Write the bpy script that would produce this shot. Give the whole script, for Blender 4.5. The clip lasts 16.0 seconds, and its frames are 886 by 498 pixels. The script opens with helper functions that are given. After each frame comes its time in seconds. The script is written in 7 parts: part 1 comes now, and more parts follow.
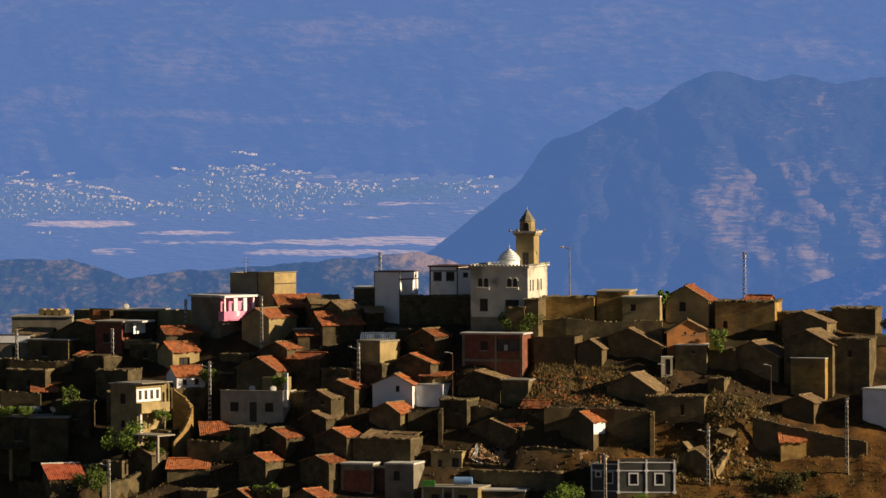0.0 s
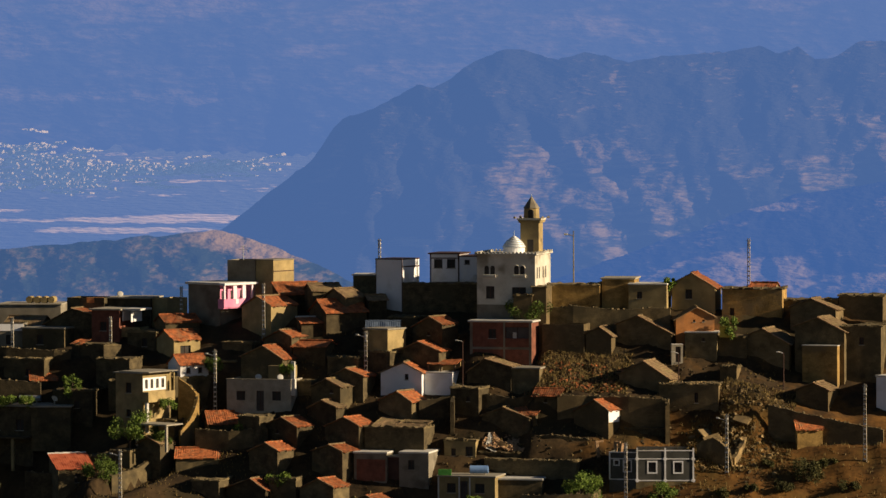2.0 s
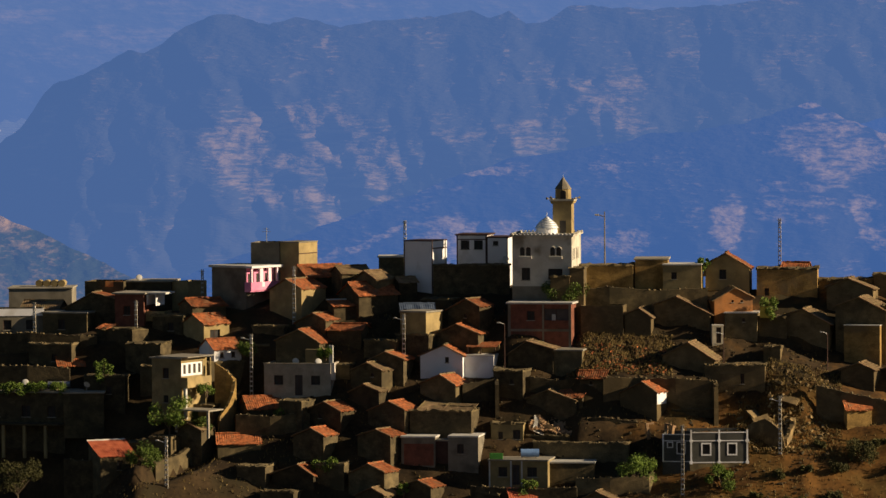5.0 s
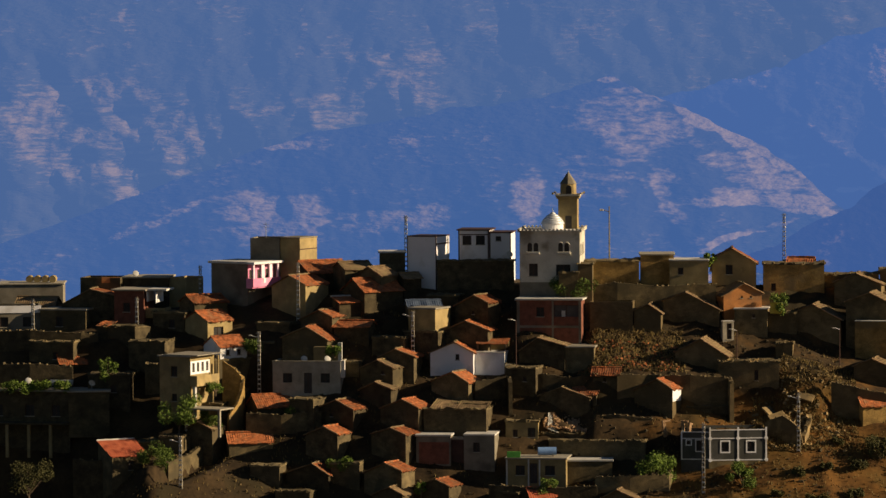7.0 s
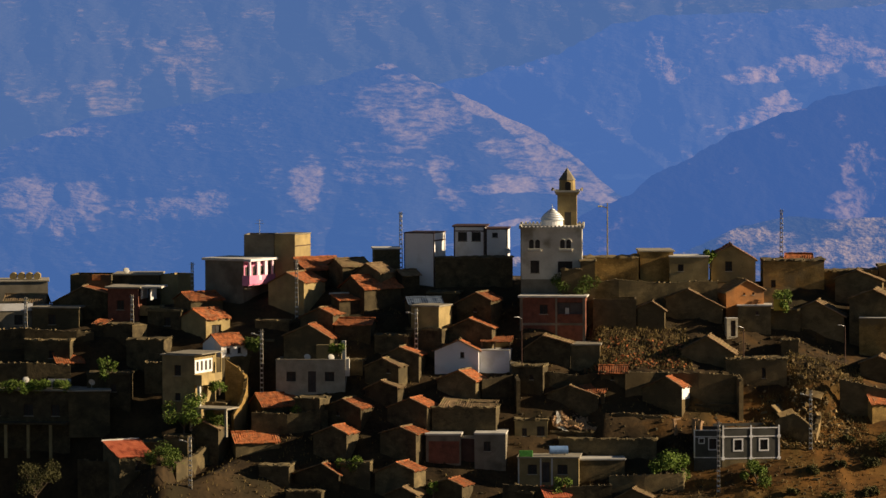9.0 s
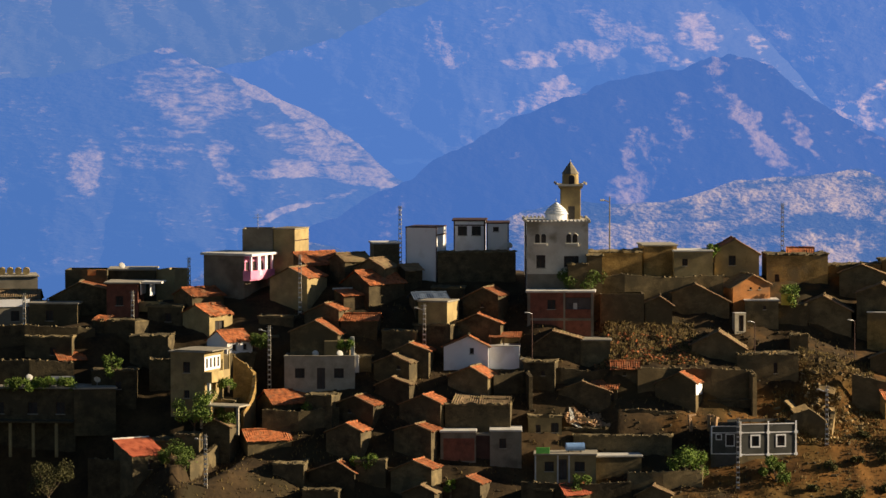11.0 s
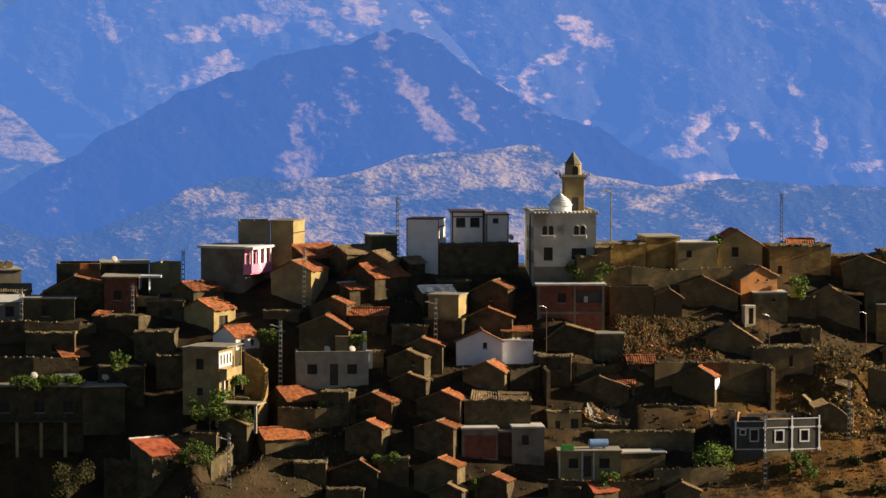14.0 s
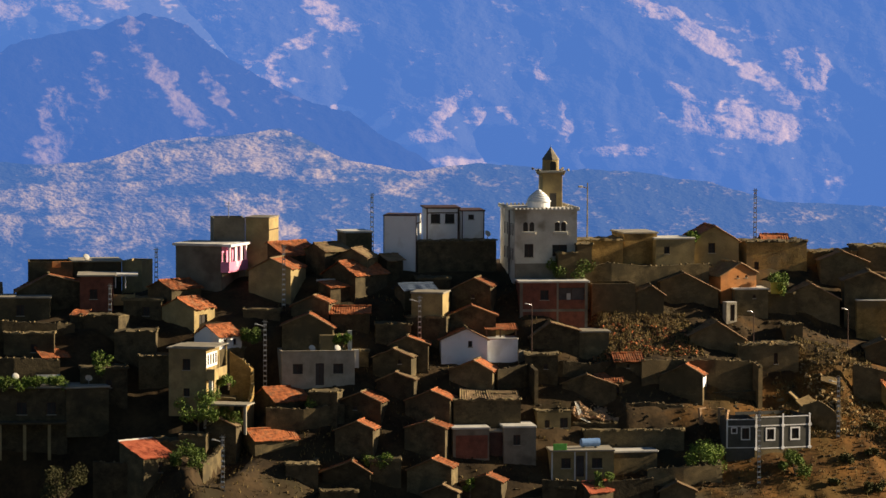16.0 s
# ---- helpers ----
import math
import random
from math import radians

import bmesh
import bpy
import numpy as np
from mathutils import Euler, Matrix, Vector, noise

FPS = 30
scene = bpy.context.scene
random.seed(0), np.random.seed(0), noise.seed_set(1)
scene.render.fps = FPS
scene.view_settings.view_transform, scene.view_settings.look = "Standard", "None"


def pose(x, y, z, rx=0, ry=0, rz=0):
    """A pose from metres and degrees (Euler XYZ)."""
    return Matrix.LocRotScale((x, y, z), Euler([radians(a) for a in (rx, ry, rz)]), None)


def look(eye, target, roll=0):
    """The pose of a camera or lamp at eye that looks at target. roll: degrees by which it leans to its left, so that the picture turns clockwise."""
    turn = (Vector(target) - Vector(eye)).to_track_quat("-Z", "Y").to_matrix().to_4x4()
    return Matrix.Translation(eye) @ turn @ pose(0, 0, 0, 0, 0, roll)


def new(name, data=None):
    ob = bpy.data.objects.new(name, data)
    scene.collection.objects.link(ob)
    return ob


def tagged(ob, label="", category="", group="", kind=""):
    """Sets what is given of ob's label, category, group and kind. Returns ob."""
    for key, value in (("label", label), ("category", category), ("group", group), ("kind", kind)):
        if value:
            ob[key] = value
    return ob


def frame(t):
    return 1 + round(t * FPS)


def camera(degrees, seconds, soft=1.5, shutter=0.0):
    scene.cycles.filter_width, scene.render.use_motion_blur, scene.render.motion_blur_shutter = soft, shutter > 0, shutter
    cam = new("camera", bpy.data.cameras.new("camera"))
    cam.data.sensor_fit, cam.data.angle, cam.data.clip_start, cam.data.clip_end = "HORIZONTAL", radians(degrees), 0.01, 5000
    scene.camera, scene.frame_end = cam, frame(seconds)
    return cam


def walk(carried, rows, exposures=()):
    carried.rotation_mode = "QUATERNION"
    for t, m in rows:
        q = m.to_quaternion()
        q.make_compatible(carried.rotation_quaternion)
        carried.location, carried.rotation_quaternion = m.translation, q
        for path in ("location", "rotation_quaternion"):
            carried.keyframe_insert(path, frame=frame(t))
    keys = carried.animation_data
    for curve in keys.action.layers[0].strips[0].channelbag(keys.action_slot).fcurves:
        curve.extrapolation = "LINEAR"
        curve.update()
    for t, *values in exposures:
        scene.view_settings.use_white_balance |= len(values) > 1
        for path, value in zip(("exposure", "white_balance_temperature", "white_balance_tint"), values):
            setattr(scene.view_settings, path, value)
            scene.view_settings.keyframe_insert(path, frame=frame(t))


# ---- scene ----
cam = camera(12.000, 16.0)
PATH = [
    (0, (92.122, -453.880, 20.988), (70.604, -356.262, 18.207), -0.31),
    (0.5, (85.657, -454.587, 21.292), (65.483, -356.687, 18.362), -0.29),
    (1, (79.163, -455.288, 21.592), (60.350, -357.122, 18.504), -0.29),
    (1.5, (72.673, -455.952, 21.894), (55.216, -357.541, 18.668), -0.25),
    (2, (66.126, -456.564, 22.218), (50.003, -357.929, 18.857), -0.25),
    (2.5, (59.588, -457.081, 22.546), (44.705, -358.257, 19.035), -0.23),
    (3, (52.986, -457.491, 22.870), (39.339, -358.494, 19.195), -0.33),
    (3.5, (46.404, -457.775, 23.192), (34.009, -358.620, 19.369), -0.41),
    (4, (39.806, -457.967, 23.497), (28.689, -358.666, 19.521), -0.48),
    (4.5, (33.247, -458.070, 23.814), (23.452, -358.636, 19.702), -0.45),
    (7, (1.509, -455.374, 26.966), (-1.636, -355.548, 21.976), -0.37),
    (7.5, (-5.133, -454.417, 27.257), (-6.820, -354.561, 22.176), -0.34),
    (8, (-11.833, -453.392, 27.529), (-12.046, -353.526, 22.358), -0.32),
    (8.5, (-18.541, -452.286, 27.797), (-17.273, -352.433, 22.537), -0.27),
    (9, (-25.285, -451.102, 28.067), (-22.531, -351.284, 22.710), -0.23),
    (11.5, (-58.346, -442.504, 29.288), (-48.293, -343.185, 23.409), -0.08),
    (12, (-64.829, -440.258, 29.542), (-53.345, -341.101, 23.542), -0.06),
    (12.5, (-71.238, -437.940, 29.794), (-58.337, -338.964, 23.687), -0.03),
    (13, (-77.620, -435.524, 30.043), (-63.282, -336.753, 23.829), -0.00),
    (13.5, (-83.918, -433.001, 30.299), (-68.092, -334.463, 23.993), 0.05),
    (14, (-90.197, -430.361, 30.550), (-72.777, -332.098, 24.145), 0.07),
    (14.5, (-96.389, -427.619, 30.788), (-77.363, -329.661, 24.284), 0.12),
    (15, (-102.577, -424.769, 31.030), (-81.930, -327.147, 24.431), 0.12),
    (15.5, (-108.723, -421.860, 31.267), (-86.480, -324.595, 24.572), 0.16),
    (16, (-114.922, -418.906, 31.487), (-91.068, -322.030, 24.704), 0.17),
]
walk(cam, [(t, look(eye, target, roll)) for t, eye, target, roll in PATH], [(0.0, 0.69, 6850, 12), (4.5, 0.63, 6900, 12), (8.3, 0.63, 7100, 12), (9.0, 0.78, 7000, 12), (11.5, 1.23, 6700, 10), (16.0, 1.23, 6650, 10)])

# ---- light and air ----
SUN_EL, SUN_AZ = radians(19), radians(94)
world = bpy.data.worlds.new("world")
scene.world = world
world.use_nodes = True
wn = world.node_tree.nodes
sky = wn.new("ShaderNodeTexSky")
sky.sky_type = "NISHITA"
sky.sun_disc = False
sky.sun_elevation, sky.sun_rotation = SUN_EL, SUN_AZ
sky.ozone_density, sky.dust_density = 3.5, 0.3
wn["Background"].inputs["Strength"].default_value = 0.024
world.node_tree.links.new(sky.outputs[0], wn["Background"].inputs[0])
sun_data = bpy.data.lights.new("sun", "SUN")
sun_data.energy, sun_data.angle, sun_data.color = 4.5, radians(0.5), (1.0, 0.81, 0.55)
sun = new("sun", sun_data)
sun.matrix_world = look((1000 * math.sin(SUN_AZ) * math.cos(SUN_EL), 1000 * math.cos(SUN_AZ) * math.cos(SUN_EL), 1000 * math.sin(SUN_EL)), (0, 0, 0))


# ---- materials ----
def material(name, dark, light, scale=1.2, rough=0.9, bump=0.3, fine=14.0, spots=None, vary=0.15, metal=0.0, blocks=0.0, joint=0.5):
    """Two scales of noise between two colours, optional stains, per-object brightness change and fine relief."""
    m = bpy.data.materials.new(name)
    m.use_nodes = True
    n, l = m.node_tree.nodes, m.node_tree.links
    bsdf = n["Principled BSDF"]
    bsdf.inputs["Roughness"].default_value, bsdf.inputs["Metallic"].default_value = rough, metal
    bsdf.inputs["Specular IOR Level"].default_value = 0.25
    geo = n.new("ShaderNodeNewGeometry")
    big, small = n.new("ShaderNodeTexNoise"), n.new("ShaderNodeTexNoise")
    big.inputs["Scale"].default_value, big.inputs["Detail"].default_value = scale, 5
    small.inputs["Scale"].default_value, small.inputs["Detail"].default_value = fine, 4
    for t in (big, small):
        l.new(geo.outputs["Position"], t.inputs["Vector"])
    mix = n.new("ShaderNodeMath")
    mix.operation = "MULTIPLY_ADD"
    l.new(small.outputs[0], mix.inputs[0])
    mix.inputs[1].default_value = 0.45
    l.new(big.outputs[0], mix.inputs[2])
    ramp = n.new("ShaderNodeValToRGB")
    ramp.color_ramp.elements[0].position, ramp.color_ramp.elements[1].position = 0.5, 0.95
    ramp.color_ramp.elements[0].color, ramp.color_ramp.elements[1].color = (*dark, 1), (*light, 1)
    l.new(mix.outputs[0], ramp.inputs[0])
    col = ramp.outputs[0]
    relief = mix.outputs[0]
    if blocks:
        # roughly coursed stones with dark joints, each of its own tone
        flat, cell, edge, jr, tone, shade = n.new("ShaderNodeMapping"), n.new("ShaderNodeTexVoronoi"), n.new("ShaderNodeTexVoronoi"), n.new("ShaderNodeMapRange"), n.new("ShaderNodeMapRange"), n.new("ShaderNodeMath")
        flat.inputs["Scale"].default_value = (1.0, 1.0, 1.7)
        l.new(geo.outputs["Position"], flat.inputs["Vector"])
        edge.feature = "DISTANCE_TO_EDGE"
        for t in (cell, edge):
            t.inputs["Scale"].default_value = blocks
            l.new(flat.outputs[0], t.inputs["Vector"])
        jr.inputs["From Max"].default_value, jr.inputs["To Min"].default_value = 0.14, joint
        l.new(edge.outputs["Distance"], jr.inputs["Value"])
        tone.inputs["To Min"].default_value, tone.inputs["To Max"].default_value = 0.55 + 0.3 * joint, 1.45 - 0.3 * joint
        l.new(cell.outputs["Color"], tone.inputs["Value"])
        shade.operation = "MULTIPLY"
        l.new(jr.outputs[0], shade.inputs[0])
        l.new(tone.outputs[0], shade.inputs[1])
        grey, bm_mix = n.new("ShaderNodeCombineColor"), n.new("ShaderNodeMix")
        for k in range(3):
            l.new(shade.outputs[0], grey.inputs[k])
        bm_mix.data_type, bm_mix.blend_type = "RGBA", "MULTIPLY"
        bm_mix.inputs["Factor"].default_value = 1.0
        l.new(col, bm_mix.inputs["A"])
        l.new(grey.outputs[0], bm_mix.inputs["B"])
        col = bm_mix.outputs["Result"]
        rm = n.new("ShaderNodeMath")
        rm.operation = "MULTIPLY_ADD"
        l.new(jr.outputs[0], rm.inputs[0])
        rm.inputs[1].default_value = 0.8
        l.new(mix.outputs[0], rm.inputs[2])
        relief = rm.outputs[0]
    if spots:
        st = n.new("ShaderNodeTexNoise")
        st.inputs["Scale"].default_value, st.inputs["Detail"].default_value = scale * 0.6, 8
        l.new(geo.outputs["Position"], st.inputs["Vector"])
        sr = n.new("ShaderNodeValToRGB")
        sr.color_ramp.elements[0].position, sr.color_ramp.elements[1].position = 0.52, 0.66
        l.new(st.outputs[0], sr.inputs[0])
        sm = n.new("ShaderNodeMix")
        sm.data_type = "RGBA"
        l.new(sr.outputs[0], sm.inputs["Factor"])
        l.new(col, sm.inputs["A"])
        sm.inputs["B"].default_value = (*spots, 1)
        col = sm.outputs["Result"]
    if vary:
        info = n.new("ShaderNodeObjectInfo")
        mr = n.new("ShaderNodeMapRange")
        mr.inputs["To Min"].default_value, mr.inputs["To Max"].default_value = 1 - vary, 1 + vary
        l.new(info.outputs["Random"], mr.inputs["Value"])
        hsv = n.new("ShaderNodeHueSaturation")
        l.new(mr.outputs[0], hsv.inputs["Value"])
        l.new(col, hsv.inputs["Color"])
        col = hsv.outputs[0]
    l.new(col, bsdf.inputs["Base Color"])
    if bump:
        b = n.new("ShaderNodeBump")
        b.inputs["Strength"].default_value, b.inputs["Distance"].default_value = bump, 0.08
        l.new(relief, b.inputs["Height"])
        l.new(b.outputs[0], bsdf.inputs["Normal"])
    return m


M = dict(
    stone=material("rubble_stone_wall", (0.0377, 0.0295, 0.0168), (0.112, 0.0865, 0.0466), 1.2, 0.95, 0.6, 7.0, (0.0705, 0.0554, 0.0311), 0.32, 0.0, 2.4, 0.90),
    mud=material("earth_plaster", (0.0599, 0.0482, 0.0268), (0.18, 0.137, 0.0693), 0.8, 0.95, 0.4, 9.0, (0.081, 0.0655, 0.0366), 0.32, 0.0, 2.0, 0.94),
    khaki=material("earth_rendered_stone", (0.089, 0.0666, 0.0338), (0.192, 0.139, 0.0684), 0.7, 0.95, 0.5, 8.0, (0.114, 0.0848, 0.0437), 0.28, 0.0, 2.0, 0.94),
    debris=material("dry_earthy_debris", (0.0715, 0.0517, 0.0242), (0.33, 0.231, 0.108), 0.9, 0.95, 0.5, 9.0, (0.143, 0.105, 0.055), 0.28),
    beige=material("beige_plaster", (0.208, 0.159, 0.0729), (0.39, 0.296, 0.139), 0.8, 0.9, 0.3, 10.0, (0.227, 0.174, 0.0884), 0.14),
    white=material("whitewash", (0.702, 0.711, 0.736), (0.792, 0.792, 0.81), 0.6, 0.85, 0.25, 10.0, (0.558, 0.54, 0.515), 0.05),
    mosque=material("weathered_white_plaster", (0.468, 0.445, 0.371), (0.64, 0.616, 0.532), 0.7, 0.85, 0.35, 8.0, (0.281, 0.251, 0.189), 0.04),
    grey=material("cement_render", (0.146, 0.129, 0.0966), (0.248, 0.221, 0.171), 0.7, 0.9, 0.25, 9.0, (0.124, 0.109, 0.0819), 0.12),
    concrete=material("raw_concrete", (0.218, 0.198, 0.156), (0.364, 0.333, 0.27), 1.0, 0.85, 0.3, 12.0, None, 0.12),
    slab=material("pale_roof_slab", (0.42, 0.41, 0.38), (0.62, 0.61, 0.57), 0.8, 0.8, 0.2, 10.0, None, 0.08),
    brick=material("red_hollow_brick", (0.119, 0.0476, 0.0322), (0.231, 0.0868, 0.056), 1.5, 0.9, 0.4, 9.0, None, 0.1),
    orange=material("ochre_plaster", (0.374, 0.149, 0.0462), (0.572, 0.248, 0.0858), 0.8, 0.9, 0.3, 8.0, (0.319, 0.165, 0.077), 0.06),
    pink=material("pink_paint", (0.62, 0.20, 0.36), (0.80, 0.34, 0.50), 0.8, 0.75, 0.1, 9.0, None, 0.03),
    palepink=material("pale_pink_paint", (0.78, 0.62, 0.72), (0.86, 0.72, 0.80), 0.8, 0.75, 0.1, 9.0, None, 0.03),
    tile=material("clay_roof_tile", (0.105, 0.034, 0.015), (0.50, 0.158, 0.056), 2.6, 0.85, 0.8, 6.0, (0.23, 0.112, 0.055), 0.34),
    oldtile=material("lichen_covered_roof_tile", (0.103, 0.0688, 0.0387), (0.258, 0.176, 0.0946), 1.8, 0.9, 0.5, 5.0, (0.189, 0.146, 0.0688), 0.2),
    redtile=material("new_red_roof_tile", (0.28, 0.060, 0.028), (0.42, 0.115, 0.055), 1.2, 0.75, 0.3, 6.0, None, 0.05),
    wood=material("old_timber", (0.08, 0.05, 0.03), (0.20, 0.13, 0.08), 2.0, 0.85, 0.3, 16.0, None, 0.15),
    # near-black: the shade of the rooms behind windows is put into this colour
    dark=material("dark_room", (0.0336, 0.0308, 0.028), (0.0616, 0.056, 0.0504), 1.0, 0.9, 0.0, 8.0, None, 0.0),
    door=material("dark_painted_door", (0.049, 0.042, 0.042), (0.098, 0.084, 0.077), 1.0, 0.6, 0.1, 12.0, None, 0.2),
    brown=material("dark_brown_paint", (0.045, 0.022, 0.018), (0.085, 0.045, 0.035), 1.0, 0.6, 0.1, 12.0, None, 0.1),
    charcoal=material("charcoal_paint", (0.045, 0.0465, 0.042), (0.0825, 0.0825, 0.075), 0.9, 0.8, 0.15, 12.0, None, 0.03),
    steel=material("galvanised_steel", (0.30, 0.31, 0.32), (0.5, 0.51, 0.52), 2.0, 0.45, 0.1, 12.0, None, 0.1, 0.7),
    steelwhite=material("pale_painted_metal", (0.52, 0.55, 0.58), (0.70, 0.73, 0.76), 1.5, 0.5, 0.1, 9.0, None, 0.0, 0.3),
    sheet=material("bluish_metal_sheet", (0.075, 0.105, 0.160), (0.130, 0.170, 0.240), 1.2, 0.45, 0.1, 10.0, None, 0.05, 0.3),
    polec=material("pole_concrete", (0.50, 0.49, 0.46), (0.72, 0.70, 0.66), 2.0, 0.85, 0.2, 12.0, None, 0.1),
    blue=material("blue_plastic", (0.10, 0.20, 0.42), (0.20, 0.34, 0.60), 2.0, 0.5, 0.05, 10.0, None, 0.1),
    green=material("green_cloth", (0.05, 0.22, 0.04), (0.10, 0.36, 0.07), 2.0, 0.8, 0.2, 10.0, None, 0.05),
    earth=material("dry_earth", (0.017, 0.011, 0.0051), (0.0723, 0.045, 0.0195), 0.35, 0.97, 0.9, 2.6, (0.0382, 0.0289, 0.0127), 0.0),
    leaf=material("leaves", (0.0336, 0.0644, 0.011), (0.157, 0.23, 0.033), 2.5, 0.7, 0.0, 9.0, None, 0.25),
    scrub=material("dry_olive_scrub", (0.030, 0.032, 0.010), (0.105, 0.100, 0.030), 2.5, 0.8, 0.0, 9.0, None, 0.25),
    bark=material("bark", (0.07, 0.05, 0.035), (0.16, 0.12, 0.08), 3.0, 0.95, 0.6, 14.0, None, 0.1),
    grass=material("dry_grass", (0.09, 0.066, 0.022), (0.26, 0.185, 0.07), 1.5, 0.9, 0.0, 8.0, None, 0.2),
    mustard=material("mustard_earth_plaster", (0.161, 0.103, 0.0364), (0.446, 0.284, 0.0952), 0.7, 0.95, 0.5, 8.0, (0.2, 0.144, 0.07), 0.12, 0.0, 1.6, 0.9),
    verge=material("pale_verge_tile", (0.229, 0.136, 0.0704), (0.422, 0.273, 0.158), 3.0, 0.85, 0.4, 9.0, None, 0.15),
    yellow=material("yellow_tarpaulin", (0.50, 0.38, 0.05), (0.68, 0.54, 0.10), 1.2, 0.7, 0.2, 8.0, None, 0.05),
)
# rust-red soil on the bank beyond the last houses, darker earth in the village
n, l = M["earth"].node_tree.nodes, M["earth"].node_tree.links
soil_at, parts_of, patchy, where, rust = n.new("ShaderNodeNewGeometry"), n.new("ShaderNodeSeparateXYZ"), n.new("ShaderNodeTexNoise"), n.new("ShaderNodeMath"), n.new("ShaderNodeMix")
patchy.inputs["Scale"].default_value, patchy.inputs["Detail"].default_value = 0.35, 7
spread, blend = n.new("ShaderNodeMapRange"), n.new("ShaderNodeMapRange")
spread.inputs["From Min"].default_value, spread.inputs["From Max"].default_value = 2.0, 27.0
l.new(soil_at.outputs["Position"], parts_of.inputs[0])
l.new(soil_at.outputs["Position"], patchy.inputs["Vector"])
l.new(parts_of.outputs["X"], spread.inputs["Value"])
low_down, both = n.new("ShaderNodeMapRange"), n.new("ShaderNodeMath")
low_down.inputs["To Min"].default_value = 0.25
low_down.inputs["From Min"].default_value, low_down.inputs["From Max"].default_value = -8.0, -15.0
l.new(parts_of.outputs["Z"], low_down.inputs["Value"])
both.operation = "MULTIPLY"
l.new(spread.outputs[0], both.inputs[0])
l.new(low_down.outputs[0], both.inputs[1])
where.operation = "ADD"
l.new(both.outputs[0], where.inputs[0])
l.new(patchy.outputs[0], where.inputs[1])
blend.inputs["From Min"].default_value, blend.inputs["From Max"].default_value = 0.75, 1.1
l.new(where.outputs[0], blend.inputs["Value"])
rust.data_type, rust.blend_type = "RGBA", "MULTIPLY"
l.new(blend.outputs[0], rust.inputs["Factor"])
l.new(n["Principled BSDF"].inputs["Base Color"].links[0].from_socket, rust.inputs["A"])
rust.inputs["B"].default_value = (2.75, 2.05, 1.08, 1)
rust.clamp_result = False
l.new(rust.outputs["Result"], n["Principled BSDF"].inputs["Base Color"])
# tile and brick surfaces get a fine course pattern in their relief only through their meshes


# strength of the distance haze, painted as emission on the far land
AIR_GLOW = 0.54


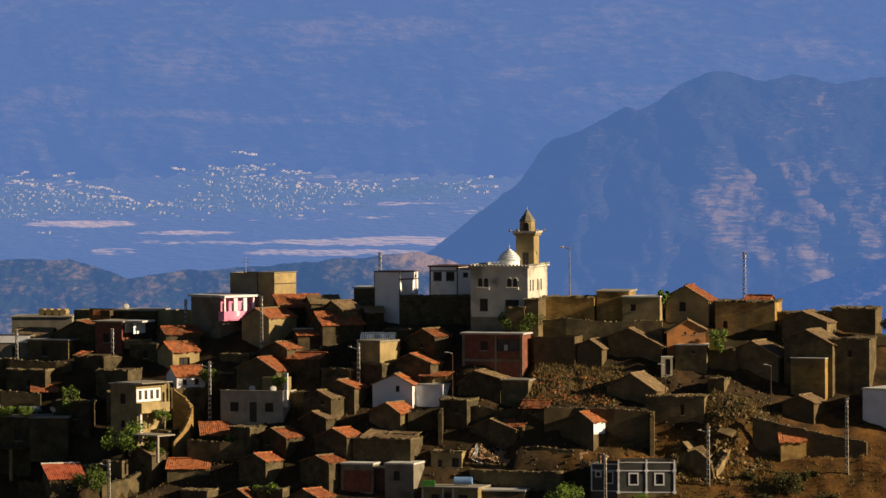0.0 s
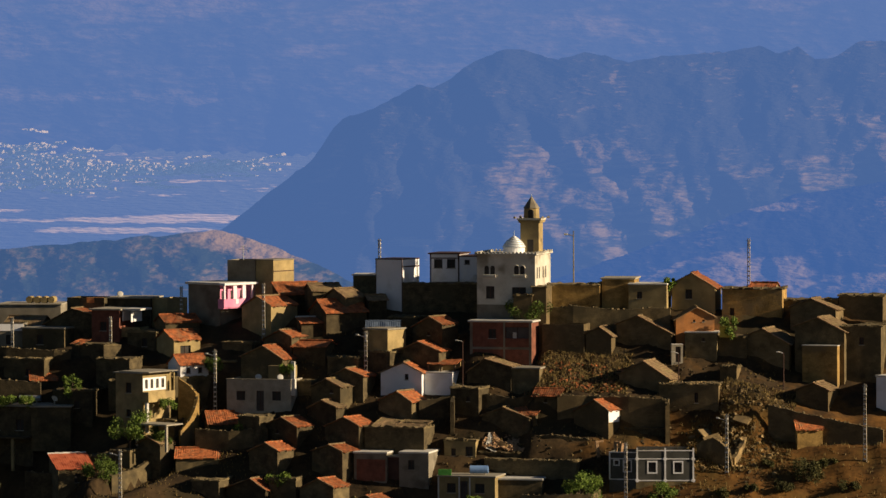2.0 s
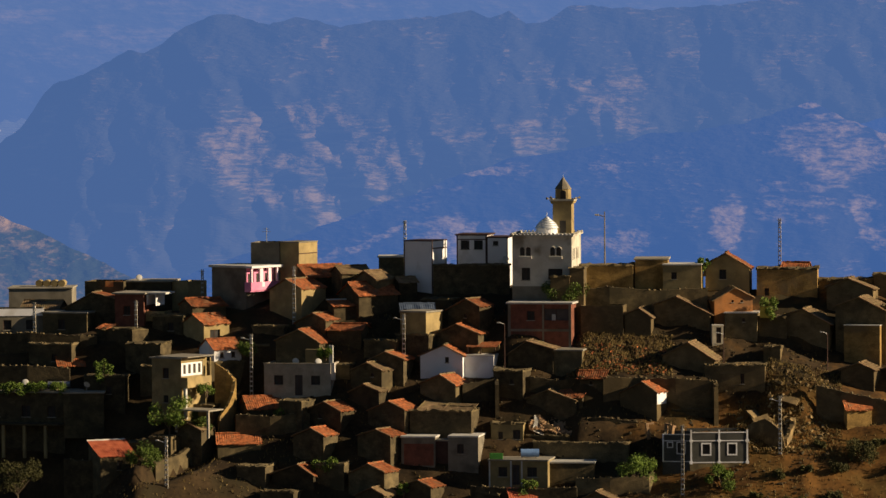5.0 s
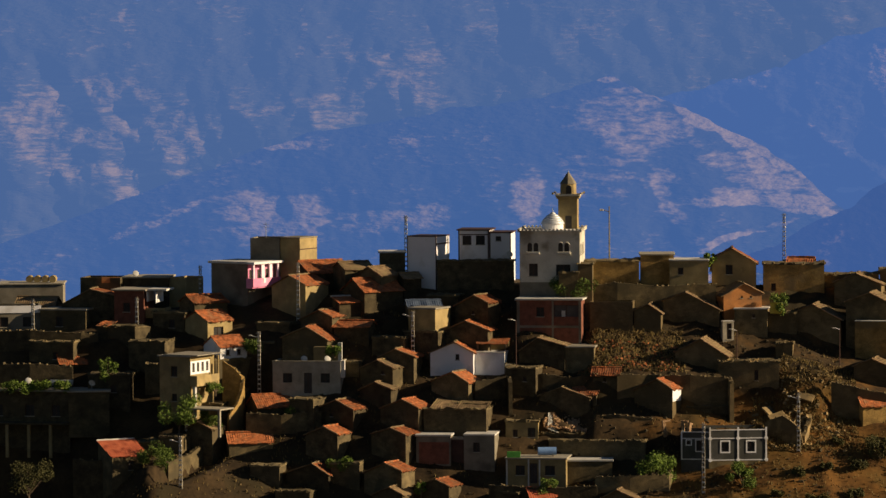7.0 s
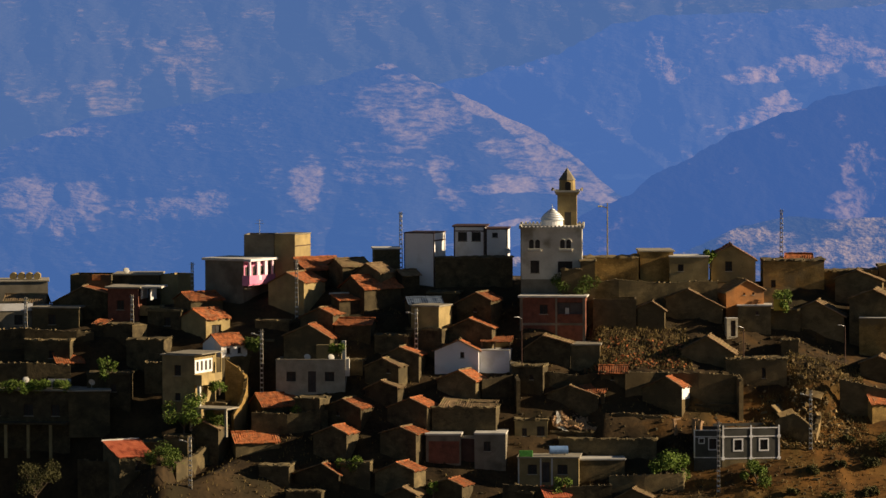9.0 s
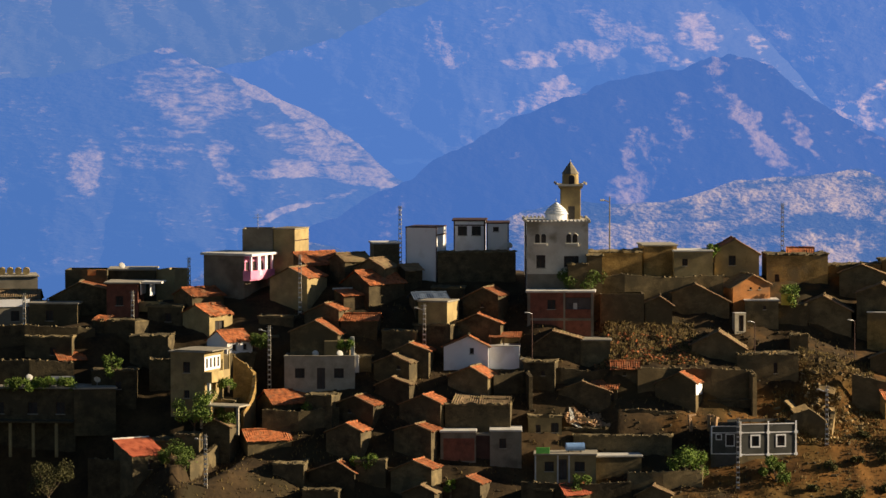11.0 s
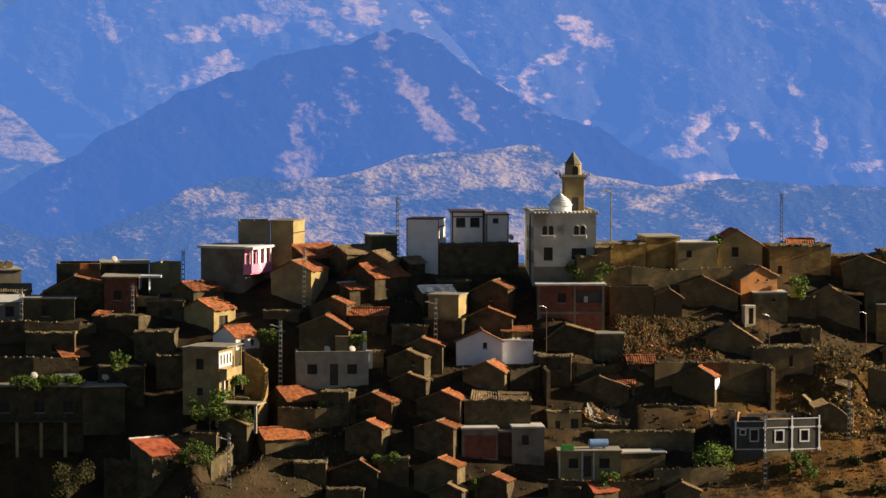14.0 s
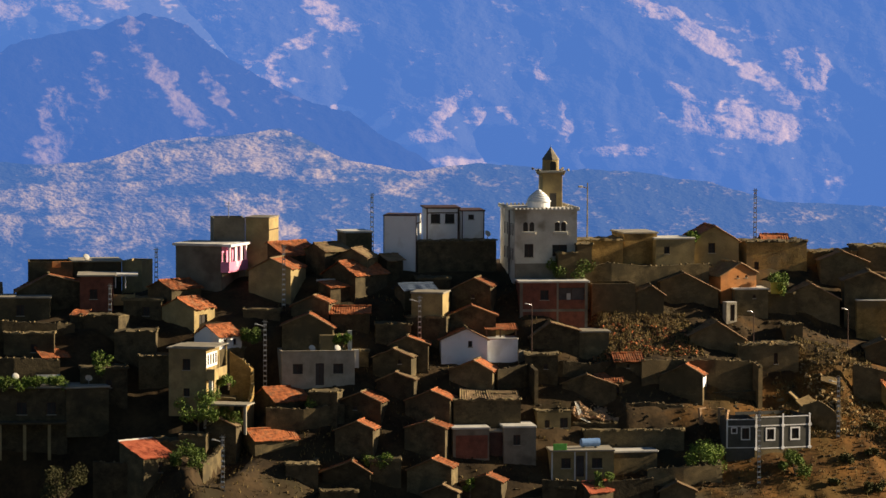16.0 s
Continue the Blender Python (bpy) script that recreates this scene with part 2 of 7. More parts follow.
def far_material(name, air, rock, pale, cover=0.5, scale=0.006, stretch=1.0, contrast=0.08, sun_through=1.0, bare=(), speck=0.16, rib=3.0, fray=30.0, grain=2.2, tilt=9):
    """Distant land seen through kilometres of lit air: scrub with bare, terraced and sunlit ground in dimmed colours,
    plus the glow of the air before it, painted as even emission.
    """
    m = bpy.data.materials.new(name)
    m.use_nodes = True
    n, l = m.node_tree.nodes, m.node_tree.links
    bsdf = n["Principled BSDF"]
    bsdf.inputs["Roughness"].default_value = 1.0
    bsdf.inputs["Specular IOR Level"].default_value = 0.0
    geo = n.new("ShaderNodeNewGeometry")

    def noise_at(size, flat, detail, rough=0.55):
        mp, t = n.new("ShaderNodeMapping"), n.new("ShaderNodeTexNoise")
        mp.inputs["Scale"].default_value = (1.0, 0.4, flat)
        mp.inputs["Rotation"].default_value = (0, radians(tilt), 0)
        t.inputs["Scale"].default_value, t.inputs["Detail"].default_value, t.inputs["Roughness"].default_value = size, detail, rough
        l.new(geo.outputs["Position"], mp.inputs["Vector"])
        l.new(mp.outputs[0], t.inputs["Vector"])
        return t

    def calc(kind, a, b, c=None):
        k = n.new("ShaderNodeMath")
        k.operation = kind
        for s, v in enumerate((a, b, c)):
            if v is None:
                continue
            if isinstance(v, float):
                k.inputs[s].default_value = v
            else:
                l.new(v, k.inputs[s])
        return k.outputs[0]

    broad, fine, dots = noise_at(scale, stretch, 6, 0.56), noise_at(scale * 5, stretch * 1.5, 3, 0.5), noise_at(speck * 0.75, rib, 3, 0.55)
    # pale ground, both bare soil and sunlit slopes put into the colour: long ovals with frayed, wandering edges
    warp = n.new("ShaderNodeVectorMath")
    warp.operation = "MULTIPLY_ADD"
    l.new(noise_at(0.028, 1.6, 4, 0.52).outputs["Color"], warp.inputs[0])
    warp.inputs[1].default_value = (3.0 * fray, 0, fray)
    l.new(geo.outputs["Position"], warp.inputs[2])
    bare_lit = None
    for x, z, rx, rz, deg, strength in bare:
        m2, g = n.new("ShaderNodeMapping"), n.new("ShaderNodeTexGradient")
        m2.vector_type, g.gradient_type = "TEXTURE", "SPHERICAL"
        m2.inputs["Location"].default_value, m2.inputs["Rotation"].default_value, m2.inputs["Scale"].default_value = (x + 1.5 * fray, 3700, z + 0.5 * fray), (0, radians(deg), 0), (rx * 1.45, 100000, rz * 1.45)
        l.new(warp.outputs[0], m2.inputs["Vector"])
        l.new(m2.outputs[0], g.inputs["Vector"])
        shown = calc("MINIMUM", calc("MULTIPLY", g.outputs["Fac"], 1.15 * strength), 0.48 * strength)
        bare_lit = shown if bare_lit is None else calc("MAXIMUM", bare_lit, shown)
    total = calc("MULTIPLY_ADD", fine.outputs[0], 0.6, calc("MULTIPLY_ADD", broad.outputs[0], 0.7, 0.10))
    speckle = calc("SUBTRACT", dots.outputs[0], 0.5)
    if bare_lit is None:
        spotted = calc("MULTIPLY_ADD", speckle, 0.6, total)
    else:
        spotted = calc("MULTIPLY_ADD", speckle, calc("MULTIPLY_ADD", bare_lit, grain * 0.75, 0.30), calc("MULTIPLY_ADD", bare_lit, 0.80, calc("SUBTRACT", total, 0.05)))
    r = n.new("ShaderNodeValToRGB")
    mid = 0.75 + (0.5 - cover) * 0.4
    r.color_ramp.elements[0].position, r.color_ramp.elements[1].position = mid - contrast, mid + contrast
    # sun_through puts the dimming by haze into the base colours
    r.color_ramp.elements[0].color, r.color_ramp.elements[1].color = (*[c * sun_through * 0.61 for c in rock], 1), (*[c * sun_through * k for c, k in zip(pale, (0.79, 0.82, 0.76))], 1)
    l.new(spotted, r.inputs[0])
    l.new(r.outputs[0], bsdf.inputs["Base Color"])
    b = n.new("ShaderNodeBump")
    b.inputs["Strength"].default_value, b.inputs["Distance"].default_value = 0.40, 14.0
    l.new(total, b.inputs["Height"])
    l.new(b.outputs[0], bsdf.inputs["Normal"])
    # lit air painted on as one even emission colour per range
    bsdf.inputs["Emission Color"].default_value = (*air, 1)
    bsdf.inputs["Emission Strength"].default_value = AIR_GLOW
    return m


# ---- mesh helpers ----
def mesh_of(name, bm, mat, smooth=False):
    me = bpy.data.meshes.new(name)
    bm.to_mesh(me)
    bm.free()
    me.materials.append(mat)
    if smooth:
        for p in me.polygons:
            p.use_smooth = True
    return me


def part(name, bm, mat, parent, label="", smooth=False):
    ob = new(name, bm if isinstance(bm, bpy.types.Mesh) else mesh_of(name, bm, mat, smooth))
    ob.parent = parent
    return tagged(ob, label)


def thing(name, m, label, category, group="", kind=""):
    ob = new(name)
    ob.empty_display_size = 0.3
    ob.matrix_basis = m
    return tagged(ob, label, category, group, kind)


def box(bm, x0, x1, y0, y1, z0, z1, bevel=0.0):
    vs = [bm.verts.new((x, y, z)) for z in (z0, z1) for y in (y0, y1) for x in (x0, x1)]
    fs = [bm.faces.new([vs[i] for i in f]) for f in ((0, 2, 3, 1), (4, 5, 7, 6), (0, 1, 5, 4), (2, 6, 7, 3), (0, 4, 6, 2), (1, 3, 7, 5))]
    if bevel:
        es = {e for f in fs for e in f.edges}
        bmesh.ops.bevel(bm, geom=list(es), offset=bevel, segments=1, affect="EDGES")
    return bm


def boxes(*rows):
    bm = bmesh.new()
    for r in rows:
        box(bm, *r)
    return bm


def tube(bm, p, q, r0, r1=None, sides=8):
    p, q = Vector(p), Vector(q)
    r1 = r0 if r1 is None else r1
    turn = (q - p).to_track_quat("Z", "Y")
    rings = []
    for c, r in ((p, r0), (q, r1)):
        rings.append([bm.verts.new(c + turn @ Vector((r * math.cos(2 * math.pi * k / sides), r * math.sin(2 * math.pi * k / sides), 0))) for k in range(sides)])
    for k in range(sides):
        bm.faces.new((rings[0][k], rings[0][(k + 1) % sides], rings[1][(k + 1) % sides], rings[1][k]))
    bm.faces.new(rings[0][::-1])
    bm.faces.new(rings[1])
    return bm


def wall_face(bm, w, h, holes, y=0.0, deep=0.22, rough=0.0, seed=0):
    """A front wall from (-w/2, y, 0) to (w/2, y, h) with openings and their reveals."""
    xs = sorted({-w / 2, w / 2, *[v for o in holes for v in (o[0] - o[2] / 2, o[0] + o[2] / 2)]})
    zs = sorted({0.0, h, *[v for o in holes for v in (o[1], o[1] + o[3])]})
    for i in range(len(xs) - 1):
        for j in range(len(zs) - 1):
            cx, cz = (xs[i] + xs[i + 1]) / 2, (zs[j] + zs[j + 1]) / 2
            if any(abs(cx - o[0]) < o[2] / 2 and o[1] < cz < o[1] + o[3] for o in holes):
                continue
            bm.faces.new([bm.verts.new(c) for c in ((xs[i], y, zs[j]), (xs[i + 1], y, zs[j]), (xs[i + 1], y, zs[j + 1]), (xs[i], y, zs[j + 1]))])
    for cx, z0, ow, oh in holes:
        a, b, c, d = (cx - ow / 2, z0), (cx + ow / 2, z0), (cx + ow / 2, z0 + oh), (cx - ow / 2, z0 + oh)
        for p, q in ((a, b), (b, c), (c, d), (d, a)):
            bm.faces.new([bm.verts.new(v) for v in ((p[0], y, p[1]), (p[0], y + deep, p[1]), (q[0], y + deep, q[1]), (q[0], y, q[1]))])


def opening_parts(root, holes, y=0.0, deep=0.22, frame=0.0, frame_mat="white", pane="dark"):
    """Pane or door leaf set back in every opening, with an optional proud surround."""
    for cx, z0, ow, oh in holes:
        is_door = oh > 1.75
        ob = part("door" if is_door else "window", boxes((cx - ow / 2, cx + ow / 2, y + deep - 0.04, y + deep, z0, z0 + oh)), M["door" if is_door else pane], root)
        bar = 0.05
        part("frame", boxes((cx - ow / 2, cx - ow / 2 + bar, y + deep - 0.09, y + deep - 0.04, z0, z0 + oh), (cx + ow / 2 - bar, cx + ow / 2, y + deep - 0.09, y + deep - 0.04, z0, z0 + oh),
                            (cx - ow / 2 + bar, cx + ow / 2 - bar, y + deep - 0.09, y + deep - 0.04, z0 + oh - bar, z0 + oh), (cx - bar / 2, cx + bar / 2, y + deep - 0.085, y + deep - 0.04, z0, z0 + oh - bar)), M["brown"], ob)
        if frame:
            f = frame
            part("surround", boxes((cx - ow / 2 - f, cx - ow / 2, y - 0.04, y + 0.02, z0 - f, z0 + oh + f), (cx + ow / 2, cx + ow / 2 + f, y - 0.04, y + 0.02, z0 - f, z0 + oh + f),
                                   (cx - ow / 2, cx + ow / 2, y - 0.04, y + 0.02, z0 + oh, z0 + oh + f), (cx - ow / 2, cx + ow / 2, y - 0.04, y + 0.02, z0 - f, z0)), M[frame_mat], ob)
        elif not is_door:
            part("sill", boxes((cx - ow / 2 - 0.06, cx + ow / 2 + 0.06, y - 0.06, y + 0.1, z0 - 0.07, z0 - 0.002)), M["concrete"], ob)


def tile_sheet(a, b, c, d, seed=0, rough=0.05, wave=0.035, period=0.24, thick=0.07):
    """Rows of half-round tiles over the slope a-b (eave) to d-c (ridge), a little uneven, with a ragged eave."""
    a, b, c, d = map(Vector, (a, b, c, d))
    nrm = (b - a).cross(d - a).normalized()
    wide, tall = (b - a).length, (d - a).length
    nu, nv = max(2, int(wide / period)) * 4, max(2, int(tall / 0.36)) * 2
    rnd = random.Random(seed)
    sag = [rnd.uniform(-0.06, 0.06) for _ in range(6)]
    bm = bmesh.new()
    rows = []
    ragged = [rnd.choice((0, 0, 0, -0.16)) + rnd.uniform(-0.07, 0.10) for _ in range(nu // 4 + 2)]
    for j in range(nv + 1):
        v = j / nv
        row = []
        for i in range(nu + 1):
            u = i / nu
            e = ragged[(i + 2) // 4]
            vv = v - (e / tall if j == 0 else 0)
            p = (a * (1 - u) + b * u) * (1 - vv) + (d * (1 - u) + c * u) * vv
            lift = wave * (0.5 + 0.5 * math.cos(math.pi * i / 2)) + (0.03 if j % 2 == 0 else 0.0)
            lift += rough * noise.noise(Vector((u * wide * 1.3 + seed * 7.1, v * tall * 1.3, seed))) * 2 - 0.06 * math.sin(math.pi * u) * (0.4 + sag[1]) * 2 + sag[2] * math.sin(3 * u)
            row.append(bm.verts.new(p + nrm * lift))
        rows.append(row)
    for j in range(nv):
        for i in range(nu):
            bm.faces.new((rows[j][i], rows[j][i + 1], rows[j + 1][i + 1], rows[j + 1][i]))
    low = [[bm.verts.new(rows[j][i].co - nrm * thick) for i in range(nu + 1)] for j in (0, nv)]
    for k, j in ((0, 0), (1, nv)):
        for i in range(nu):
            q = (rows[j][i], rows[j][i + 1], low[k][i + 1], low[k][i])
            bm.faces.new(q if k else q[::-1])
    for i in (0, nu):
        side = [rows[j][i] for j in range(nv + 1)] + [low[1][0 if i == 0 else nu], low[0][0 if i == 0 else nu]]
        bm.faces.new(side)
    bm.faces.new((low[0][0], low[0][nu], low[1][nu], low[1][0]))
    return bm


def ridge_cap(p, q, seed=0, r=0.11):
    """One run of overlapping half-round ridge tiles."""
    p, q = Vector(p), Vector(q)
    n = max(2, int((q - p).length / 0.4))
    bm = bmesh.new()
    rnd = random.Random(seed)
    turn = (q - p).to_track_quat("Z", "Y")
    prev = None
    for k in range(n):
        dz = rnd.uniform(-0.02, 0.02)
        for f, rr in ((0.0, r), (0.98, r * 0.84)):
            c = p.lerp(q, (k + f) / n) + Vector((0, 0, dz))
            ring = [bm.verts.new(c + turn @ Vector((rr * math.cos(2 * math.pi * j / 7), rr * math.sin(2 * math.pi * j / 7), 0))) for j in range(7)]
            if prev:
                for j in range(7):
                    bm.faces.new((prev[j], prev[(j + 1) % 7], ring[(j + 1) % 7], ring[j]))
            else:
                bm.faces.new(ring[::-1])
            prev = ring
    bm.faces.new(prev)
    return bm


# ---- the lie of the land ----
# terraces on the right of the village: for each x the lines from the ridge down, as (y, height)
LAND = (
    (1, ((4, 0.2), (-1, -2.8), (-5, -4.8), (-9, -7.4), (-12.2, -8.8), (-12.8, -11.2), (-15.5, -13.4), (-17.5, -16.6), (-20, -18.6), (-26, -21.0), (-34, -25.0))),
    (8, ((4, 0.2), (-1, -2.8), (-5, -5.0), (-9, -7.2), (-12.0, -8.9), (-12.6, -11.4), (-15.5, -13.4), (-17.5, -16.6), (-20, -18.4), (-26, -21.2), (-34, -25.2))),
    (14, ((4, 0.2), (-1, -2.8), (-5, -5.3), (-9, -7.4), (-12.4, -9.0), (-13.0, -11.8), (-15.5, -13.4), (-17.5, -15.8), (-20, -17.6), (-26, -20.8), (-34, -25.0))),
    (17.5, ((4, 0.1), (-1, -2.9), (-5, -5.8), (-7, -7.4), (-10.6, -8.6), (-11.2, -11.2), (-14.0, -13.4), (-17.5, -14.8), (-20, -17.0), (-26, -20.6), (-34, -25.0))),
    (22.6, ((4, -0.1), (-1, -3.1), (-5, -6.2), (-7.0, -7.4), (-10.8, -8.2), (-11.4, -10.9), (-13.5, -12.8), (-17.5, -14.8), (-20, -16.8), (-26, -20.6), (-34, -25.0))),
    (23.6, ((4, -0.1), (-1, -3.1), (-5, -5.9), (-7.6, -6.8), (-9.6, -7.4), (-11.4, -9.0), (-14.0, -12.6), (-17.5, -15.0), (-20, -16.7), (-26, -20.6), (-34, -25.2))),
    (27, ((4, -0.2), (-1, -3.2), (-5, -6.6), (-8.0, -7.6), (-10.4, -8.0), (-12.4, -10.0), (-14.4, -13.0), (-17.5, -15.4), (-20, -16.7), (-26, -20.6), (-34, -25.4))),
    (28.6, ((4, -0.4), (-1, -3.4), (-5, -7.0), (-9.0, -8.6), (-11.8, -9.6), (-12.4, -12.4), (-14.6, -14.0), (-17.5, -15.8), (-20, -17.0), (-26, -21.0), (-34, -26.0))),
    (33, ((4, -0.7), (-1, -4.2), (-5, -7.6), (-9.0, -9.8), (-12.2, -10.8), (-12.8, -13.4), (-14.4, -13.7), (-17.5, -16.0), (-20, -17.6), (-26, -21.4), (-34, -26.0))),
    (41, ((4, -1.4), (-1, -4.8), (-5, -8.0), (-9.0, -10.4), (-13.0, -12.4), (-13.6, -13.2), (-15.0, -13.6), (-17.5, -15.4), (-20, -17.2), (-26, -21.4), (-34, -26.0))),
)


# top line of the wall along the lane: the lane lies below it on its sunny side
LANE = [(-33.6, -7.2, -10.2), (-34.9, -9.6, -11.9), (-36.4, -12.8, -13.7), (-37.6, -15.4, -15.3), (-39.2, -18.4, -16.3), (-41.0, -21.2, -16.75)]


def ground_z(x, y):
    if y > 6:
        z = 0.2 - 0.004 * (y - 6) ** 2 if y < 40 else -4.4 - 0.5 * (y - 40)
    elif y > -2:
        z = -1.8 + 2.0 * (y + 2) / 8
    elif y > -6:
        z = -1.8 + 1.1 * (y + 2)
    elif y > -27:
        z = -6.2 + 0.96 * (y + 6)
    else:
        z = -26.4 + 0.45 * (y + 27)
    even = z
    side = max(0.0, -x - 22) * 0.13 + max(0.0, x - 12) * 0.13
    side = min(side, 6 + 0.4 * max(0, abs(x) - 60))
    z -= side * (1.0 if y > -14 else max(0.2, 1.0 + (y + 14) / 10))
    front = min(1.0, max(0.0, (-9 - y) / 8))
    z += min(1.0, max(0.0, (-15.5 - y) / 5)) * (3.1 * min(1.0, max(0.0, (x - 10) / 6.5)) - 0.16 * max(0.0, min(x, 32.0) - 18))
    z += front * 1.5 * min(1.0, max(0.0, (x - 18) / 5))
    z += min(1.0, max(0.0, (-15 - y) / 6)) * min(4.5, 0.35 * max(0.0, -x - 29))
    z += 0.25 * noise.noise(Vector((x * 0.25, y * 0.25, 0.0))) + 0.16 * noise.noise(Vector((x * 0.9, y * 0.9, 3.0)))
    z -= min(1.0, max(0.0, (-8 - y) / 7)) * min(16.0, 0.72 * max(0.0, -x - 43))
    z += 0.8 * min(1.0, max(0.0, (x + 46) / 4)) * min(1.0, max(0.0, (2 - x) / 3)) * min(1.0, max(0.0, (-3 - y) / 3))
    bank = min(1.0, max(0.0, (-10.5 - y) / 4))
    z += 2.0 * math.exp(-((x - 24.8) / 3.4) ** 2 - ((y + 10.2) / 2.6) ** 2)
    z += bank * (0.5 * math.exp(-((x - 25.0) / 3.2) ** 2) - min(14.0, 0.30 * max(0.0, x - 31)) + (1.0 if x > 0 else 0.3) * (1.1 * noise.noise(Vector((x * 0.3, y * 0.3, 8.0))) + 0.4 * noise.noise(Vector((x * 0.8, y * 0.8, 6.0)))))
    if -48 < x < -4:
        step = min(1.0, max(0.0, (3.0 - y) / 3)) * min(1.0, max(0.0, (y + 12) / 4))
        z -= 1.2 * step * min(1.0, (x + 48) / 4, (-4 - x) / 3)
    if -2 < x < 38:
        step = min(1.0, max(0.0, (1.0 - y) / 3)) * (min(1.0, max(0.0, (y + 7.6) / 3.4)) if x < 13 else min(1.0, max(0.0, (y + 11) / 7)))
        z -= 2.8 * step * min(1.0, (x + 2) / 4, (38 - x) / 4)
    if -44 < x < -29 and -25 < y < -5:
        near = None
        for (x0, y0, z0), (x1, y1, z1) in zip(LANE, LANE[1:]):
            ln = math.hypot(x1 - x0, y1 - y0)
            u = max(0.0, min(1.0, ((x - x0) * (x1 - x0) + (y - y0) * (y1 - y0)) / ln ** 2))
            off = math.hypot(x - x0 - u * (x1 - x0), y - y0 - u * (y1 - y0))
            if near is None or off < near[0]:
                near = (off, ((x - x0) * (y1 - y0) - (y - y0) * (x1 - x0)) / ln, z0 + (z1 - z0) * u)
        side = -near[1]
        if near[0] < 3.6:
            want = near[2] - (2.0 if side > 0 else 0.3)
            z += (want - z) * min(1.0, 2.0 - near[0] / 1.8)
    # the terraces, heaps and field beyond the brick house
    if x > 1 and -34 < y < 8:
        into = min(1.0, (x - 1) / 2.5) * min(1.0, (8 - y) / 4, (y + 34) / 6) * min(1.0, max(0.0, (66 - x) / 18))
        k = 0
        while k < len(LAND) - 2 and x > LAND[k + 1][0]:
            k += 1
        f = min(1.0, max(0.0, (x - LAND[k][0]) / (LAND[k + 1][0] - LAND[k][0])))
        line = [(p[0] + (q[0] - p[0]) * f, p[1] + (q[1] - p[1]) * f) for p, q in zip(LAND[k][1], LAND[k + 1][1])]
        j = 0
        while j < len(line) - 2 and y < line[j + 1][0]:
            j += 1
        v = min(1.0, max(0.0, (line[j][0] - y) / (line[j][0] - line[j + 1][0])))
        level = line[j][1] + (line[j + 1][1] - line[j][1]) * v
        rough = 0.30 * noise.noise(Vector((x * 0.45, y * 0.45, 1.0))) + 0.20 * noise.noise(Vector((x * 1.1, y * 1.1, 4.0)))
        z += into * (level + rough - z)
    # past the foot of the village the slope runs out evenly
    z += (even - z) * min(1.0, max(0.0, (-y - 46) / 14))
    far = max(abs(x) - 75, abs(y) - 60, 0.0)
    if far:
        z -= 0.35 * far
        z += min(far, 60) * 0.12 * noise.noise(Vector((x * 0.01, y * 0.01, 5.0)))
    return max(z, -330.0)


def axis(lo, hi, step, limit):
    v, out = lo, []
    while v <= hi:
        out.append(v)
        v += step
    s, g = [], step
    v = hi
    while v < limit:
        g *= 1.28
        v += g
        s.append(v)
    low, g, v = [], step, lo
    while v > -limit:
        g *= 1.28
        v -= g
        low.append(v)
    return low[::-1] + out + s


bm = bmesh.new()
gx, gy = axis(-75, 66, 0.6, 4700), axis(-50, 34, 0.5, 4700)
grid = [[bm.verts.new((x, y, ground_z(x, y))) for x in gx] for y in gy]
for j in range(len(gy) - 1):
    for i in range(len(gx) - 1):
        bm.faces.new((grid[j][i], grid[j][i + 1], grid[j + 1][i + 1], grid[j + 1][i]))
tagged(new("ground", mesh_of("ground", bm, M["earth"], True)), "steep dry brown hillside of bare earth", "ground", kind="structure")


# ---- the far mountains ----
def crest(points, x):
    if x <= points[0][0]:
        return points[0][1] + (x - points[0][0]) * 0.5
    for (x0, z0), (x1, z1) in zip(points, points[1:]):
        if x <= x1:
            s = (x - x0) / (x1 - x0)
            return z0 + (z1 - z0) * s
    return points[-1][1] - (x - points[-1][0]) * 0.5


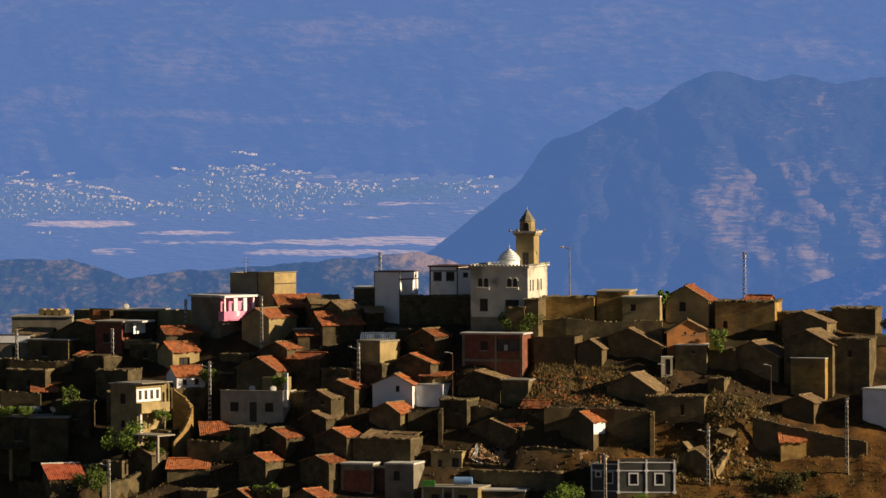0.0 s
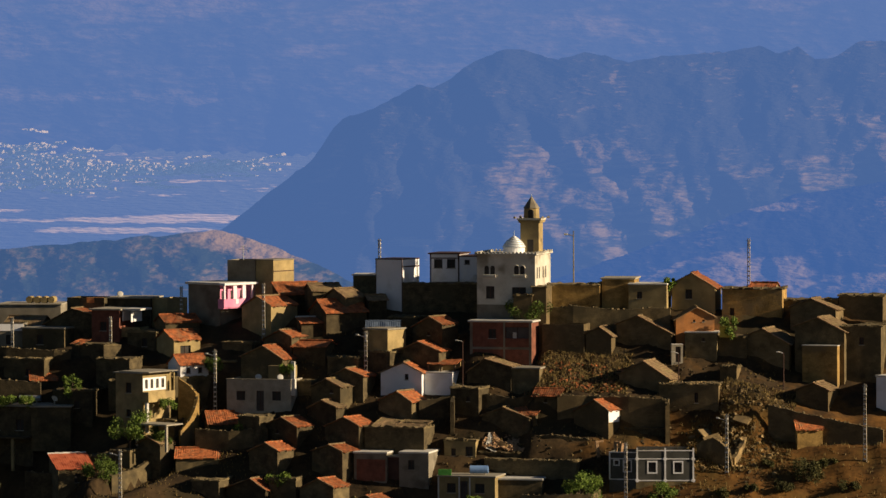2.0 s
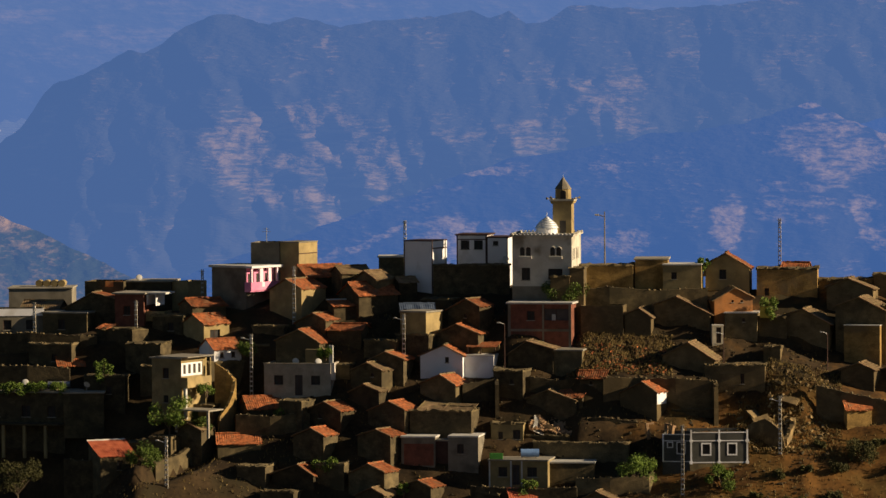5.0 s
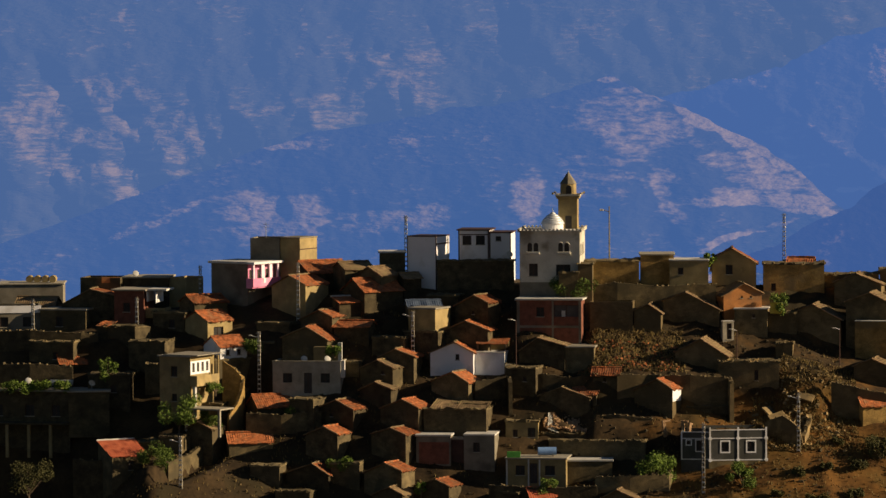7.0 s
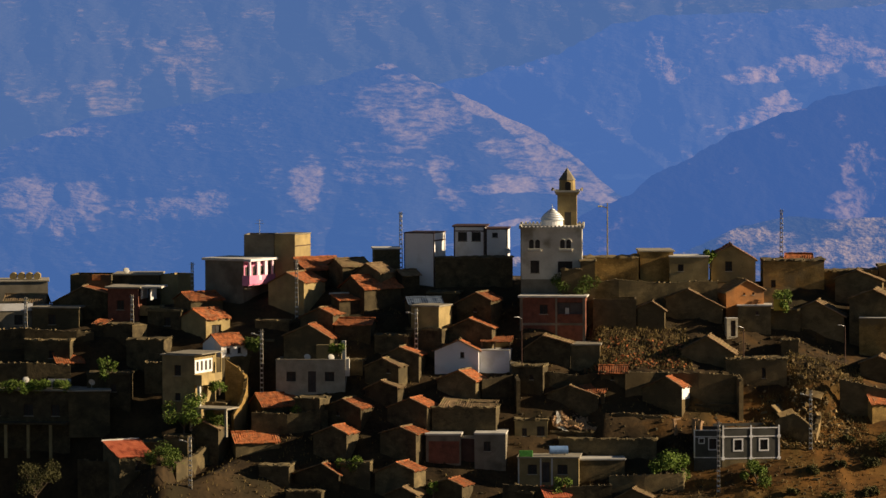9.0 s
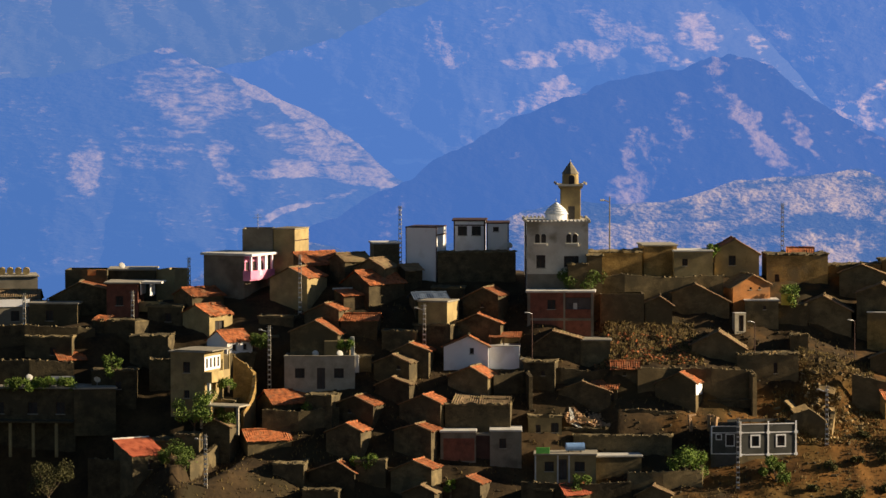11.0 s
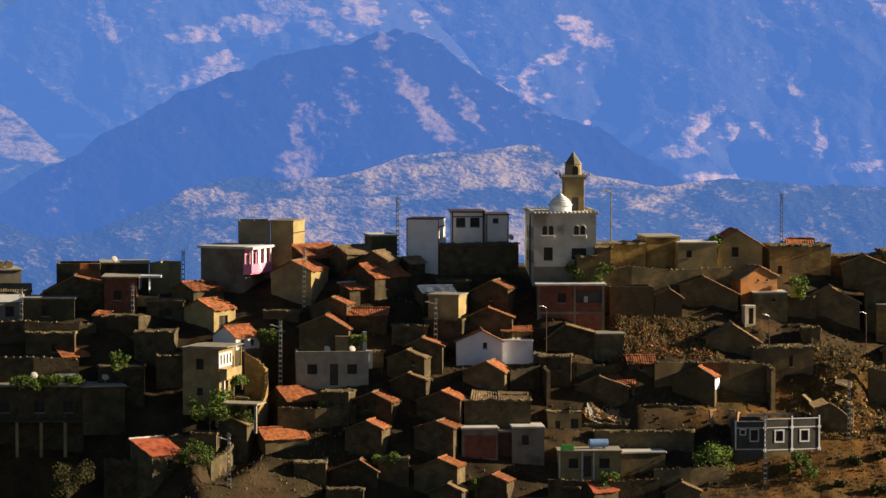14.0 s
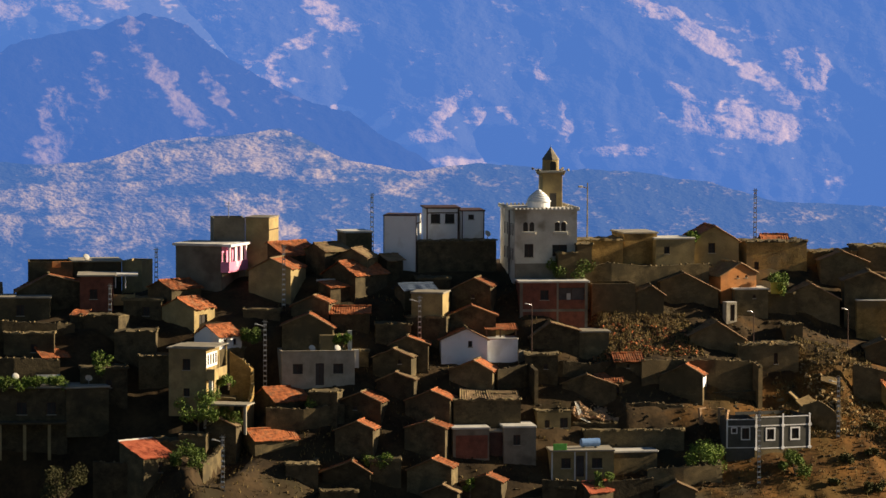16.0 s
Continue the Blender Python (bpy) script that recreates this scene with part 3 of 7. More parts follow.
def range_of_hills(name, label, points, y0, x0, x1, bottom, mat, depth=200, relief=40, spurs=(), seed=0, jag=4.0, size=0.008, lean=1.0, plane=0.0):
    """One range: slopes that lean back from foot to crest, cut by gullies, with bulging spurs."""
    nx, nv = 420, 110
    bm = bmesh.new()
    rows, peak = [], max(p[1] for p in points)
    for j in range(nv + 1):
        v = j / nv
        row = []
        for i in range(nx + 1):
            x = x0 + (x1 - x0) * i / nx
            top = crest(points, x) + jag * (noise.fractal(Vector((x * 0.03, seed, 0.0)), 0.8, 2.0, 5) + 0.5 * abs(noise.noise(Vector((x * 0.07, seed, 7.0)))))
            even = sum(crest(points, x + 22 * k) for k in range(-4, 5)) / 9
            even += (peak - even) * plane
            z = bottom + (top - bottom) * v
            wx, wz = 60 * noise.noise(Vector((x * 0.005, z * 0.005, seed + 9.0))), 60 * noise.noise(Vector((x * 0.005, z * 0.005, seed + 19.0)))
            gully = noise.ridged_multi_fractal(Vector(((x + wx + 0.8 * z) * size, (z + wz) * size * 0.9, seed * 3.3)), 0.8, 2.1, 6, 1.0, 2.0) - 1.0
            lump = noise.fractal(Vector((x * size * 0.8, z * size * 0.8, seed * 5.1)), 0.7, 2.0, 6)
            y = y0 - depth * math.tanh(lean * max(0.0, even + 12 - z) / depth) - relief * (0.4 * gully + 0.7 * lump) * (0.35 + 0.65 * (1 - v) ** 0.5)
            for sx, amount, wide, skew in spurs:
                u = abs(x + wx * 0.5 - (sx + skew * (1 - v))) / wide
                y -= amount * max(0.0, 1 - u * u) ** 2 * (1.05 - v)
            row.append(bm.verts.new((x, y, z)))
        rows.append(row)
    for j in range(nv):
        for i in range(nx):
            bm.faces.new((rows[j][i], rows[j][i + 1], rows[j + 1][i + 1], rows[j + 1][i]))
    return tagged(new(name, mesh_of(name, bm, mat, True)), label, "mountain", kind="structure")


# blue haze colour that the far materials emit
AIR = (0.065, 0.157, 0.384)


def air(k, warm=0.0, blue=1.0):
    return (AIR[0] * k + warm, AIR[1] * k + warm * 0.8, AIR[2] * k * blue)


far_scrub, far_soil = (0.13, 0.13, 0.10), (0.50, 0.335, 0.185)
# pale patches on each range, bare ground and painted-in sunlit slopes: centre x and z, half length, half width, slope
# in degrees, how pale
BARE_LIT = dict(
    cliff=[(-387, -78, 35, 4, 50, 1), (-498, -41, 19, 8, 0, 0.65), (-425, -39, 23, 5, 0, 0.65), (-489, -72, 29, 5, 0, 0.55), (-442, -107, 46, 3, 0, 0.8), (-442, -133, 28, 8, 10, 0.6), (-499, -101, 34, 15, 0, 0.45), (-184, -23, 46, 20, 0, 0.42), (-253, -46, 46, 17, 0, 0.36), (-464, 39, 5, 27, -14, 0.5), (-280, 38, 4, 27, 0, 0.5), (-501, -28, 70, 14, 0, 0.6), (-445, -72, 63, 17, 0, 0.62), (-414, -93, 23, 5, 0, 0.7), (-552, -54, 26, 32, 0, 0.62), (-666, -116, 26, 5, 0, 0.7), (-758, -33, 7, 13, 0, 0.6), (-324, -44, 34, 6, 0, 0.5), (-163, 6, 35, 8, 0, 0.5)],
    ridge=[(-287, -146, 48, 23, 0, 0.9), (-196, -150, 57, 9, 0, 0.85), (-139, -142, 30, 7, 0, 0.8), (-44, -130, 13, 19, 0, 0.8), (-422, -156, 71, 4, -20, 0.7), (-280, -79, 14, 3, -5, 0.7), (137, -57, 105, 5, 30, 0.9), (44, 9, 19, 3, 20, 0.9), (33, -13, 12, 3, 0, 0.9), (61, -58, 44, 33, 25, 0.4), (19, -106, 30, 24, 0, 0.45), (173, -132, 63, 6, 0, 0.95), (225, -141, 35, 4, 5, 0.95), (182, -108, 55, 12, 20, 0.52), (90, -125, 8, 27, -20, 0.55), (191, -130, 52, 6, 8, 0.8), (162, -165, 48, 3, -16, 0.8), (114, -186, 22, 3, 0, 0.8), (145, -70, 66, 4, 34, 0.75)],
    back=[(140, 1, 51, 6, -8, 0.8), (175, -10, 22, 14, 0, 0.8), (309, 2, 13, 17, 0, 0.8), (327, -21, 17, 12, 20, 0.8), (455, -18, 63, 9, -8, 1), (511, -3, 51, 11, 30, 0.85), (433, -54, 42, 8, -28, 0.85), (580, 3, 25, 17, 0, 0.75), (285, -126, 18, 3, 0, 0.85), (216, -65, 25, 11, 0, 0.45), (229, -101, 39, 6, 20, 0.4), (648, -18, 23, 9, 50, 0.5)],
    peak=[(469, -119, 14, 30, 0, 1), (457, -139, 23, 12, 0, 0.85), (488, -126, 6, 17, -20, 0.7), (581, -85, 39, 10, 62, 0.8), (553, -27, 10, 7, 60, 0.85), (512, -72, 6, 31, 10, 0.42), (620, -85, 23, 6, 60, 0.5)],
    high=[(784, -91, 25, 12, 10, 1), (857, -22, 21, 9, 20, 0.75), (882, -37, 24, 7, 5, 0.75), (817, -62, 30, 7, -30, 0.55), (868, -132, 18, 9, 5, 1), (801, -129, 18, 5, 20, 0.6), (909, -138, 19, 5, -35, 0.85), (883, -165, 6, 18, 0, 0.5), (745, -30, 19, 4, -10, 0.5), (980, -125, 28, 7, -38, 1), (943, -156, 26, 7, -10, 0.85), (1027, -135, 24, 9, 0, 0.9), (1003, -187, 51, 7, 8, 0.9), (1291, -57, 110, 12, 34, 0.9), (1306, -141, 73, 17, 8, 0.9), (1107, -140, 8, 22, 0, 0.8), (1100, -73, 28, 8, -70, 0.8), (1405, -90, 18, 25, 0, 0.9), (1241, -215, 28, 8, 0, 0.8), (1163, -173, 36, 5, 0, 0.8), (1237, -110, 18, 7, 30, 0.8)],
    hill=[(589, -107, 28, 4, 6, 0.9), (508, -121, 55, 7, -4, 0.9), (618, -140, 26, 14, 10, 0.85), (551, -139, 56, 12, 0, 0.7), (494, -152, 65, 13, 0, 0.62), (419, -170, 60, 10, -4, 0.75), (442, -191, 27, 4, 4, 0.85), (391, -193, 37, 15, 0, 0.55), (494, -190, 55, 18, 0, 0.55), (599, -186, 28, 12, 25, 0.8), (656, -140, 28, 9, 0, 0.5), (763, -141, 28, 7, 5, 0.85), (714, -155, 51, 12, 0, 0.45), (334, -139, 25, 5, 0, 1), (589, -115, 42, 5, 6, 1), (480, -124, 39, 5, -5, 0.95), (613, -135, 37, 12, 10, 0.85), (504, -141, 42, 7, 0, 0.6), (353, -161, 41, 8, 0, 0.6), (126, -175, 36, 7, 0, 0.95)],
    valley=[(-1022, 135, 102, 14.1, 0, 0.75), (-969, 134, 25, 3.8, 0, 1), (-957, 31, 31, 3.8, 0, 1), (-1049, 37, 95, 4.5, 0, 0.65), (-1376, 64, 39, 9.1, 0, 0.7), (-827, 85, 31, 7.6, 0, 0.65), (-724, 63, 56, 8.8, 0, 0.5), (-503, 108, 68, 10.0, 10, 0.6), (-1181, 95, 51, 19.3, 0, 0.45), (-1261, 44, 97, 4.5, 0, 0.5)],
    plain=[(-992, -99, 93, 3.7, 0, 1), (-1043, -111, 68, 3.1, 0, 0.9), (-1309, -80, 56, 3.2, 0, 0.9), (-1192, -89, 62, 1.9, 0, 0.8), (-1270, -110, 25, 3.8, 0, 0.8), (-1146, -100, 100, 1.9, 0, 0.55), (-979, -57, 74, 1.9, 0, 0.5), (-947, -98, 68, 3.7, 0, 1), (-966, -110, 43, 2.5, 0, 0.9)],
)
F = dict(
    valley=far_material("far_valley_side", air(1.15, 0.024, 1.10), far_scrub, far_soil, 0.02, 0.010, 2.5, 0.26, 0.24, BARE_LIT["valley"], 0.040, 7.0, 22.0, 2.2),
    plain=far_material("far_plain_fields", air(1.12, 0.022, 1.10), (0.09, 0.095, 0.075), (0.66, 0.43, 0.24), -0.10, 0.012, 6.0, 0.14, 1.1, BARE_LIT["plain"], 0.030, 7.0, 5.0, 0.9),
    cliff=far_material("far_cliff_mountain", air(0.94, 0.011, 1.08), (0.11, 0.112, 0.09), (0.56, 0.37, 0.19), -0.04, 0.020, 2.6, 0.20, 0.30, BARE_LIT["cliff"], 0.032, 10.0, 20.0, 2.4),
    ridge=far_material("far_ridge", air(0.93, -0.006, 1.12), (0.08, 0.085, 0.065), (0.58, 0.40, 0.22), -0.06, 0.018, 2.2, 0.20, 0.38, BARE_LIT["ridge"], 0.032, 5.0, 16.0, 2.4, -12),
    back=far_material("far_back_ridge", air(1.02, -0.002, 1.15), (0.09, 0.092, 0.075), (0.58, 0.385, 0.21), -0.13, 0.018, 1.8, 0.20, 0.42, BARE_LIT["back"], 0.036, 4.5, 18.0, 2.2),
    peak=far_material("far_peak", air(0.83, -0.006, 1.21), (0.04, 0.043, 0.035), (0.54, 0.36, 0.2), -0.20, 0.020, 1.3, 0.22, 0.36, BARE_LIT["peak"], 0.044, 2.2, 16.0, 2.0),
    hill=far_material("scrub_covered_hill", air(0.74, -0.004, 1.12), (0.06, 0.07, 0.054), (0.60, 0.42, 0.22), 0.20, 0.034, 1.8, 0.13, 0.60, BARE_LIT["hill"], 0.034, 4.0, 18.0, 3.2),
    high=far_material("far_high_slope", air(0.97, -0.003, 1.18), (0.08, 0.082, 0.066), (0.60, 0.40, 0.22), -0.14, 0.018, 1.4, 0.20, 0.54, BARE_LIT["high"], 0.045, 3.6, 14.0, 2.0),
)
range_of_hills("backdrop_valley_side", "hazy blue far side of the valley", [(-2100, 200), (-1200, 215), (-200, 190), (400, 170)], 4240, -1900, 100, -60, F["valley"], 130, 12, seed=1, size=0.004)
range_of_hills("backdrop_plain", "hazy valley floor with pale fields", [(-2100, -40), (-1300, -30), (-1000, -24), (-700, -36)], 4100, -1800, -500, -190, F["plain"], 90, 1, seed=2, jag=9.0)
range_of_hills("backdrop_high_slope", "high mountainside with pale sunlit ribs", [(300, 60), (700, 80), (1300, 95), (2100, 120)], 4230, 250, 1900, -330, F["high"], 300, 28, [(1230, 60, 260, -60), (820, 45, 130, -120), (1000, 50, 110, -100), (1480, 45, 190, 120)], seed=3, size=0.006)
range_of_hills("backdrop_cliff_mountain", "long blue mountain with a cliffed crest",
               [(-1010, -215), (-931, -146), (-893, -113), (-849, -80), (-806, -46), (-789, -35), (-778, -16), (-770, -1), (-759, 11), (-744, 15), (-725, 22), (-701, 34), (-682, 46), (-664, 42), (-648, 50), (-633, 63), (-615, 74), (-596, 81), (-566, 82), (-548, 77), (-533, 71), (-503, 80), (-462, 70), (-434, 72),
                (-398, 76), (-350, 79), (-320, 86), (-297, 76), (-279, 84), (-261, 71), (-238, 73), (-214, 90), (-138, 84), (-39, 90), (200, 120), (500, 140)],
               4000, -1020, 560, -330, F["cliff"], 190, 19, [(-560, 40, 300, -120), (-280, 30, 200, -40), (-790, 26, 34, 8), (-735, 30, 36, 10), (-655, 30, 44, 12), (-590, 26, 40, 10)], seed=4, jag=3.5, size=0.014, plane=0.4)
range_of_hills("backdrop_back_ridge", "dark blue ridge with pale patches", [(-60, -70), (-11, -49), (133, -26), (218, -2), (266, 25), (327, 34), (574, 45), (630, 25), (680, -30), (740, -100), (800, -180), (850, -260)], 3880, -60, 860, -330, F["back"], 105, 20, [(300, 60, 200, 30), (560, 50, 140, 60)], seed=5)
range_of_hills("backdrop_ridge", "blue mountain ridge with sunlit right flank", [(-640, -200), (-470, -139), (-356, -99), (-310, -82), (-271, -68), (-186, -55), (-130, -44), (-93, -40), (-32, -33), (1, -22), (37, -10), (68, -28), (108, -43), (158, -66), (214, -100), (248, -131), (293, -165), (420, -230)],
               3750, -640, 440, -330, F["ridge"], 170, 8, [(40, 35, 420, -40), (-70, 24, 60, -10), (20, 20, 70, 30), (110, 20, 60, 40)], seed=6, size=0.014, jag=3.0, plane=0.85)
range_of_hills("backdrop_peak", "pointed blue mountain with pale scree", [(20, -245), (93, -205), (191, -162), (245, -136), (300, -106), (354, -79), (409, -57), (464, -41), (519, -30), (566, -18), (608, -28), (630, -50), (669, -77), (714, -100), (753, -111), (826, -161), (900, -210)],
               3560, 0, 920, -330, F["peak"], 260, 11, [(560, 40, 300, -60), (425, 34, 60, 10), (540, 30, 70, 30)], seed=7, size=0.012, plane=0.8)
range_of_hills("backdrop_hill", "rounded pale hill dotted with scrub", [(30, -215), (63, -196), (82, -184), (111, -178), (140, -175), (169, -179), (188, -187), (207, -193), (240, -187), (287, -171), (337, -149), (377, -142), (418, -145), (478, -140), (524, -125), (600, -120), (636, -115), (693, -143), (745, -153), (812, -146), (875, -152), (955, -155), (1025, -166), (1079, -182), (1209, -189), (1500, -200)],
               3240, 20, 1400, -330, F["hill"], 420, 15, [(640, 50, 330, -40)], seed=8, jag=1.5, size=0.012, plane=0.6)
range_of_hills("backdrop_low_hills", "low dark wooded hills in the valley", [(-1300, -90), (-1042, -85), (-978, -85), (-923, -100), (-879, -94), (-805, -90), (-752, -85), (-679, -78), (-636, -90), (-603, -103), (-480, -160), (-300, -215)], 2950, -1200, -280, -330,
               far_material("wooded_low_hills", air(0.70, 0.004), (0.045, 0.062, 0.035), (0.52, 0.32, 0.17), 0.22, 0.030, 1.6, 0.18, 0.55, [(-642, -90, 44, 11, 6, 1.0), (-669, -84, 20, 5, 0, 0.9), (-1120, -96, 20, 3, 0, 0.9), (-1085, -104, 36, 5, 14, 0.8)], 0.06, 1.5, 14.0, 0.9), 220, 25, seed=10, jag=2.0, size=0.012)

# the pale town across the valley: too many and too small to count
def block(bm, x, y, z, a, b, hh):
    """A small house turned so that its long side looks to the morning sun."""
    vs = [bm.verts.new((x + 0.80 * p * a - 0.60 * q * b, y + 0.60 * p * a + 0.80 * q * b, z + r)) for r in (0, hh) for p, q in ((-1, -1), (1, -1), (1, 1), (-1, 1))]
    for f in ((4, 5, 6, 7), (0, 1, 5, 4), (1, 2, 6, 5), (2, 3, 7, 6), (3, 0, 4, 7)):
        bm.faces.new([vs[k] for k in f])


rnd = random.Random(5)
bm = bmesh.new()
for cx, cz, sx, sz, n in ((-1400, -52, 40, 10, 260), (-1335, -52, 34, 7, 170), (-1260, -60, 60, 4, 130), (-1105, -38, 32, 9, 240), (-1090, -56, 60, 6, 210), (-1135, -18, 14, 7, 22), (-1010, -43, 44, 4, 190), (-915, -42, 36, 2.5, 150), (-1180, -62, 60, 4, 60)):
    for k in range(int(n * 0.5)):
        # a street of houses built wall to wall
        x, z, step = rnd.gauss(cx, sx), rnd.gauss(cz, sz), rnd.uniform(-0.25, 0.25)
        for i in range(rnd.randint(4, 16)):
            a, b, hh = rnd.choice((0.9, 1.3, 1.8, 2.8)) * rnd.uniform(0.8, 1.2), rnd.uniform(0.9, 1.8), rnd.choice((1.0, 1.4, 1.9, 2.6)) * rnd.uniform(0.8, 1.1)
            block(bm, x, 3990 + rnd.uniform(-4, 4), z, a, b, hh)
            x, z = x + a * rnd.uniform(0.7, 1.7), z + step * a + rnd.uniform(-1.0, 1.0)
for x in (-1432, -1426, -1420):
    block(bm, x, 3990, -14, 2.2, 2.2, rnd.uniform(12, 15))
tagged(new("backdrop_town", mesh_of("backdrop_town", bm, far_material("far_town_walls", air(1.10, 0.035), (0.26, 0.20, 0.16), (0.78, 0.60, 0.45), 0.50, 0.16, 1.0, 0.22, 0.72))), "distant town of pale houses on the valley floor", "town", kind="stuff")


# ---- kinds of houses ----
PLOTS = []


def earth_roof(w, d, over, z, thick, seed=0):
    """A roof of beaten earth on poles: uneven top, crumbling edge."""
    rnd = random.Random(seed)
    nx, ny = max(3, int(w / 0.4)), max(3, int(d / 0.4))
    bm = bmesh.new()
    grid, low = [], []
    for j in range(ny + 1):
        grid.append([])
        low.append([])
        for i in range(nx + 1):
            edge = i in (0, nx) or j in (0, ny)
            x = -w / 2 - over + (w + 2 * over) * i / nx + (rnd.uniform(-0.08, 0.10) if i in (0, nx) else 0)
            y = -over + (d + 2 * over) * j / ny + (rnd.uniform(-0.10, 0.08) if j in (0, ny) else 0)
            lift = 0.16 * noise.noise(Vector((x * 0.9, y * 0.9, seed * 1.7))) + rnd.uniform(-0.03, 0.05) + (rnd.choice((0, 0, 0.08, 0.14)) if edge else 0.04)
            grid[-1].append(bm.verts.new((x, y, z + thick + lift)))
            low[-1].append(bm.verts.new((x, y, z)) if edge else None)
    for j in range(ny):
        for i in range(nx):
            bm.faces.new((grid[j][i], grid[j][i + 1], grid[j + 1][i + 1], grid[j + 1][i]))
    rim = [(0, i) for i in range(nx + 1)] + [(j, nx) for j in range(1, ny + 1)] + [(ny, i) for i in range(nx - 1, -1, -1)] + [(j, 0) for j in range(ny - 1, 0, -1)]
    for (j0, i0), (j1, i1) in zip(rim, rim[1:] + rim[:1]):
        bm.faces.new((grid[j0][i0], low[j0][i0], low[j1][i1], grid[j1][i1]))
    return bm


def base_under(x, y, top, least=2.7, d=4.0, yaw=0.0):
    """The foot of a house: below the lowest ground it stands on."""
    r = radians(yaw)
    zs = [ground_z(x + u * math.cos(r) - v * math.sin(r), y + u * math.sin(r) + v * math.cos(r)) for u in (-2, 0, 2) for v in (0, d * 0.5)]
    return min(min(zs) - 0.3, top - least)


def gable_house(y, xl, zl, xa, za, xr, zr, label, yaw=-20, d=4.5, wall="stone", roof="tile", holes=(), h=None, seed=0, group="small gabled houses", eave=0.22):
    """Gable end to the front; the ridge runs back from it."""
    wall = "khaki" if wall == "stone" and xl > 2 else wall
    c = math.cos(radians(yaw))
    if yaw <= -20:
        xr, zr, d, eave = xr - 0.32 * (xr - xa), zr + 0.25 * (za - zr), d * 0.66, 0.14
    w = (xr - xl) / c
    cx = (xl + xr) / 2
    top = min(zl, zr)
    PLOTS.append((cx, y, w, d))
    zb = base_under(cx, y, top, d=d, yaw=yaw) if h is None else top - h
    root = thing("village_house", pose(cx, y, zb, 0, 0, yaw), label, "house", group)
    ax, hz, lz, rz = (xa - cx) / c, za - zb, zl - zb, zr - zb
    low = min(lz, rz)
    hl = [(o[0], low + o[1], o[2], o[3]) for o in holes]
    bm = bmesh.new()
    wall_face(bm, w, low, hl)
    for yy in (0.0, d):
        vs = [bm.verts.new(p) for p in ((-w / 2, yy, low), (w / 2, yy, low), (w / 2, yy, rz - 0.04), (ax, yy, hz - 0.04), (-w / 2, yy, lz - 0.04))]
        bm.faces.new(vs if yy == 0 else vs[::-1])
    for s, ez in ((-1, lz), (1, rz)):
        vs = [bm.verts.new(p) for p in ((s * w / 2, 0, 0), (s * w / 2, d, 0), (s * w / 2, d, ez - 0.04), (s * w / 2, 0, ez - 0.04))]
        bm.faces.new(vs if s > 0 else vs[::-1])
    bm.faces.new([bm.verts.new(p) for p in ((w / 2, d, 0), (-w / 2, d, 0), (-w / 2, d, low), (w / 2, d, low))])
    bmesh.ops.remove_doubles(bm, verts=bm.verts, dist=0.002)
    part("wall", bm, M[wall], root)
    opening_parts(root, hl)
    for s, ez in ((1, rz), (-1, lz)):
        run = abs(s * w / 2 - ax)
        drop = (hz - ez) * eave / max(run, 0.3)
        e0, e1, r0, r1 = (s * (w / 2 + eave), -0.15, ez - drop), (s * (w / 2 + eave), d + 0.15, ez - drop), (ax, -0.15, hz), (ax, d + 0.15, hz)
        part("roof_slope", tile_sheet(e0, e1, r1, r0, seed + s) if s > 0 else tile_sheet(e1, e0, r0, r1, seed + s), M[roof], root)
    part("ridge_cap", ridge_cap((ax, -0.18, hz + 0.05), (ax, d + 0.15, hz + 0.05), seed), M["oldtile" if seed % 2 else roof], root)
    part("verge", ridge_cap((ax, -0.17, hz + 0.05), (w / 2 + eave, -0.17, rz - (hz - rz) * eave / max(w / 2 - ax, 0.3) + 0.05), seed + 2, 0.08), M["verge"], root)
    part("verge", ridge_cap((ax, -0.17, hz + 0.04), (-w / 2 - eave, -0.17, lz - (hz - lz) * eave / max(w / 2 + ax, 0.3) + 0.04), seed + 3, 0.06), M["oldtile"], root)
    me = loose_stones([(ax, 0.3, hz + 0.1), (ax, d * 0.6, hz + 0.1)], seed, (0.07, 0.15), 0.5)
    if len(me.vertices):
        me.materials.append(M["mud"])
        tagged(part("roof_rubble", me, None, root), kind="stuff")
    # rafters that show under the eave
    for k in range(3):
        yy = d * (0.1 + 0.4 * k)
        part("rafter", boxes((w / 2, w / 2 + eave + 0.06, yy, yy + 0.09, rz - 0.24, rz - 0.14)), M["wood"], root)
    return root


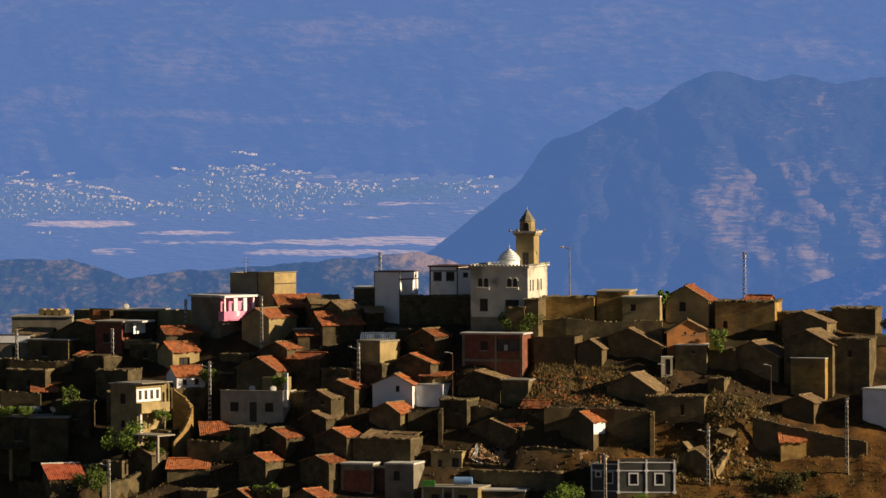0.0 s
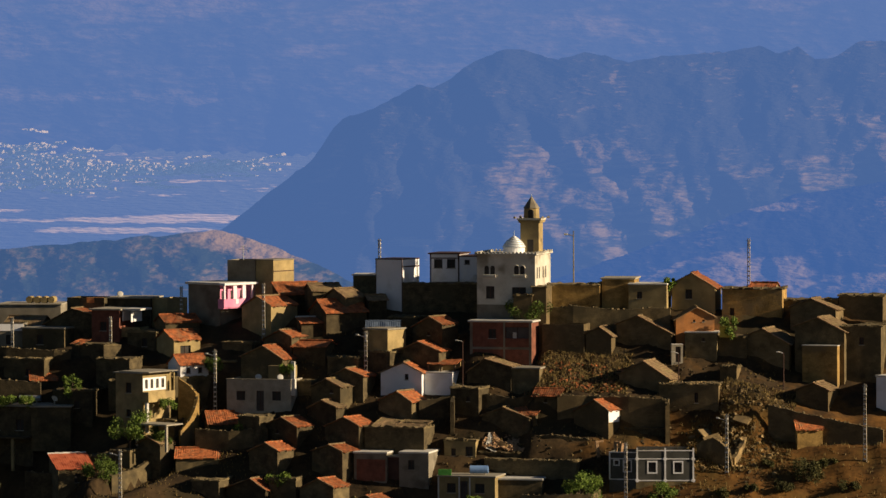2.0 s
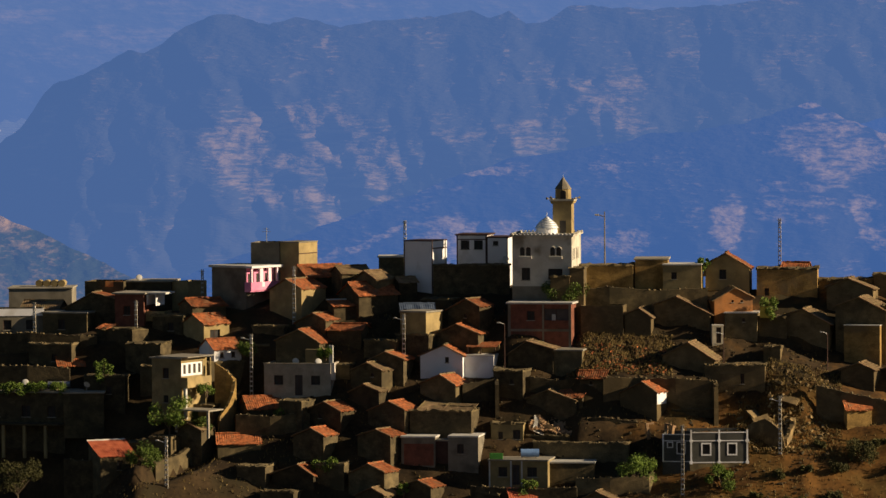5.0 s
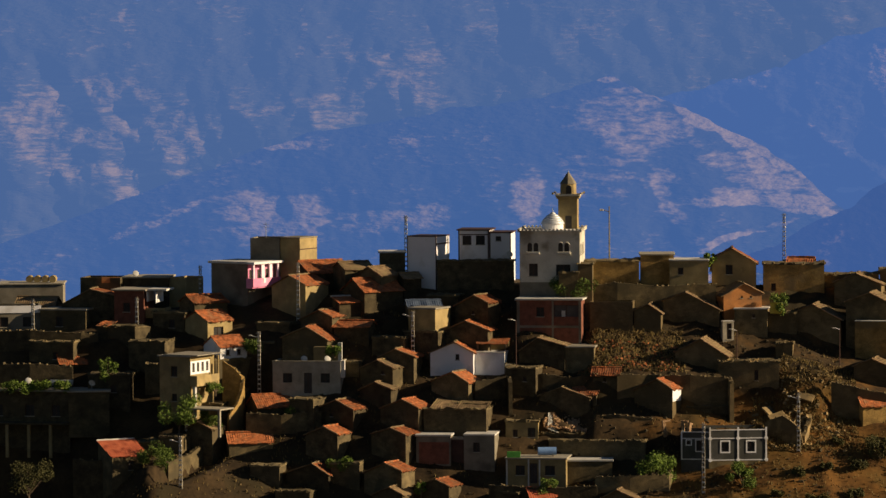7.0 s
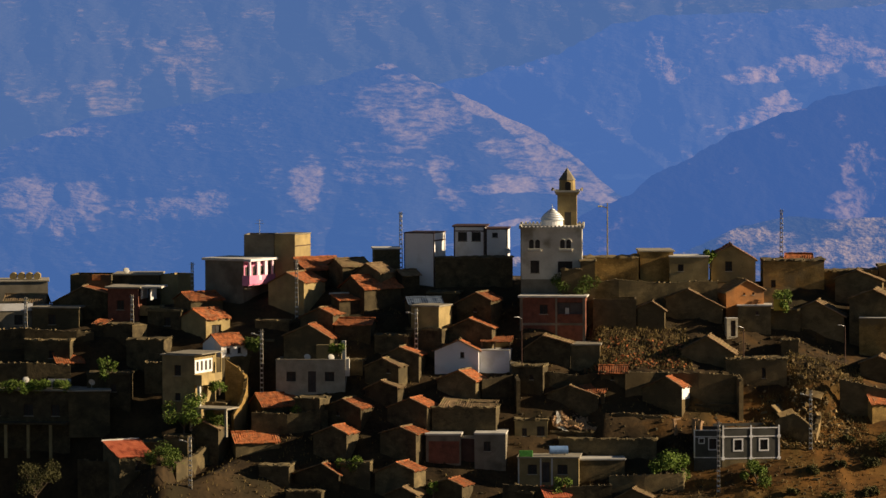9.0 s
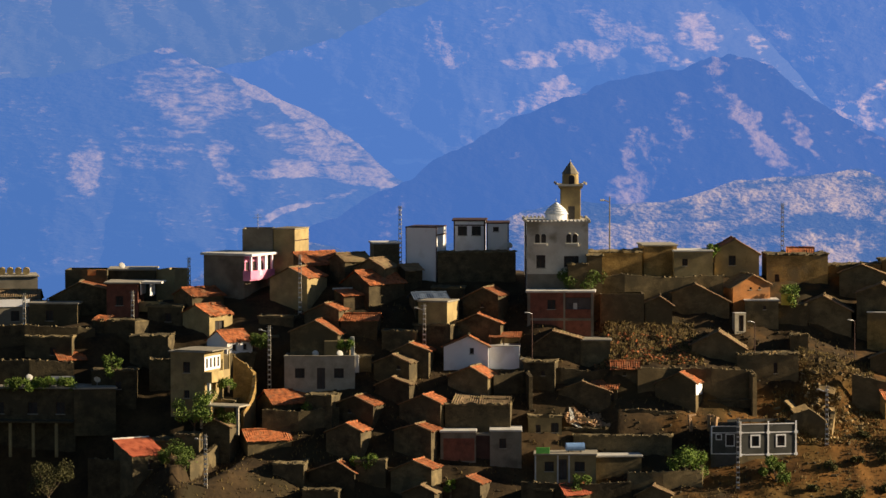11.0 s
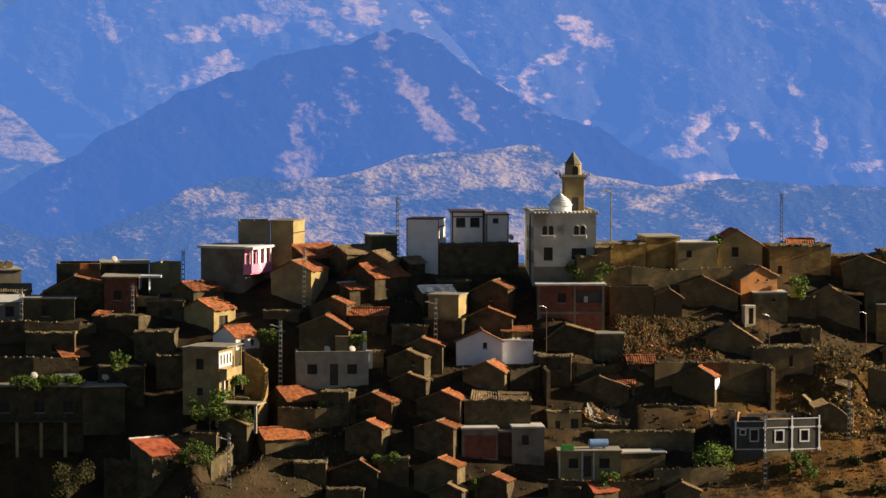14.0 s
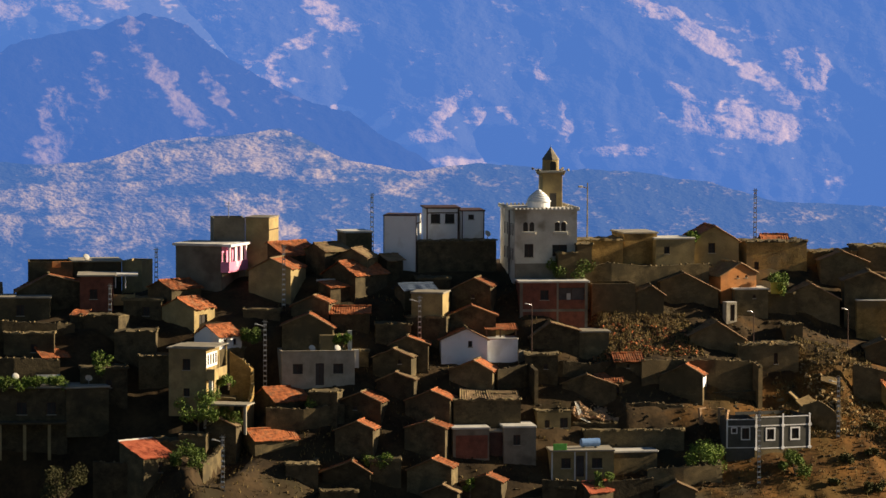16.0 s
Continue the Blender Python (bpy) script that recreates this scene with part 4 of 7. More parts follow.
def eave_house(y, xl, xr, ze, label, yaw=30, d=4.0, rise=0.9, wall="mud", roof="tile", holes=(), h=None, seed=0, group="small tiled houses", mono=False, eave=0.25):
    """The roof slopes down to the front; with mono it is a single pitch."""
    wall = "khaki" if wall == "stone" and xl > 2 else wall
    c = math.cos(radians(yaw))
    w = (xr - xl) / c
    cx = (xl + xr) / 2
    PLOTS.append((cx, y, w, d))
    zb = base_under(cx, y, ze, d=d, yaw=yaw) if h is None else ze - h
    root = thing("village_house", pose(cx, y, zb, 0, 0, yaw), label, "house", group)
    hz, run = ze - zb, d if mono else d / 2
    hl = [(o[0], hz + o[1], o[2], o[3]) for o in holes]
    bm = bmesh.new()
    wall_face(bm, w, hz, hl)
    for s in (-1, 1):
        prof = [(0, 0), (d, 0), (d, hz + (rise if mono else 0)), (run, hz + rise), (0, hz)]
        if mono:
            prof.pop(3)
        vs = [bm.verts.new((s * w / 2, p[0], p[1] - (0.04 if p[1] > 0 else 0))) for p in prof]
        bm.faces.new(vs if s > 0 else vs[::-1])
    back = hz + (rise if mono else 0)
    bm.faces.new([bm.verts.new(p) for p in ((w / 2, d, 0), (-w / 2, d, 0), (-w / 2, d, back - 0.04), (w / 2, d, back - 0.04))])
    part("wall", bm, M[wall], root)
    opening_parts(root, hl)
    drop, o = rise * eave / run, 0.18
    part("roof_slope", tile_sheet((-w / 2 - o, -eave, hz - drop), (w / 2 + o, -eave, hz - drop), (w / 2 + o, run, hz + rise), (-w / 2 - o, run, hz + rise), seed), M[roof], root)
    if not mono:
        part("roof_slope", tile_sheet((w / 2 + o, d + eave, hz - drop), (-w / 2 - o, d + eave, hz - drop), (-w / 2 - o, run, hz + rise), (w / 2 + o, run, hz + rise), seed + 1), M[roof], root)
    part("ridge_cap", ridge_cap((-w / 2 - o, run, hz + rise + 0.05), (w / 2 + o, run, hz + rise + 0.05), seed), M["slab" if mono else roof], root)
    return root


def flat_house(y, xl, xr, zt, label, yaw=0, d=4.5, wall="grey", slab="concrete", holes=(), h=None, parapet=0.0, over=0.15, thick=0.18, seed=0, frame=0.0, frame_mat="white", name="village_house", cat="house", group="flat-roofed houses", roof=True, least=2.7):
    """A block with a flat roof slab or a parapet. Openings are given from the roof down."""
    wall = "khaki" if wall == "stone" and xl > 2 else wall
    c = math.cos(radians(yaw))
    w = (xr - xl) / c
    cx = (xl + xr) / 2
    PLOTS.append((cx, y, w, d))
    zb = base_under(cx, y, zt, least, d=d, yaw=yaw) if h is None else zt - h
    root = thing(name, pose(cx, y, zb, 0, 0, yaw), label, cat, group)
    hz = zt - zb - (0 if parapet else thick)
    hl = [(o[0], hz + o[1], o[2], o[3]) for o in holes]
    bm = bmesh.new()
    wall_face(bm, w, hz, hl)
    for f in (((w / 2, 0, 0), (w / 2, d, 0), (w / 2, d, hz), (w / 2, 0, hz)), ((-w / 2, d, 0), (-w / 2, 0, 0), (-w / 2, 0, hz), (-w / 2, d, hz)), ((w / 2, d, 0), (-w / 2, d, 0), (-w / 2, d, hz), (w / 2, d, hz))):
        bm.faces.new([bm.verts.new(p) for p in f])
    if parapet:
        t = 0.18
        for f in (((-w / 2 + t, t, hz), (-w / 2 + t, t, hz - parapet), (w / 2 - t, t, hz - parapet), (w / 2 - t, t, hz)), ((-w / 2, 0, hz), (w / 2, 0, hz), (w / 2 - t, t, hz), (-w / 2 + t, t, hz)),
                  ((w / 2, 0, hz), (w / 2, d, hz), (w / 2 - t, d - t, hz), (w / 2 - t, t, hz)), ((-w / 2, d, hz), (-w / 2, 0, hz), (-w / 2 + t, t, hz), (-w / 2 + t, d - t, hz)),
                  ((w / 2, d, hz), (-w / 2, d, hz), (-w / 2 + t, d - t, hz), (w / 2 - t, d - t, hz)), ((w / 2 - t, t, hz), (w / 2 - t, t, hz - parapet), (w / 2 - t, d - t, hz - parapet), (w / 2 - t, d - t, hz)),
                  ((-w / 2 + t, d - t, hz), (-w / 2 + t, d - t, hz - parapet), (-w / 2 + t, t, hz - parapet), (-w / 2 + t, t, hz))):
            bm.faces.new([bm.verts.new(p) for p in f])
        part("roof", boxes((-w / 2 + t, w / 2 - t, t, d - t, hz - parapet - 0.15, hz - parapet)), M[slab], root)
    bmesh.ops.remove_doubles(bm, verts=bm.verts, dist=0.002)
    part("wall", bm, M[wall], root)
    if roof and not parapet and slab in ("mud", "oldtile"):
        part("roof", earth_roof(w, d, over + 0.04, hz, thick, len(PLOTS)), M["mud"], root)
        me = loose_stones([(-w / 2, d * 0.5, hz + thick + 0.05), (-w / 2, 0, hz + thick + 0.05), (w / 2, 0, hz + thick + 0.05), (w / 2, d, hz + thick + 0.05)], len(PLOTS), (0.07, 0.17), 0.45)
        me.materials.append(M["mud"])
        tagged(part("roof_rubble", me, None, root), kind="stuff")
    elif roof and not parapet:
        part("roof", boxes((-w / 2 - over, w / 2 + over, -over, d + over, hz, hz + thick, 0.03)), M[slab], root)
    opening_parts(root, hl, frame=frame, frame_mat=frame_mat)
    return root, w, hz


def loose_stones(pts, seed, size=(0.08, 0.2), every=0.3):
    """Rough stones lying along a line, as one mesh."""
    rnd = random.Random(seed)
    vs, fs = [], []
    for p, q in zip(pts, pts[1:]):
        p, q = Vector(p), Vector(q)
        for k in range(int((q - p).length / every)):
            if rnd.random() < 0.35:
                continue
            c = p.lerp(q, rnd.random()) + Vector((rnd.uniform(-0.08, 0.08), rnd.uniform(-0.1, 0.1), 0.03))
            e = [rnd.uniform(*size) * f for f in (1.0, 0.8, 0.6)]
            turn = Euler((rnd.uniform(-0.3, 0.3), rnd.uniform(-0.3, 0.3), rnd.uniform(0, 3.1))).to_matrix()
            i = len(vs)
            for a in ((-1, -1, -1), (1, -1, -1), (1, 1, -1), (-1, 1, -1), (-0.7, -0.7, 1), (0.8, -0.6, 1), (0.7, 0.8, 1), (-0.8, 0.6, 1)):
                vs.append(c + turn @ Vector([a[m] * e[m] for m in range(3)]))
            fs += [tuple(i + m for m in f) for f in ((3, 2, 1, 0), (4, 5, 6, 7), (0, 1, 5, 4), (1, 2, 6, 5), (2, 3, 7, 6), (3, 0, 4, 7))]
    me = bpy.data.meshes.new("loose_stones")
    me.from_pydata(vs, [], fs)
    return me


def stone_wall(name, pts, label, thick=0.35, mat="stone", cat="wall", seed=0, foot=2.5):
    """A free-standing wall along points (x, y, top), with an uneven top."""
    mat = "khaki" if mat == "stone" and pts[0][0] > 4 else mat
    rnd = random.Random(seed)
    root = None
    fine = []
    for (x0, y0, z0), (x1, y1, z1) in zip(pts, pts[1:]):
        n = max(2, int(math.hypot(x1 - x0, y1 - y0) / 0.45))
        fine += [(x0 + (x1 - x0) * k / n, y0 + (y1 - y0) * k / n, z0 + (z1 - z0) * k / n + rnd.uniform(-0.07, 0.07)) for k in range(n)]
    fine.append(pts[-1])
    bm = bmesh.new()
    prev = None
    for k, (x, y, z) in enumerate(fine):
        a, b = fine[max(k - 1, 0)], fine[min(k + 1, len(fine) - 1)]
        nx, ny = -(b[1] - a[1]), b[0] - a[0]
        ln = math.hypot(nx, ny) or 1
        nx, ny = nx / ln * thick / 2, ny / ln * thick / 2
        zb = min(ground_z(x, y) - 0.6, z - foot)
        ring = [bm.verts.new(p) for p in ((x - nx, y - ny, zb), (x + nx, y + ny, zb), (x + nx, y + ny, z), (x - nx, y - ny, z))]
        if prev:
            for q in range(4):
                bm.faces.new((prev[q], prev[(q + 1) % 4], ring[(q + 1) % 4], ring[q]))
        else:
            bm.faces.new(ring)
        prev = ring
    bm.faces.new(prev[::-1])
    bmesh.ops.recalc_face_normals(bm, faces=bm.faces)
    root = tagged(new(name, mesh_of(name, bm, M[mat])), label, cat)
    me = loose_stones(fine, seed + 50)
    me.materials.append(M["mud"])
    tagged(part("coping_rubble", me, None, root), kind="stuff")
    return root


# ---- the mosque ----
def arched(bm, cx, z0, w, h, y0, y1, n=8):
    """A round-headed slab."""
    prof = [(cx - w / 2, z0), (cx + w / 2, z0)] + [(cx + w / 2 * math.cos(math.pi * k / n), z0 + h - w / 2 + w / 2 * math.sin(math.pi * k / n)) for k in range(n + 1)]
    fr, bk = [bm.verts.new((p[0], y0, p[1])) for p in prof], [bm.verts.new((p[0], y1, p[1])) for p in prof]
    bm.faces.new(fr)
    bm.faces.new(bk[::-1])
    for k in range(len(prof)):
        q = (k + 1) % len(prof)
        bm.faces.new((fr[q], fr[k], bk[k], bk[q]))
    return bm


def dome_mesh(r, h, rings=10, sides=24, z=0.0):
    bm = bmesh.new()
    prev = None
    for j in range(rings + 1):
        a = math.pi / 2 * j / rings
        rr, zz = r * math.cos(a), z + h * math.sin(a)
        ring = [bm.verts.new((max(rr, 0.01) * math.cos(2 * math.pi * k / sides), max(rr, 0.01) * math.sin(2 * math.pi * k / sides), zz)) for k in range(sides)]
        if prev:
            for k in range(sides):
                bm.faces.new((prev[k], prev[(k + 1) % sides], ring[(k + 1) % sides], ring[k]))
        prev = ring
    bm.faces.new(prev)
    return bm


MW, MD, MH = 6.5, 8.2, 7.6
mosque = thing("mosque", pose(-1.28, -1.66, -1.45, 0, 0, -4.0), "small weathered white mosque with dome and square minaret", "mosque")
front_holes = [(-1.78, 2.75, 0.95, 1.35), (1.45, 2.85, 1.55, 1.15)]
bm = bmesh.new()
wall_face(bm, MW, MH, front_holes)
for f in (((MW / 2, 0, 0), (MW / 2, MD, 0), (MW / 2, MD, MH), (MW / 2, 0, MH)), ((-MW / 2, MD, 0), (-MW / 2, 0, 0), (-MW / 2, 0, MH), (-MW / 2, MD, MH)), ((MW / 2, MD, 0), (-MW / 2, MD, 0), (-MW / 2, MD, MH), (MW / 2, MD, MH)), ((-MW / 2, 0, MH - 0.25), (MW / 2, 0, MH - 0.25), (MW / 2, MD, MH - 0.25), (-MW / 2, MD, MH - 0.25))):
    bm.faces.new([bm.verts.new(p) for p in f])
part("wall", bm, M["mosque"], mosque)
opening_parts(mosque, front_holes)
for cx in (-1.82, 1.5):
    for s in (-0.33, 0.33):
        # near-black slab painted for the shaded inside of the arch
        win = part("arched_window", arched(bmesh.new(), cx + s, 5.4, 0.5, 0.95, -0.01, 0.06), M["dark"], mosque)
    part("window_sill", boxes((cx - 0.72, cx + 0.72, -0.16, 0.0, 5.07, 5.37, 0.03)), M["mosque"], mosque)
    bm = bmesh.new()
    for s in (-0.33, 0.33):
        for k in range(9):
            a0, a1 = math.pi * k / 9, math.pi * (k + 1) / 9
            tube(bm, (cx + s + 0.3 * math.cos(a0), -0.02, 6.1 + 0.3 * math.sin(a0)), (cx + s + 0.3 * math.cos(a1), -0.02, 6.1 + 0.3 * math.sin(a1)), 0.045, None, 5)
    part("arch_moulding", bm, M["mosque"], mosque)
for yc in (1.1, 2.2, 4.2, 5.6):
    for z0, hh in ((4.9, 1.25), (2.4, 1.2)):
        for s in (-1, 1):
            # thin dark sheet on the wall in place of a shaded opening
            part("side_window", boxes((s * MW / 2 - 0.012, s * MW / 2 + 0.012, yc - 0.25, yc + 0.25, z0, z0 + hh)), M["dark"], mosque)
part("downpipe", tube(bmesh.new(), (-MW / 2 - 0.07, 2.9, 0.5), (-MW / 2 - 0.07, 2.9, MH), 0.06), M["brown"], mosque)
part("cornice", boxes((-MW / 2 - 0.22, MW / 2 + 0.22, -0.22, 0.0, MH - 0.1, MH + 0.08), (-MW / 2 - 0.22, MW / 2 + 0.22, MD, MD + 0.22, MH - 0.1, MH + 0.08), (-MW / 2 - 0.22, -MW / 2, 0, MD, MH - 0.1, MH + 0.08), (MW / 2, MW / 2 + 0.22, 0, MD, MH - 0.1, MH + 0.08)), M["mosque"], mosque)
tooth = mesh_of("merlon", boxes((-0.11, 0.11, -0.08, 0.08, 0, 0.2, 0.02)), M["mosque"])
for k in range(17):
    x = -MW / 2 - 0.1 + (MW + 0.2) * k / 16
    for yy in (-0.12, MD + 0.12):
        part("merlon", tooth, None, mosque).location = (x, yy, MH + 0.07)
for k in range(1, 18):
    yy = MD * k / 18
    for x in (-MW / 2 - 0.12, MW / 2 + 0.12):
        part("merlon", tooth, None, mosque).location = (x, yy, MH + 0.07)
drum = part("dome_drum", tube(bmesh.new(), (0.02, 4.1, MH - 0.25), (0.02, 4.1, MH + 0.72), 1.18, 1.16, 24), M["white"], mosque)
bm = tube(bmesh.new(), (0, 0, -0.06), (0, 0, 0.02), 1.3, 1.3, 24)
for (r0, z0), (r1, z1) in zip(((1.24, 0.0), (1.16, 0.22), (0.98, 0.48), (0.72, 0.74), (0.42, 0.96)), ((1.16, 0.22), (0.98, 0.48), (0.72, 0.74), (0.42, 0.96), (0.05, 1.24))):
    tube(bm, (0, 0, z0), (0, 0, z1), r0, r1, 16)
dm = part("dome", bm, M["steelwhite"], mosque, "pale pointed metal-clad dome", True)
dm.location = (0.02, 4.1, MH + 0.70)
part("dome_finial", tube(bmesh.new(), (0, 0, 1.3), (0, 0, 1.75), 0.05, 0.01, 6), M["steel"], dm)
part("roof_terrace", boxes((-MW / 2 + 0.02, MW / 2 - 0.02, 0.02, MD - 0.02, MH - 0.2, MH + 0.03)), M["slab"], mosque)
part("bare_render", boxes((-MW / 2 - 0.006, MW / 2 + 0.006, -0.012, 0.1, 0, 2.1)), M["grey"], mosque)
mx, my, mt, MT = 1.62, 5.9, 2.1, MH - 0.3
part("minaret_shaft", boxes((mx - mt / 2, mx + mt / 2, my - mt / 2, my + mt / 2, MT - 3.0, MT + 3.6, 0.04)), M["beige"], mosque, "plain square plastered shaft")
part("shaft_door", boxes((mx - 0.28, mx + 0.42, my - mt / 2 - 0.015, my - mt / 2 + 0.05, MT + 0.2, MT + 1.75)), M["dark"], mosque)
part("shaft_window", boxes((mx + mt / 2 - 0.05, mx + mt / 2 + 0.015, my - 0.12, my + 0.12, MT + 1.5, MT + 1.85)), M["dark"], mosque)
part("gallery", boxes((mx - 1.22, mx + 1.22, my - 1.22, my + 1.22, MT + 3.6, MT + 3.76, 0.03), (mx - 1.3, mx + 1.3, my - 1.3, my + 1.3, MT + 3.76, MT + 3.92, 0.03)), M["beige"], mosque)
part("gallery_rim", boxes((mx - 1.36, mx + 1.36, my - 1.36, my - 1.24, MT + 3.92, MT + 4.12), (mx - 1.36, mx + 1.36, my + 1.24, my + 1.36, MT + 3.92, MT + 4.12), (mx - 1.36, mx - 1.24, my - 1.24, my + 1.24, MT + 3.92, MT + 4.12), (mx + 1.24, mx + 1.36, my - 1.24, my + 1.24, MT + 3.92, MT + 4.12)), M["mosque"], mosque)
for sx, sy in ((-1.42, -1.42), (1.42, -1.42), (1.42, 1.42), (-1.42, 1.42)):
    part("loudspeaker", tube(bmesh.new(), (mx + sx, my + sy, MT + 4.16), (mx + sx * 1.14, my + sy * 1.14, MT + 4.2), 0.05, 0.15, 8), M["grey"], mosque)
part("lantern", tube(bmesh.new(), (mx, my, MT + 3.92), (mx, my, MT + 5.2), 0.9, 0.86, 8), M["beige"], mosque)
# dark slab on the solid lantern, coloured as the shade inside
part("lantern_opening", arched(bmesh.new(), mx + 0.1, MT + 3.98, 0.62, 1.1, my - 0.93, my - 0.6), M["dark"], mosque)
part("lantern_roof", tube(bmesh.new(), (mx, my, MT + 5.2), (mx, my, MT + 6.5), 0.95, 0.04, 8), M["grey"], mosque, "pointed grey cement cap")
part("finial", tube(bmesh.new(), (mx, my, MT + 6.45), (mx, my, MT + 6.75), 0.04, 0.01, 6), M["steel"], mosque)
flat_house(-2.9, -0.3, 1.75, 1.75, "low grey stone annex against the mosque", -2, 1.2, "khaki", "mud", group="annexes", thick=0.1, over=0.02)
flat_house(-2.75, 1.75, 3.3, 2.62, "narrow brown rendered annex with a sunlit side", -2, 3.6, "khaki", "mud", group="annexes", thick=0.1, over=0.02)

# ---- along the ridge, from the mosque to the far end of the pink house ----
h, w, hz = flat_house(8.5, -11.4, -8.05, 5.95, "white house with brown trim and two dark windows", -7, 4.0, "white", "brown", [(-0.75, -1.55, 1.0, 1.0), (0.75, -1.55, 1.0, 1.0)], over=0.2, thick=0.16)
for row in ((-w / 2 - 0.02, -w / 2 + 0.12, -0.03, 0.0, 0, hz), (w / 2 - 0.12, w / 2 + 0.02, -0.03, 0.0, 0, hz), (-w / 2 + 0.12, w / 2 - 0.12, -0.03, 0.0, hz - 0.5, hz - 0.38),):
    part("corner_trim", boxes(row), M["brown"], h)
h, w, hz = flat_house(7.2, -7.95, -5.6, 5.7, "white house wing with a small dark window", -6, 4.0, "white", "brown", [(-0.2, -0.85, 0.6, 0.5)], over=0.12, thick=0.14)
for row in ((-w / 2 - 0.02, -w / 2 + 0.1, -0.03, 0.0, 0, hz), (w / 2 - 0.1, w / 2 + 0.02, -0.03, 0.0, 0, hz),):
    part("corner_trim", boxes(row), M["brown"], h)
h, w, hz = flat_house(4.3, -16.9, -13.7, 5.45, "tall plain white cube house with dark edge trim", -21, 3.7, "white", "brown", over=0.06, thick=0.12)
for row in ((-w / 2 - 0.02, -w / 2 + 0.07, -0.02, 0.0, 0, hz), (w / 2 - 0.07, w / 2 + 0.02, -0.02, 0.05, 0, hz),):
    part("corner_trim", boxes(row), M["brown"], h)
part("side_band", boxes((w / 2, w / 2 + 0.04, 0.05, 3.7, hz - 0.85, hz - 0.7)), M["brown"], h)
part("drainpipe", tube(bmesh.new(), (w / 2 + 0.08, 3.2, 0.3), (w / 2 + 0.08, 3.2, hz), 0.05), M["slab"], h)
flat_house(8.4, -20.1, -17.3, 3.55, "low dark flat-roofed house with a pale slab", 3, 3.5, "mud", "slab", group="flat-roofed houses")
h, w, hz = flat_house(7.2, -34.3, -31.05, 5.15, "grey cement block house with an aerial", -6, 4.0, "grey", "concrete", parapet=0.3)
h, w, hz = flat_house(6.6, -31.0, -28.75, 5.25, "tall grey cement house with a sunlit cream side", -27, 3.7, "beige", "grey", over=0.08, thick=0.12)
part("side_band", boxes((w / 2, w / 2 + 0.035, 0, 3.7, hz - 1.25, hz - 1.15)), M["brown"], h)
# pink house: dark blank front, pink loggia on the sunny side
h, w, hz = flat_house(4.55, -38.5, -34.3, 2.75, "flat-roofed house with a pink painted loggia and white slab", -34, 4.7, "grey", "slab", over=0.28, thick=0.26)
part("pink_wall", boxes((w / 2 + 0.004, w / 2 + 0.05, 0.05, 4.65, hz - 2.7, hz)), M["pink"], h)
part("parapet", boxes((w / 2 + 0.9, w / 2 + 1.02, -0.3, 4.6, hz - 2.5, hz - 1.55, 0.02), (w / 2 + 0.052, w / 2 + 0.9, -0.3, 4.6, hz - 2.62, hz - 2.5), (w / 2 + 0.052, w / 2 + 0.9, -0.3, -0.2, hz - 2.5, hz - 1.55)), M["pink"], h)
for k, wide in enumerate((0.2, 0.55, 0.5, 0.22)):
    yy = -0.28 + 1.42 * k
    part("white_pillar", boxes((w / 2 + 0.86, w / 2 + 1.06, yy, yy + wide, hz - 1.55, hz - 0.004)), M["palepink"], h)
part("pillar_foot", boxes((w / 2 + 1.021, w / 2 + 1.05, 1.5, 1.95, hz - 2.1, hz - 1.55)), M["palepink"], h)
part("loggia_roof", boxes((w / 2 + 0.29, w / 2 + 1.25, -0.4, 4.8, hz, hz + 0.24)), M["white"], h)
for k in (0.55, 1.95, 3.4):
    part("window", boxes((w / 2 + 0.05, w / 2 + 0.07, k - 0.3, k + 0.3, hz - 1.75, hz - 0.65)), M["dark"], h)
gable_house(1.1, -31.6, 0.15, -29.6, 1.35, -26.9, 0.05, "mud-plastered house with a lit tile roof", -34, 6.2, "beige", "tile", seed=3)
eave_house(5.4, -27.6, -23.2, 1.5, "long low house under an orange tile roof", 32, 4.6, 1.15, "stone", "tile", seed=5)
gable_house(1.8, -22.5, 1.1, -21.0, 2.2, -18.9, 1.0, "stone house under lichen-yellow old tiles", -35, 4.6, "mud", "oldtile", seed=7)
eave_house(3.4, -23.6, -20.6, 1.95, "small house under weathered yellow tiles", 28, 3.2, 0.7, "stone", "oldtile", seed=9)
eave_house(0.0, -21.3, -17.3, -0.25, "stone house under a bright orange tile roof", 36, 4.4, 1.25, "stone", "tile", seed=11)
eave_house(-1.0, -24.0, -20.2, -1.4, "lean-to with a red tile strip roof", 26, 2.0, 0.5, "stone", "tile", seed=13, mono=True)
eave_house(2.4, -17.2, -15.3, 0.95, "shed under a khaki tile roof", 24, 2.2, 0.5, "stone", "oldtile", seed=15)
flat_house(3.4, -13.6, -5.2, 2.7, "long windowless dark stone wall below the white houses", 2, 2.6, "stone", "mud", over=0.0, thick=0.1, roof=True)
eave_house(1.6, -39.9, -36.5, -1.55, "stone house under an orange tile roof", 32, 3.6, 0.75, "stone", "tile", seed=17)
eave_house(-1.7, -38.2, -35.7, -3.3, "beige house under an orange tile roof", 40, 4.3, 0.95, "beige", "tile", [(-0.2, -2.3, 1.3, 1.6)], seed=19)
eave_house(-6.1, -36.5, -33.8, -5.75, "whitewashed upper room under an orange tile roof", 36, 3.4, 0.95, "white", "tile", [(-0.7, -1.0, 0.5, 0.6), (0.7, -1.0, 0.5, 0.6)], seed=21, h=1.45)
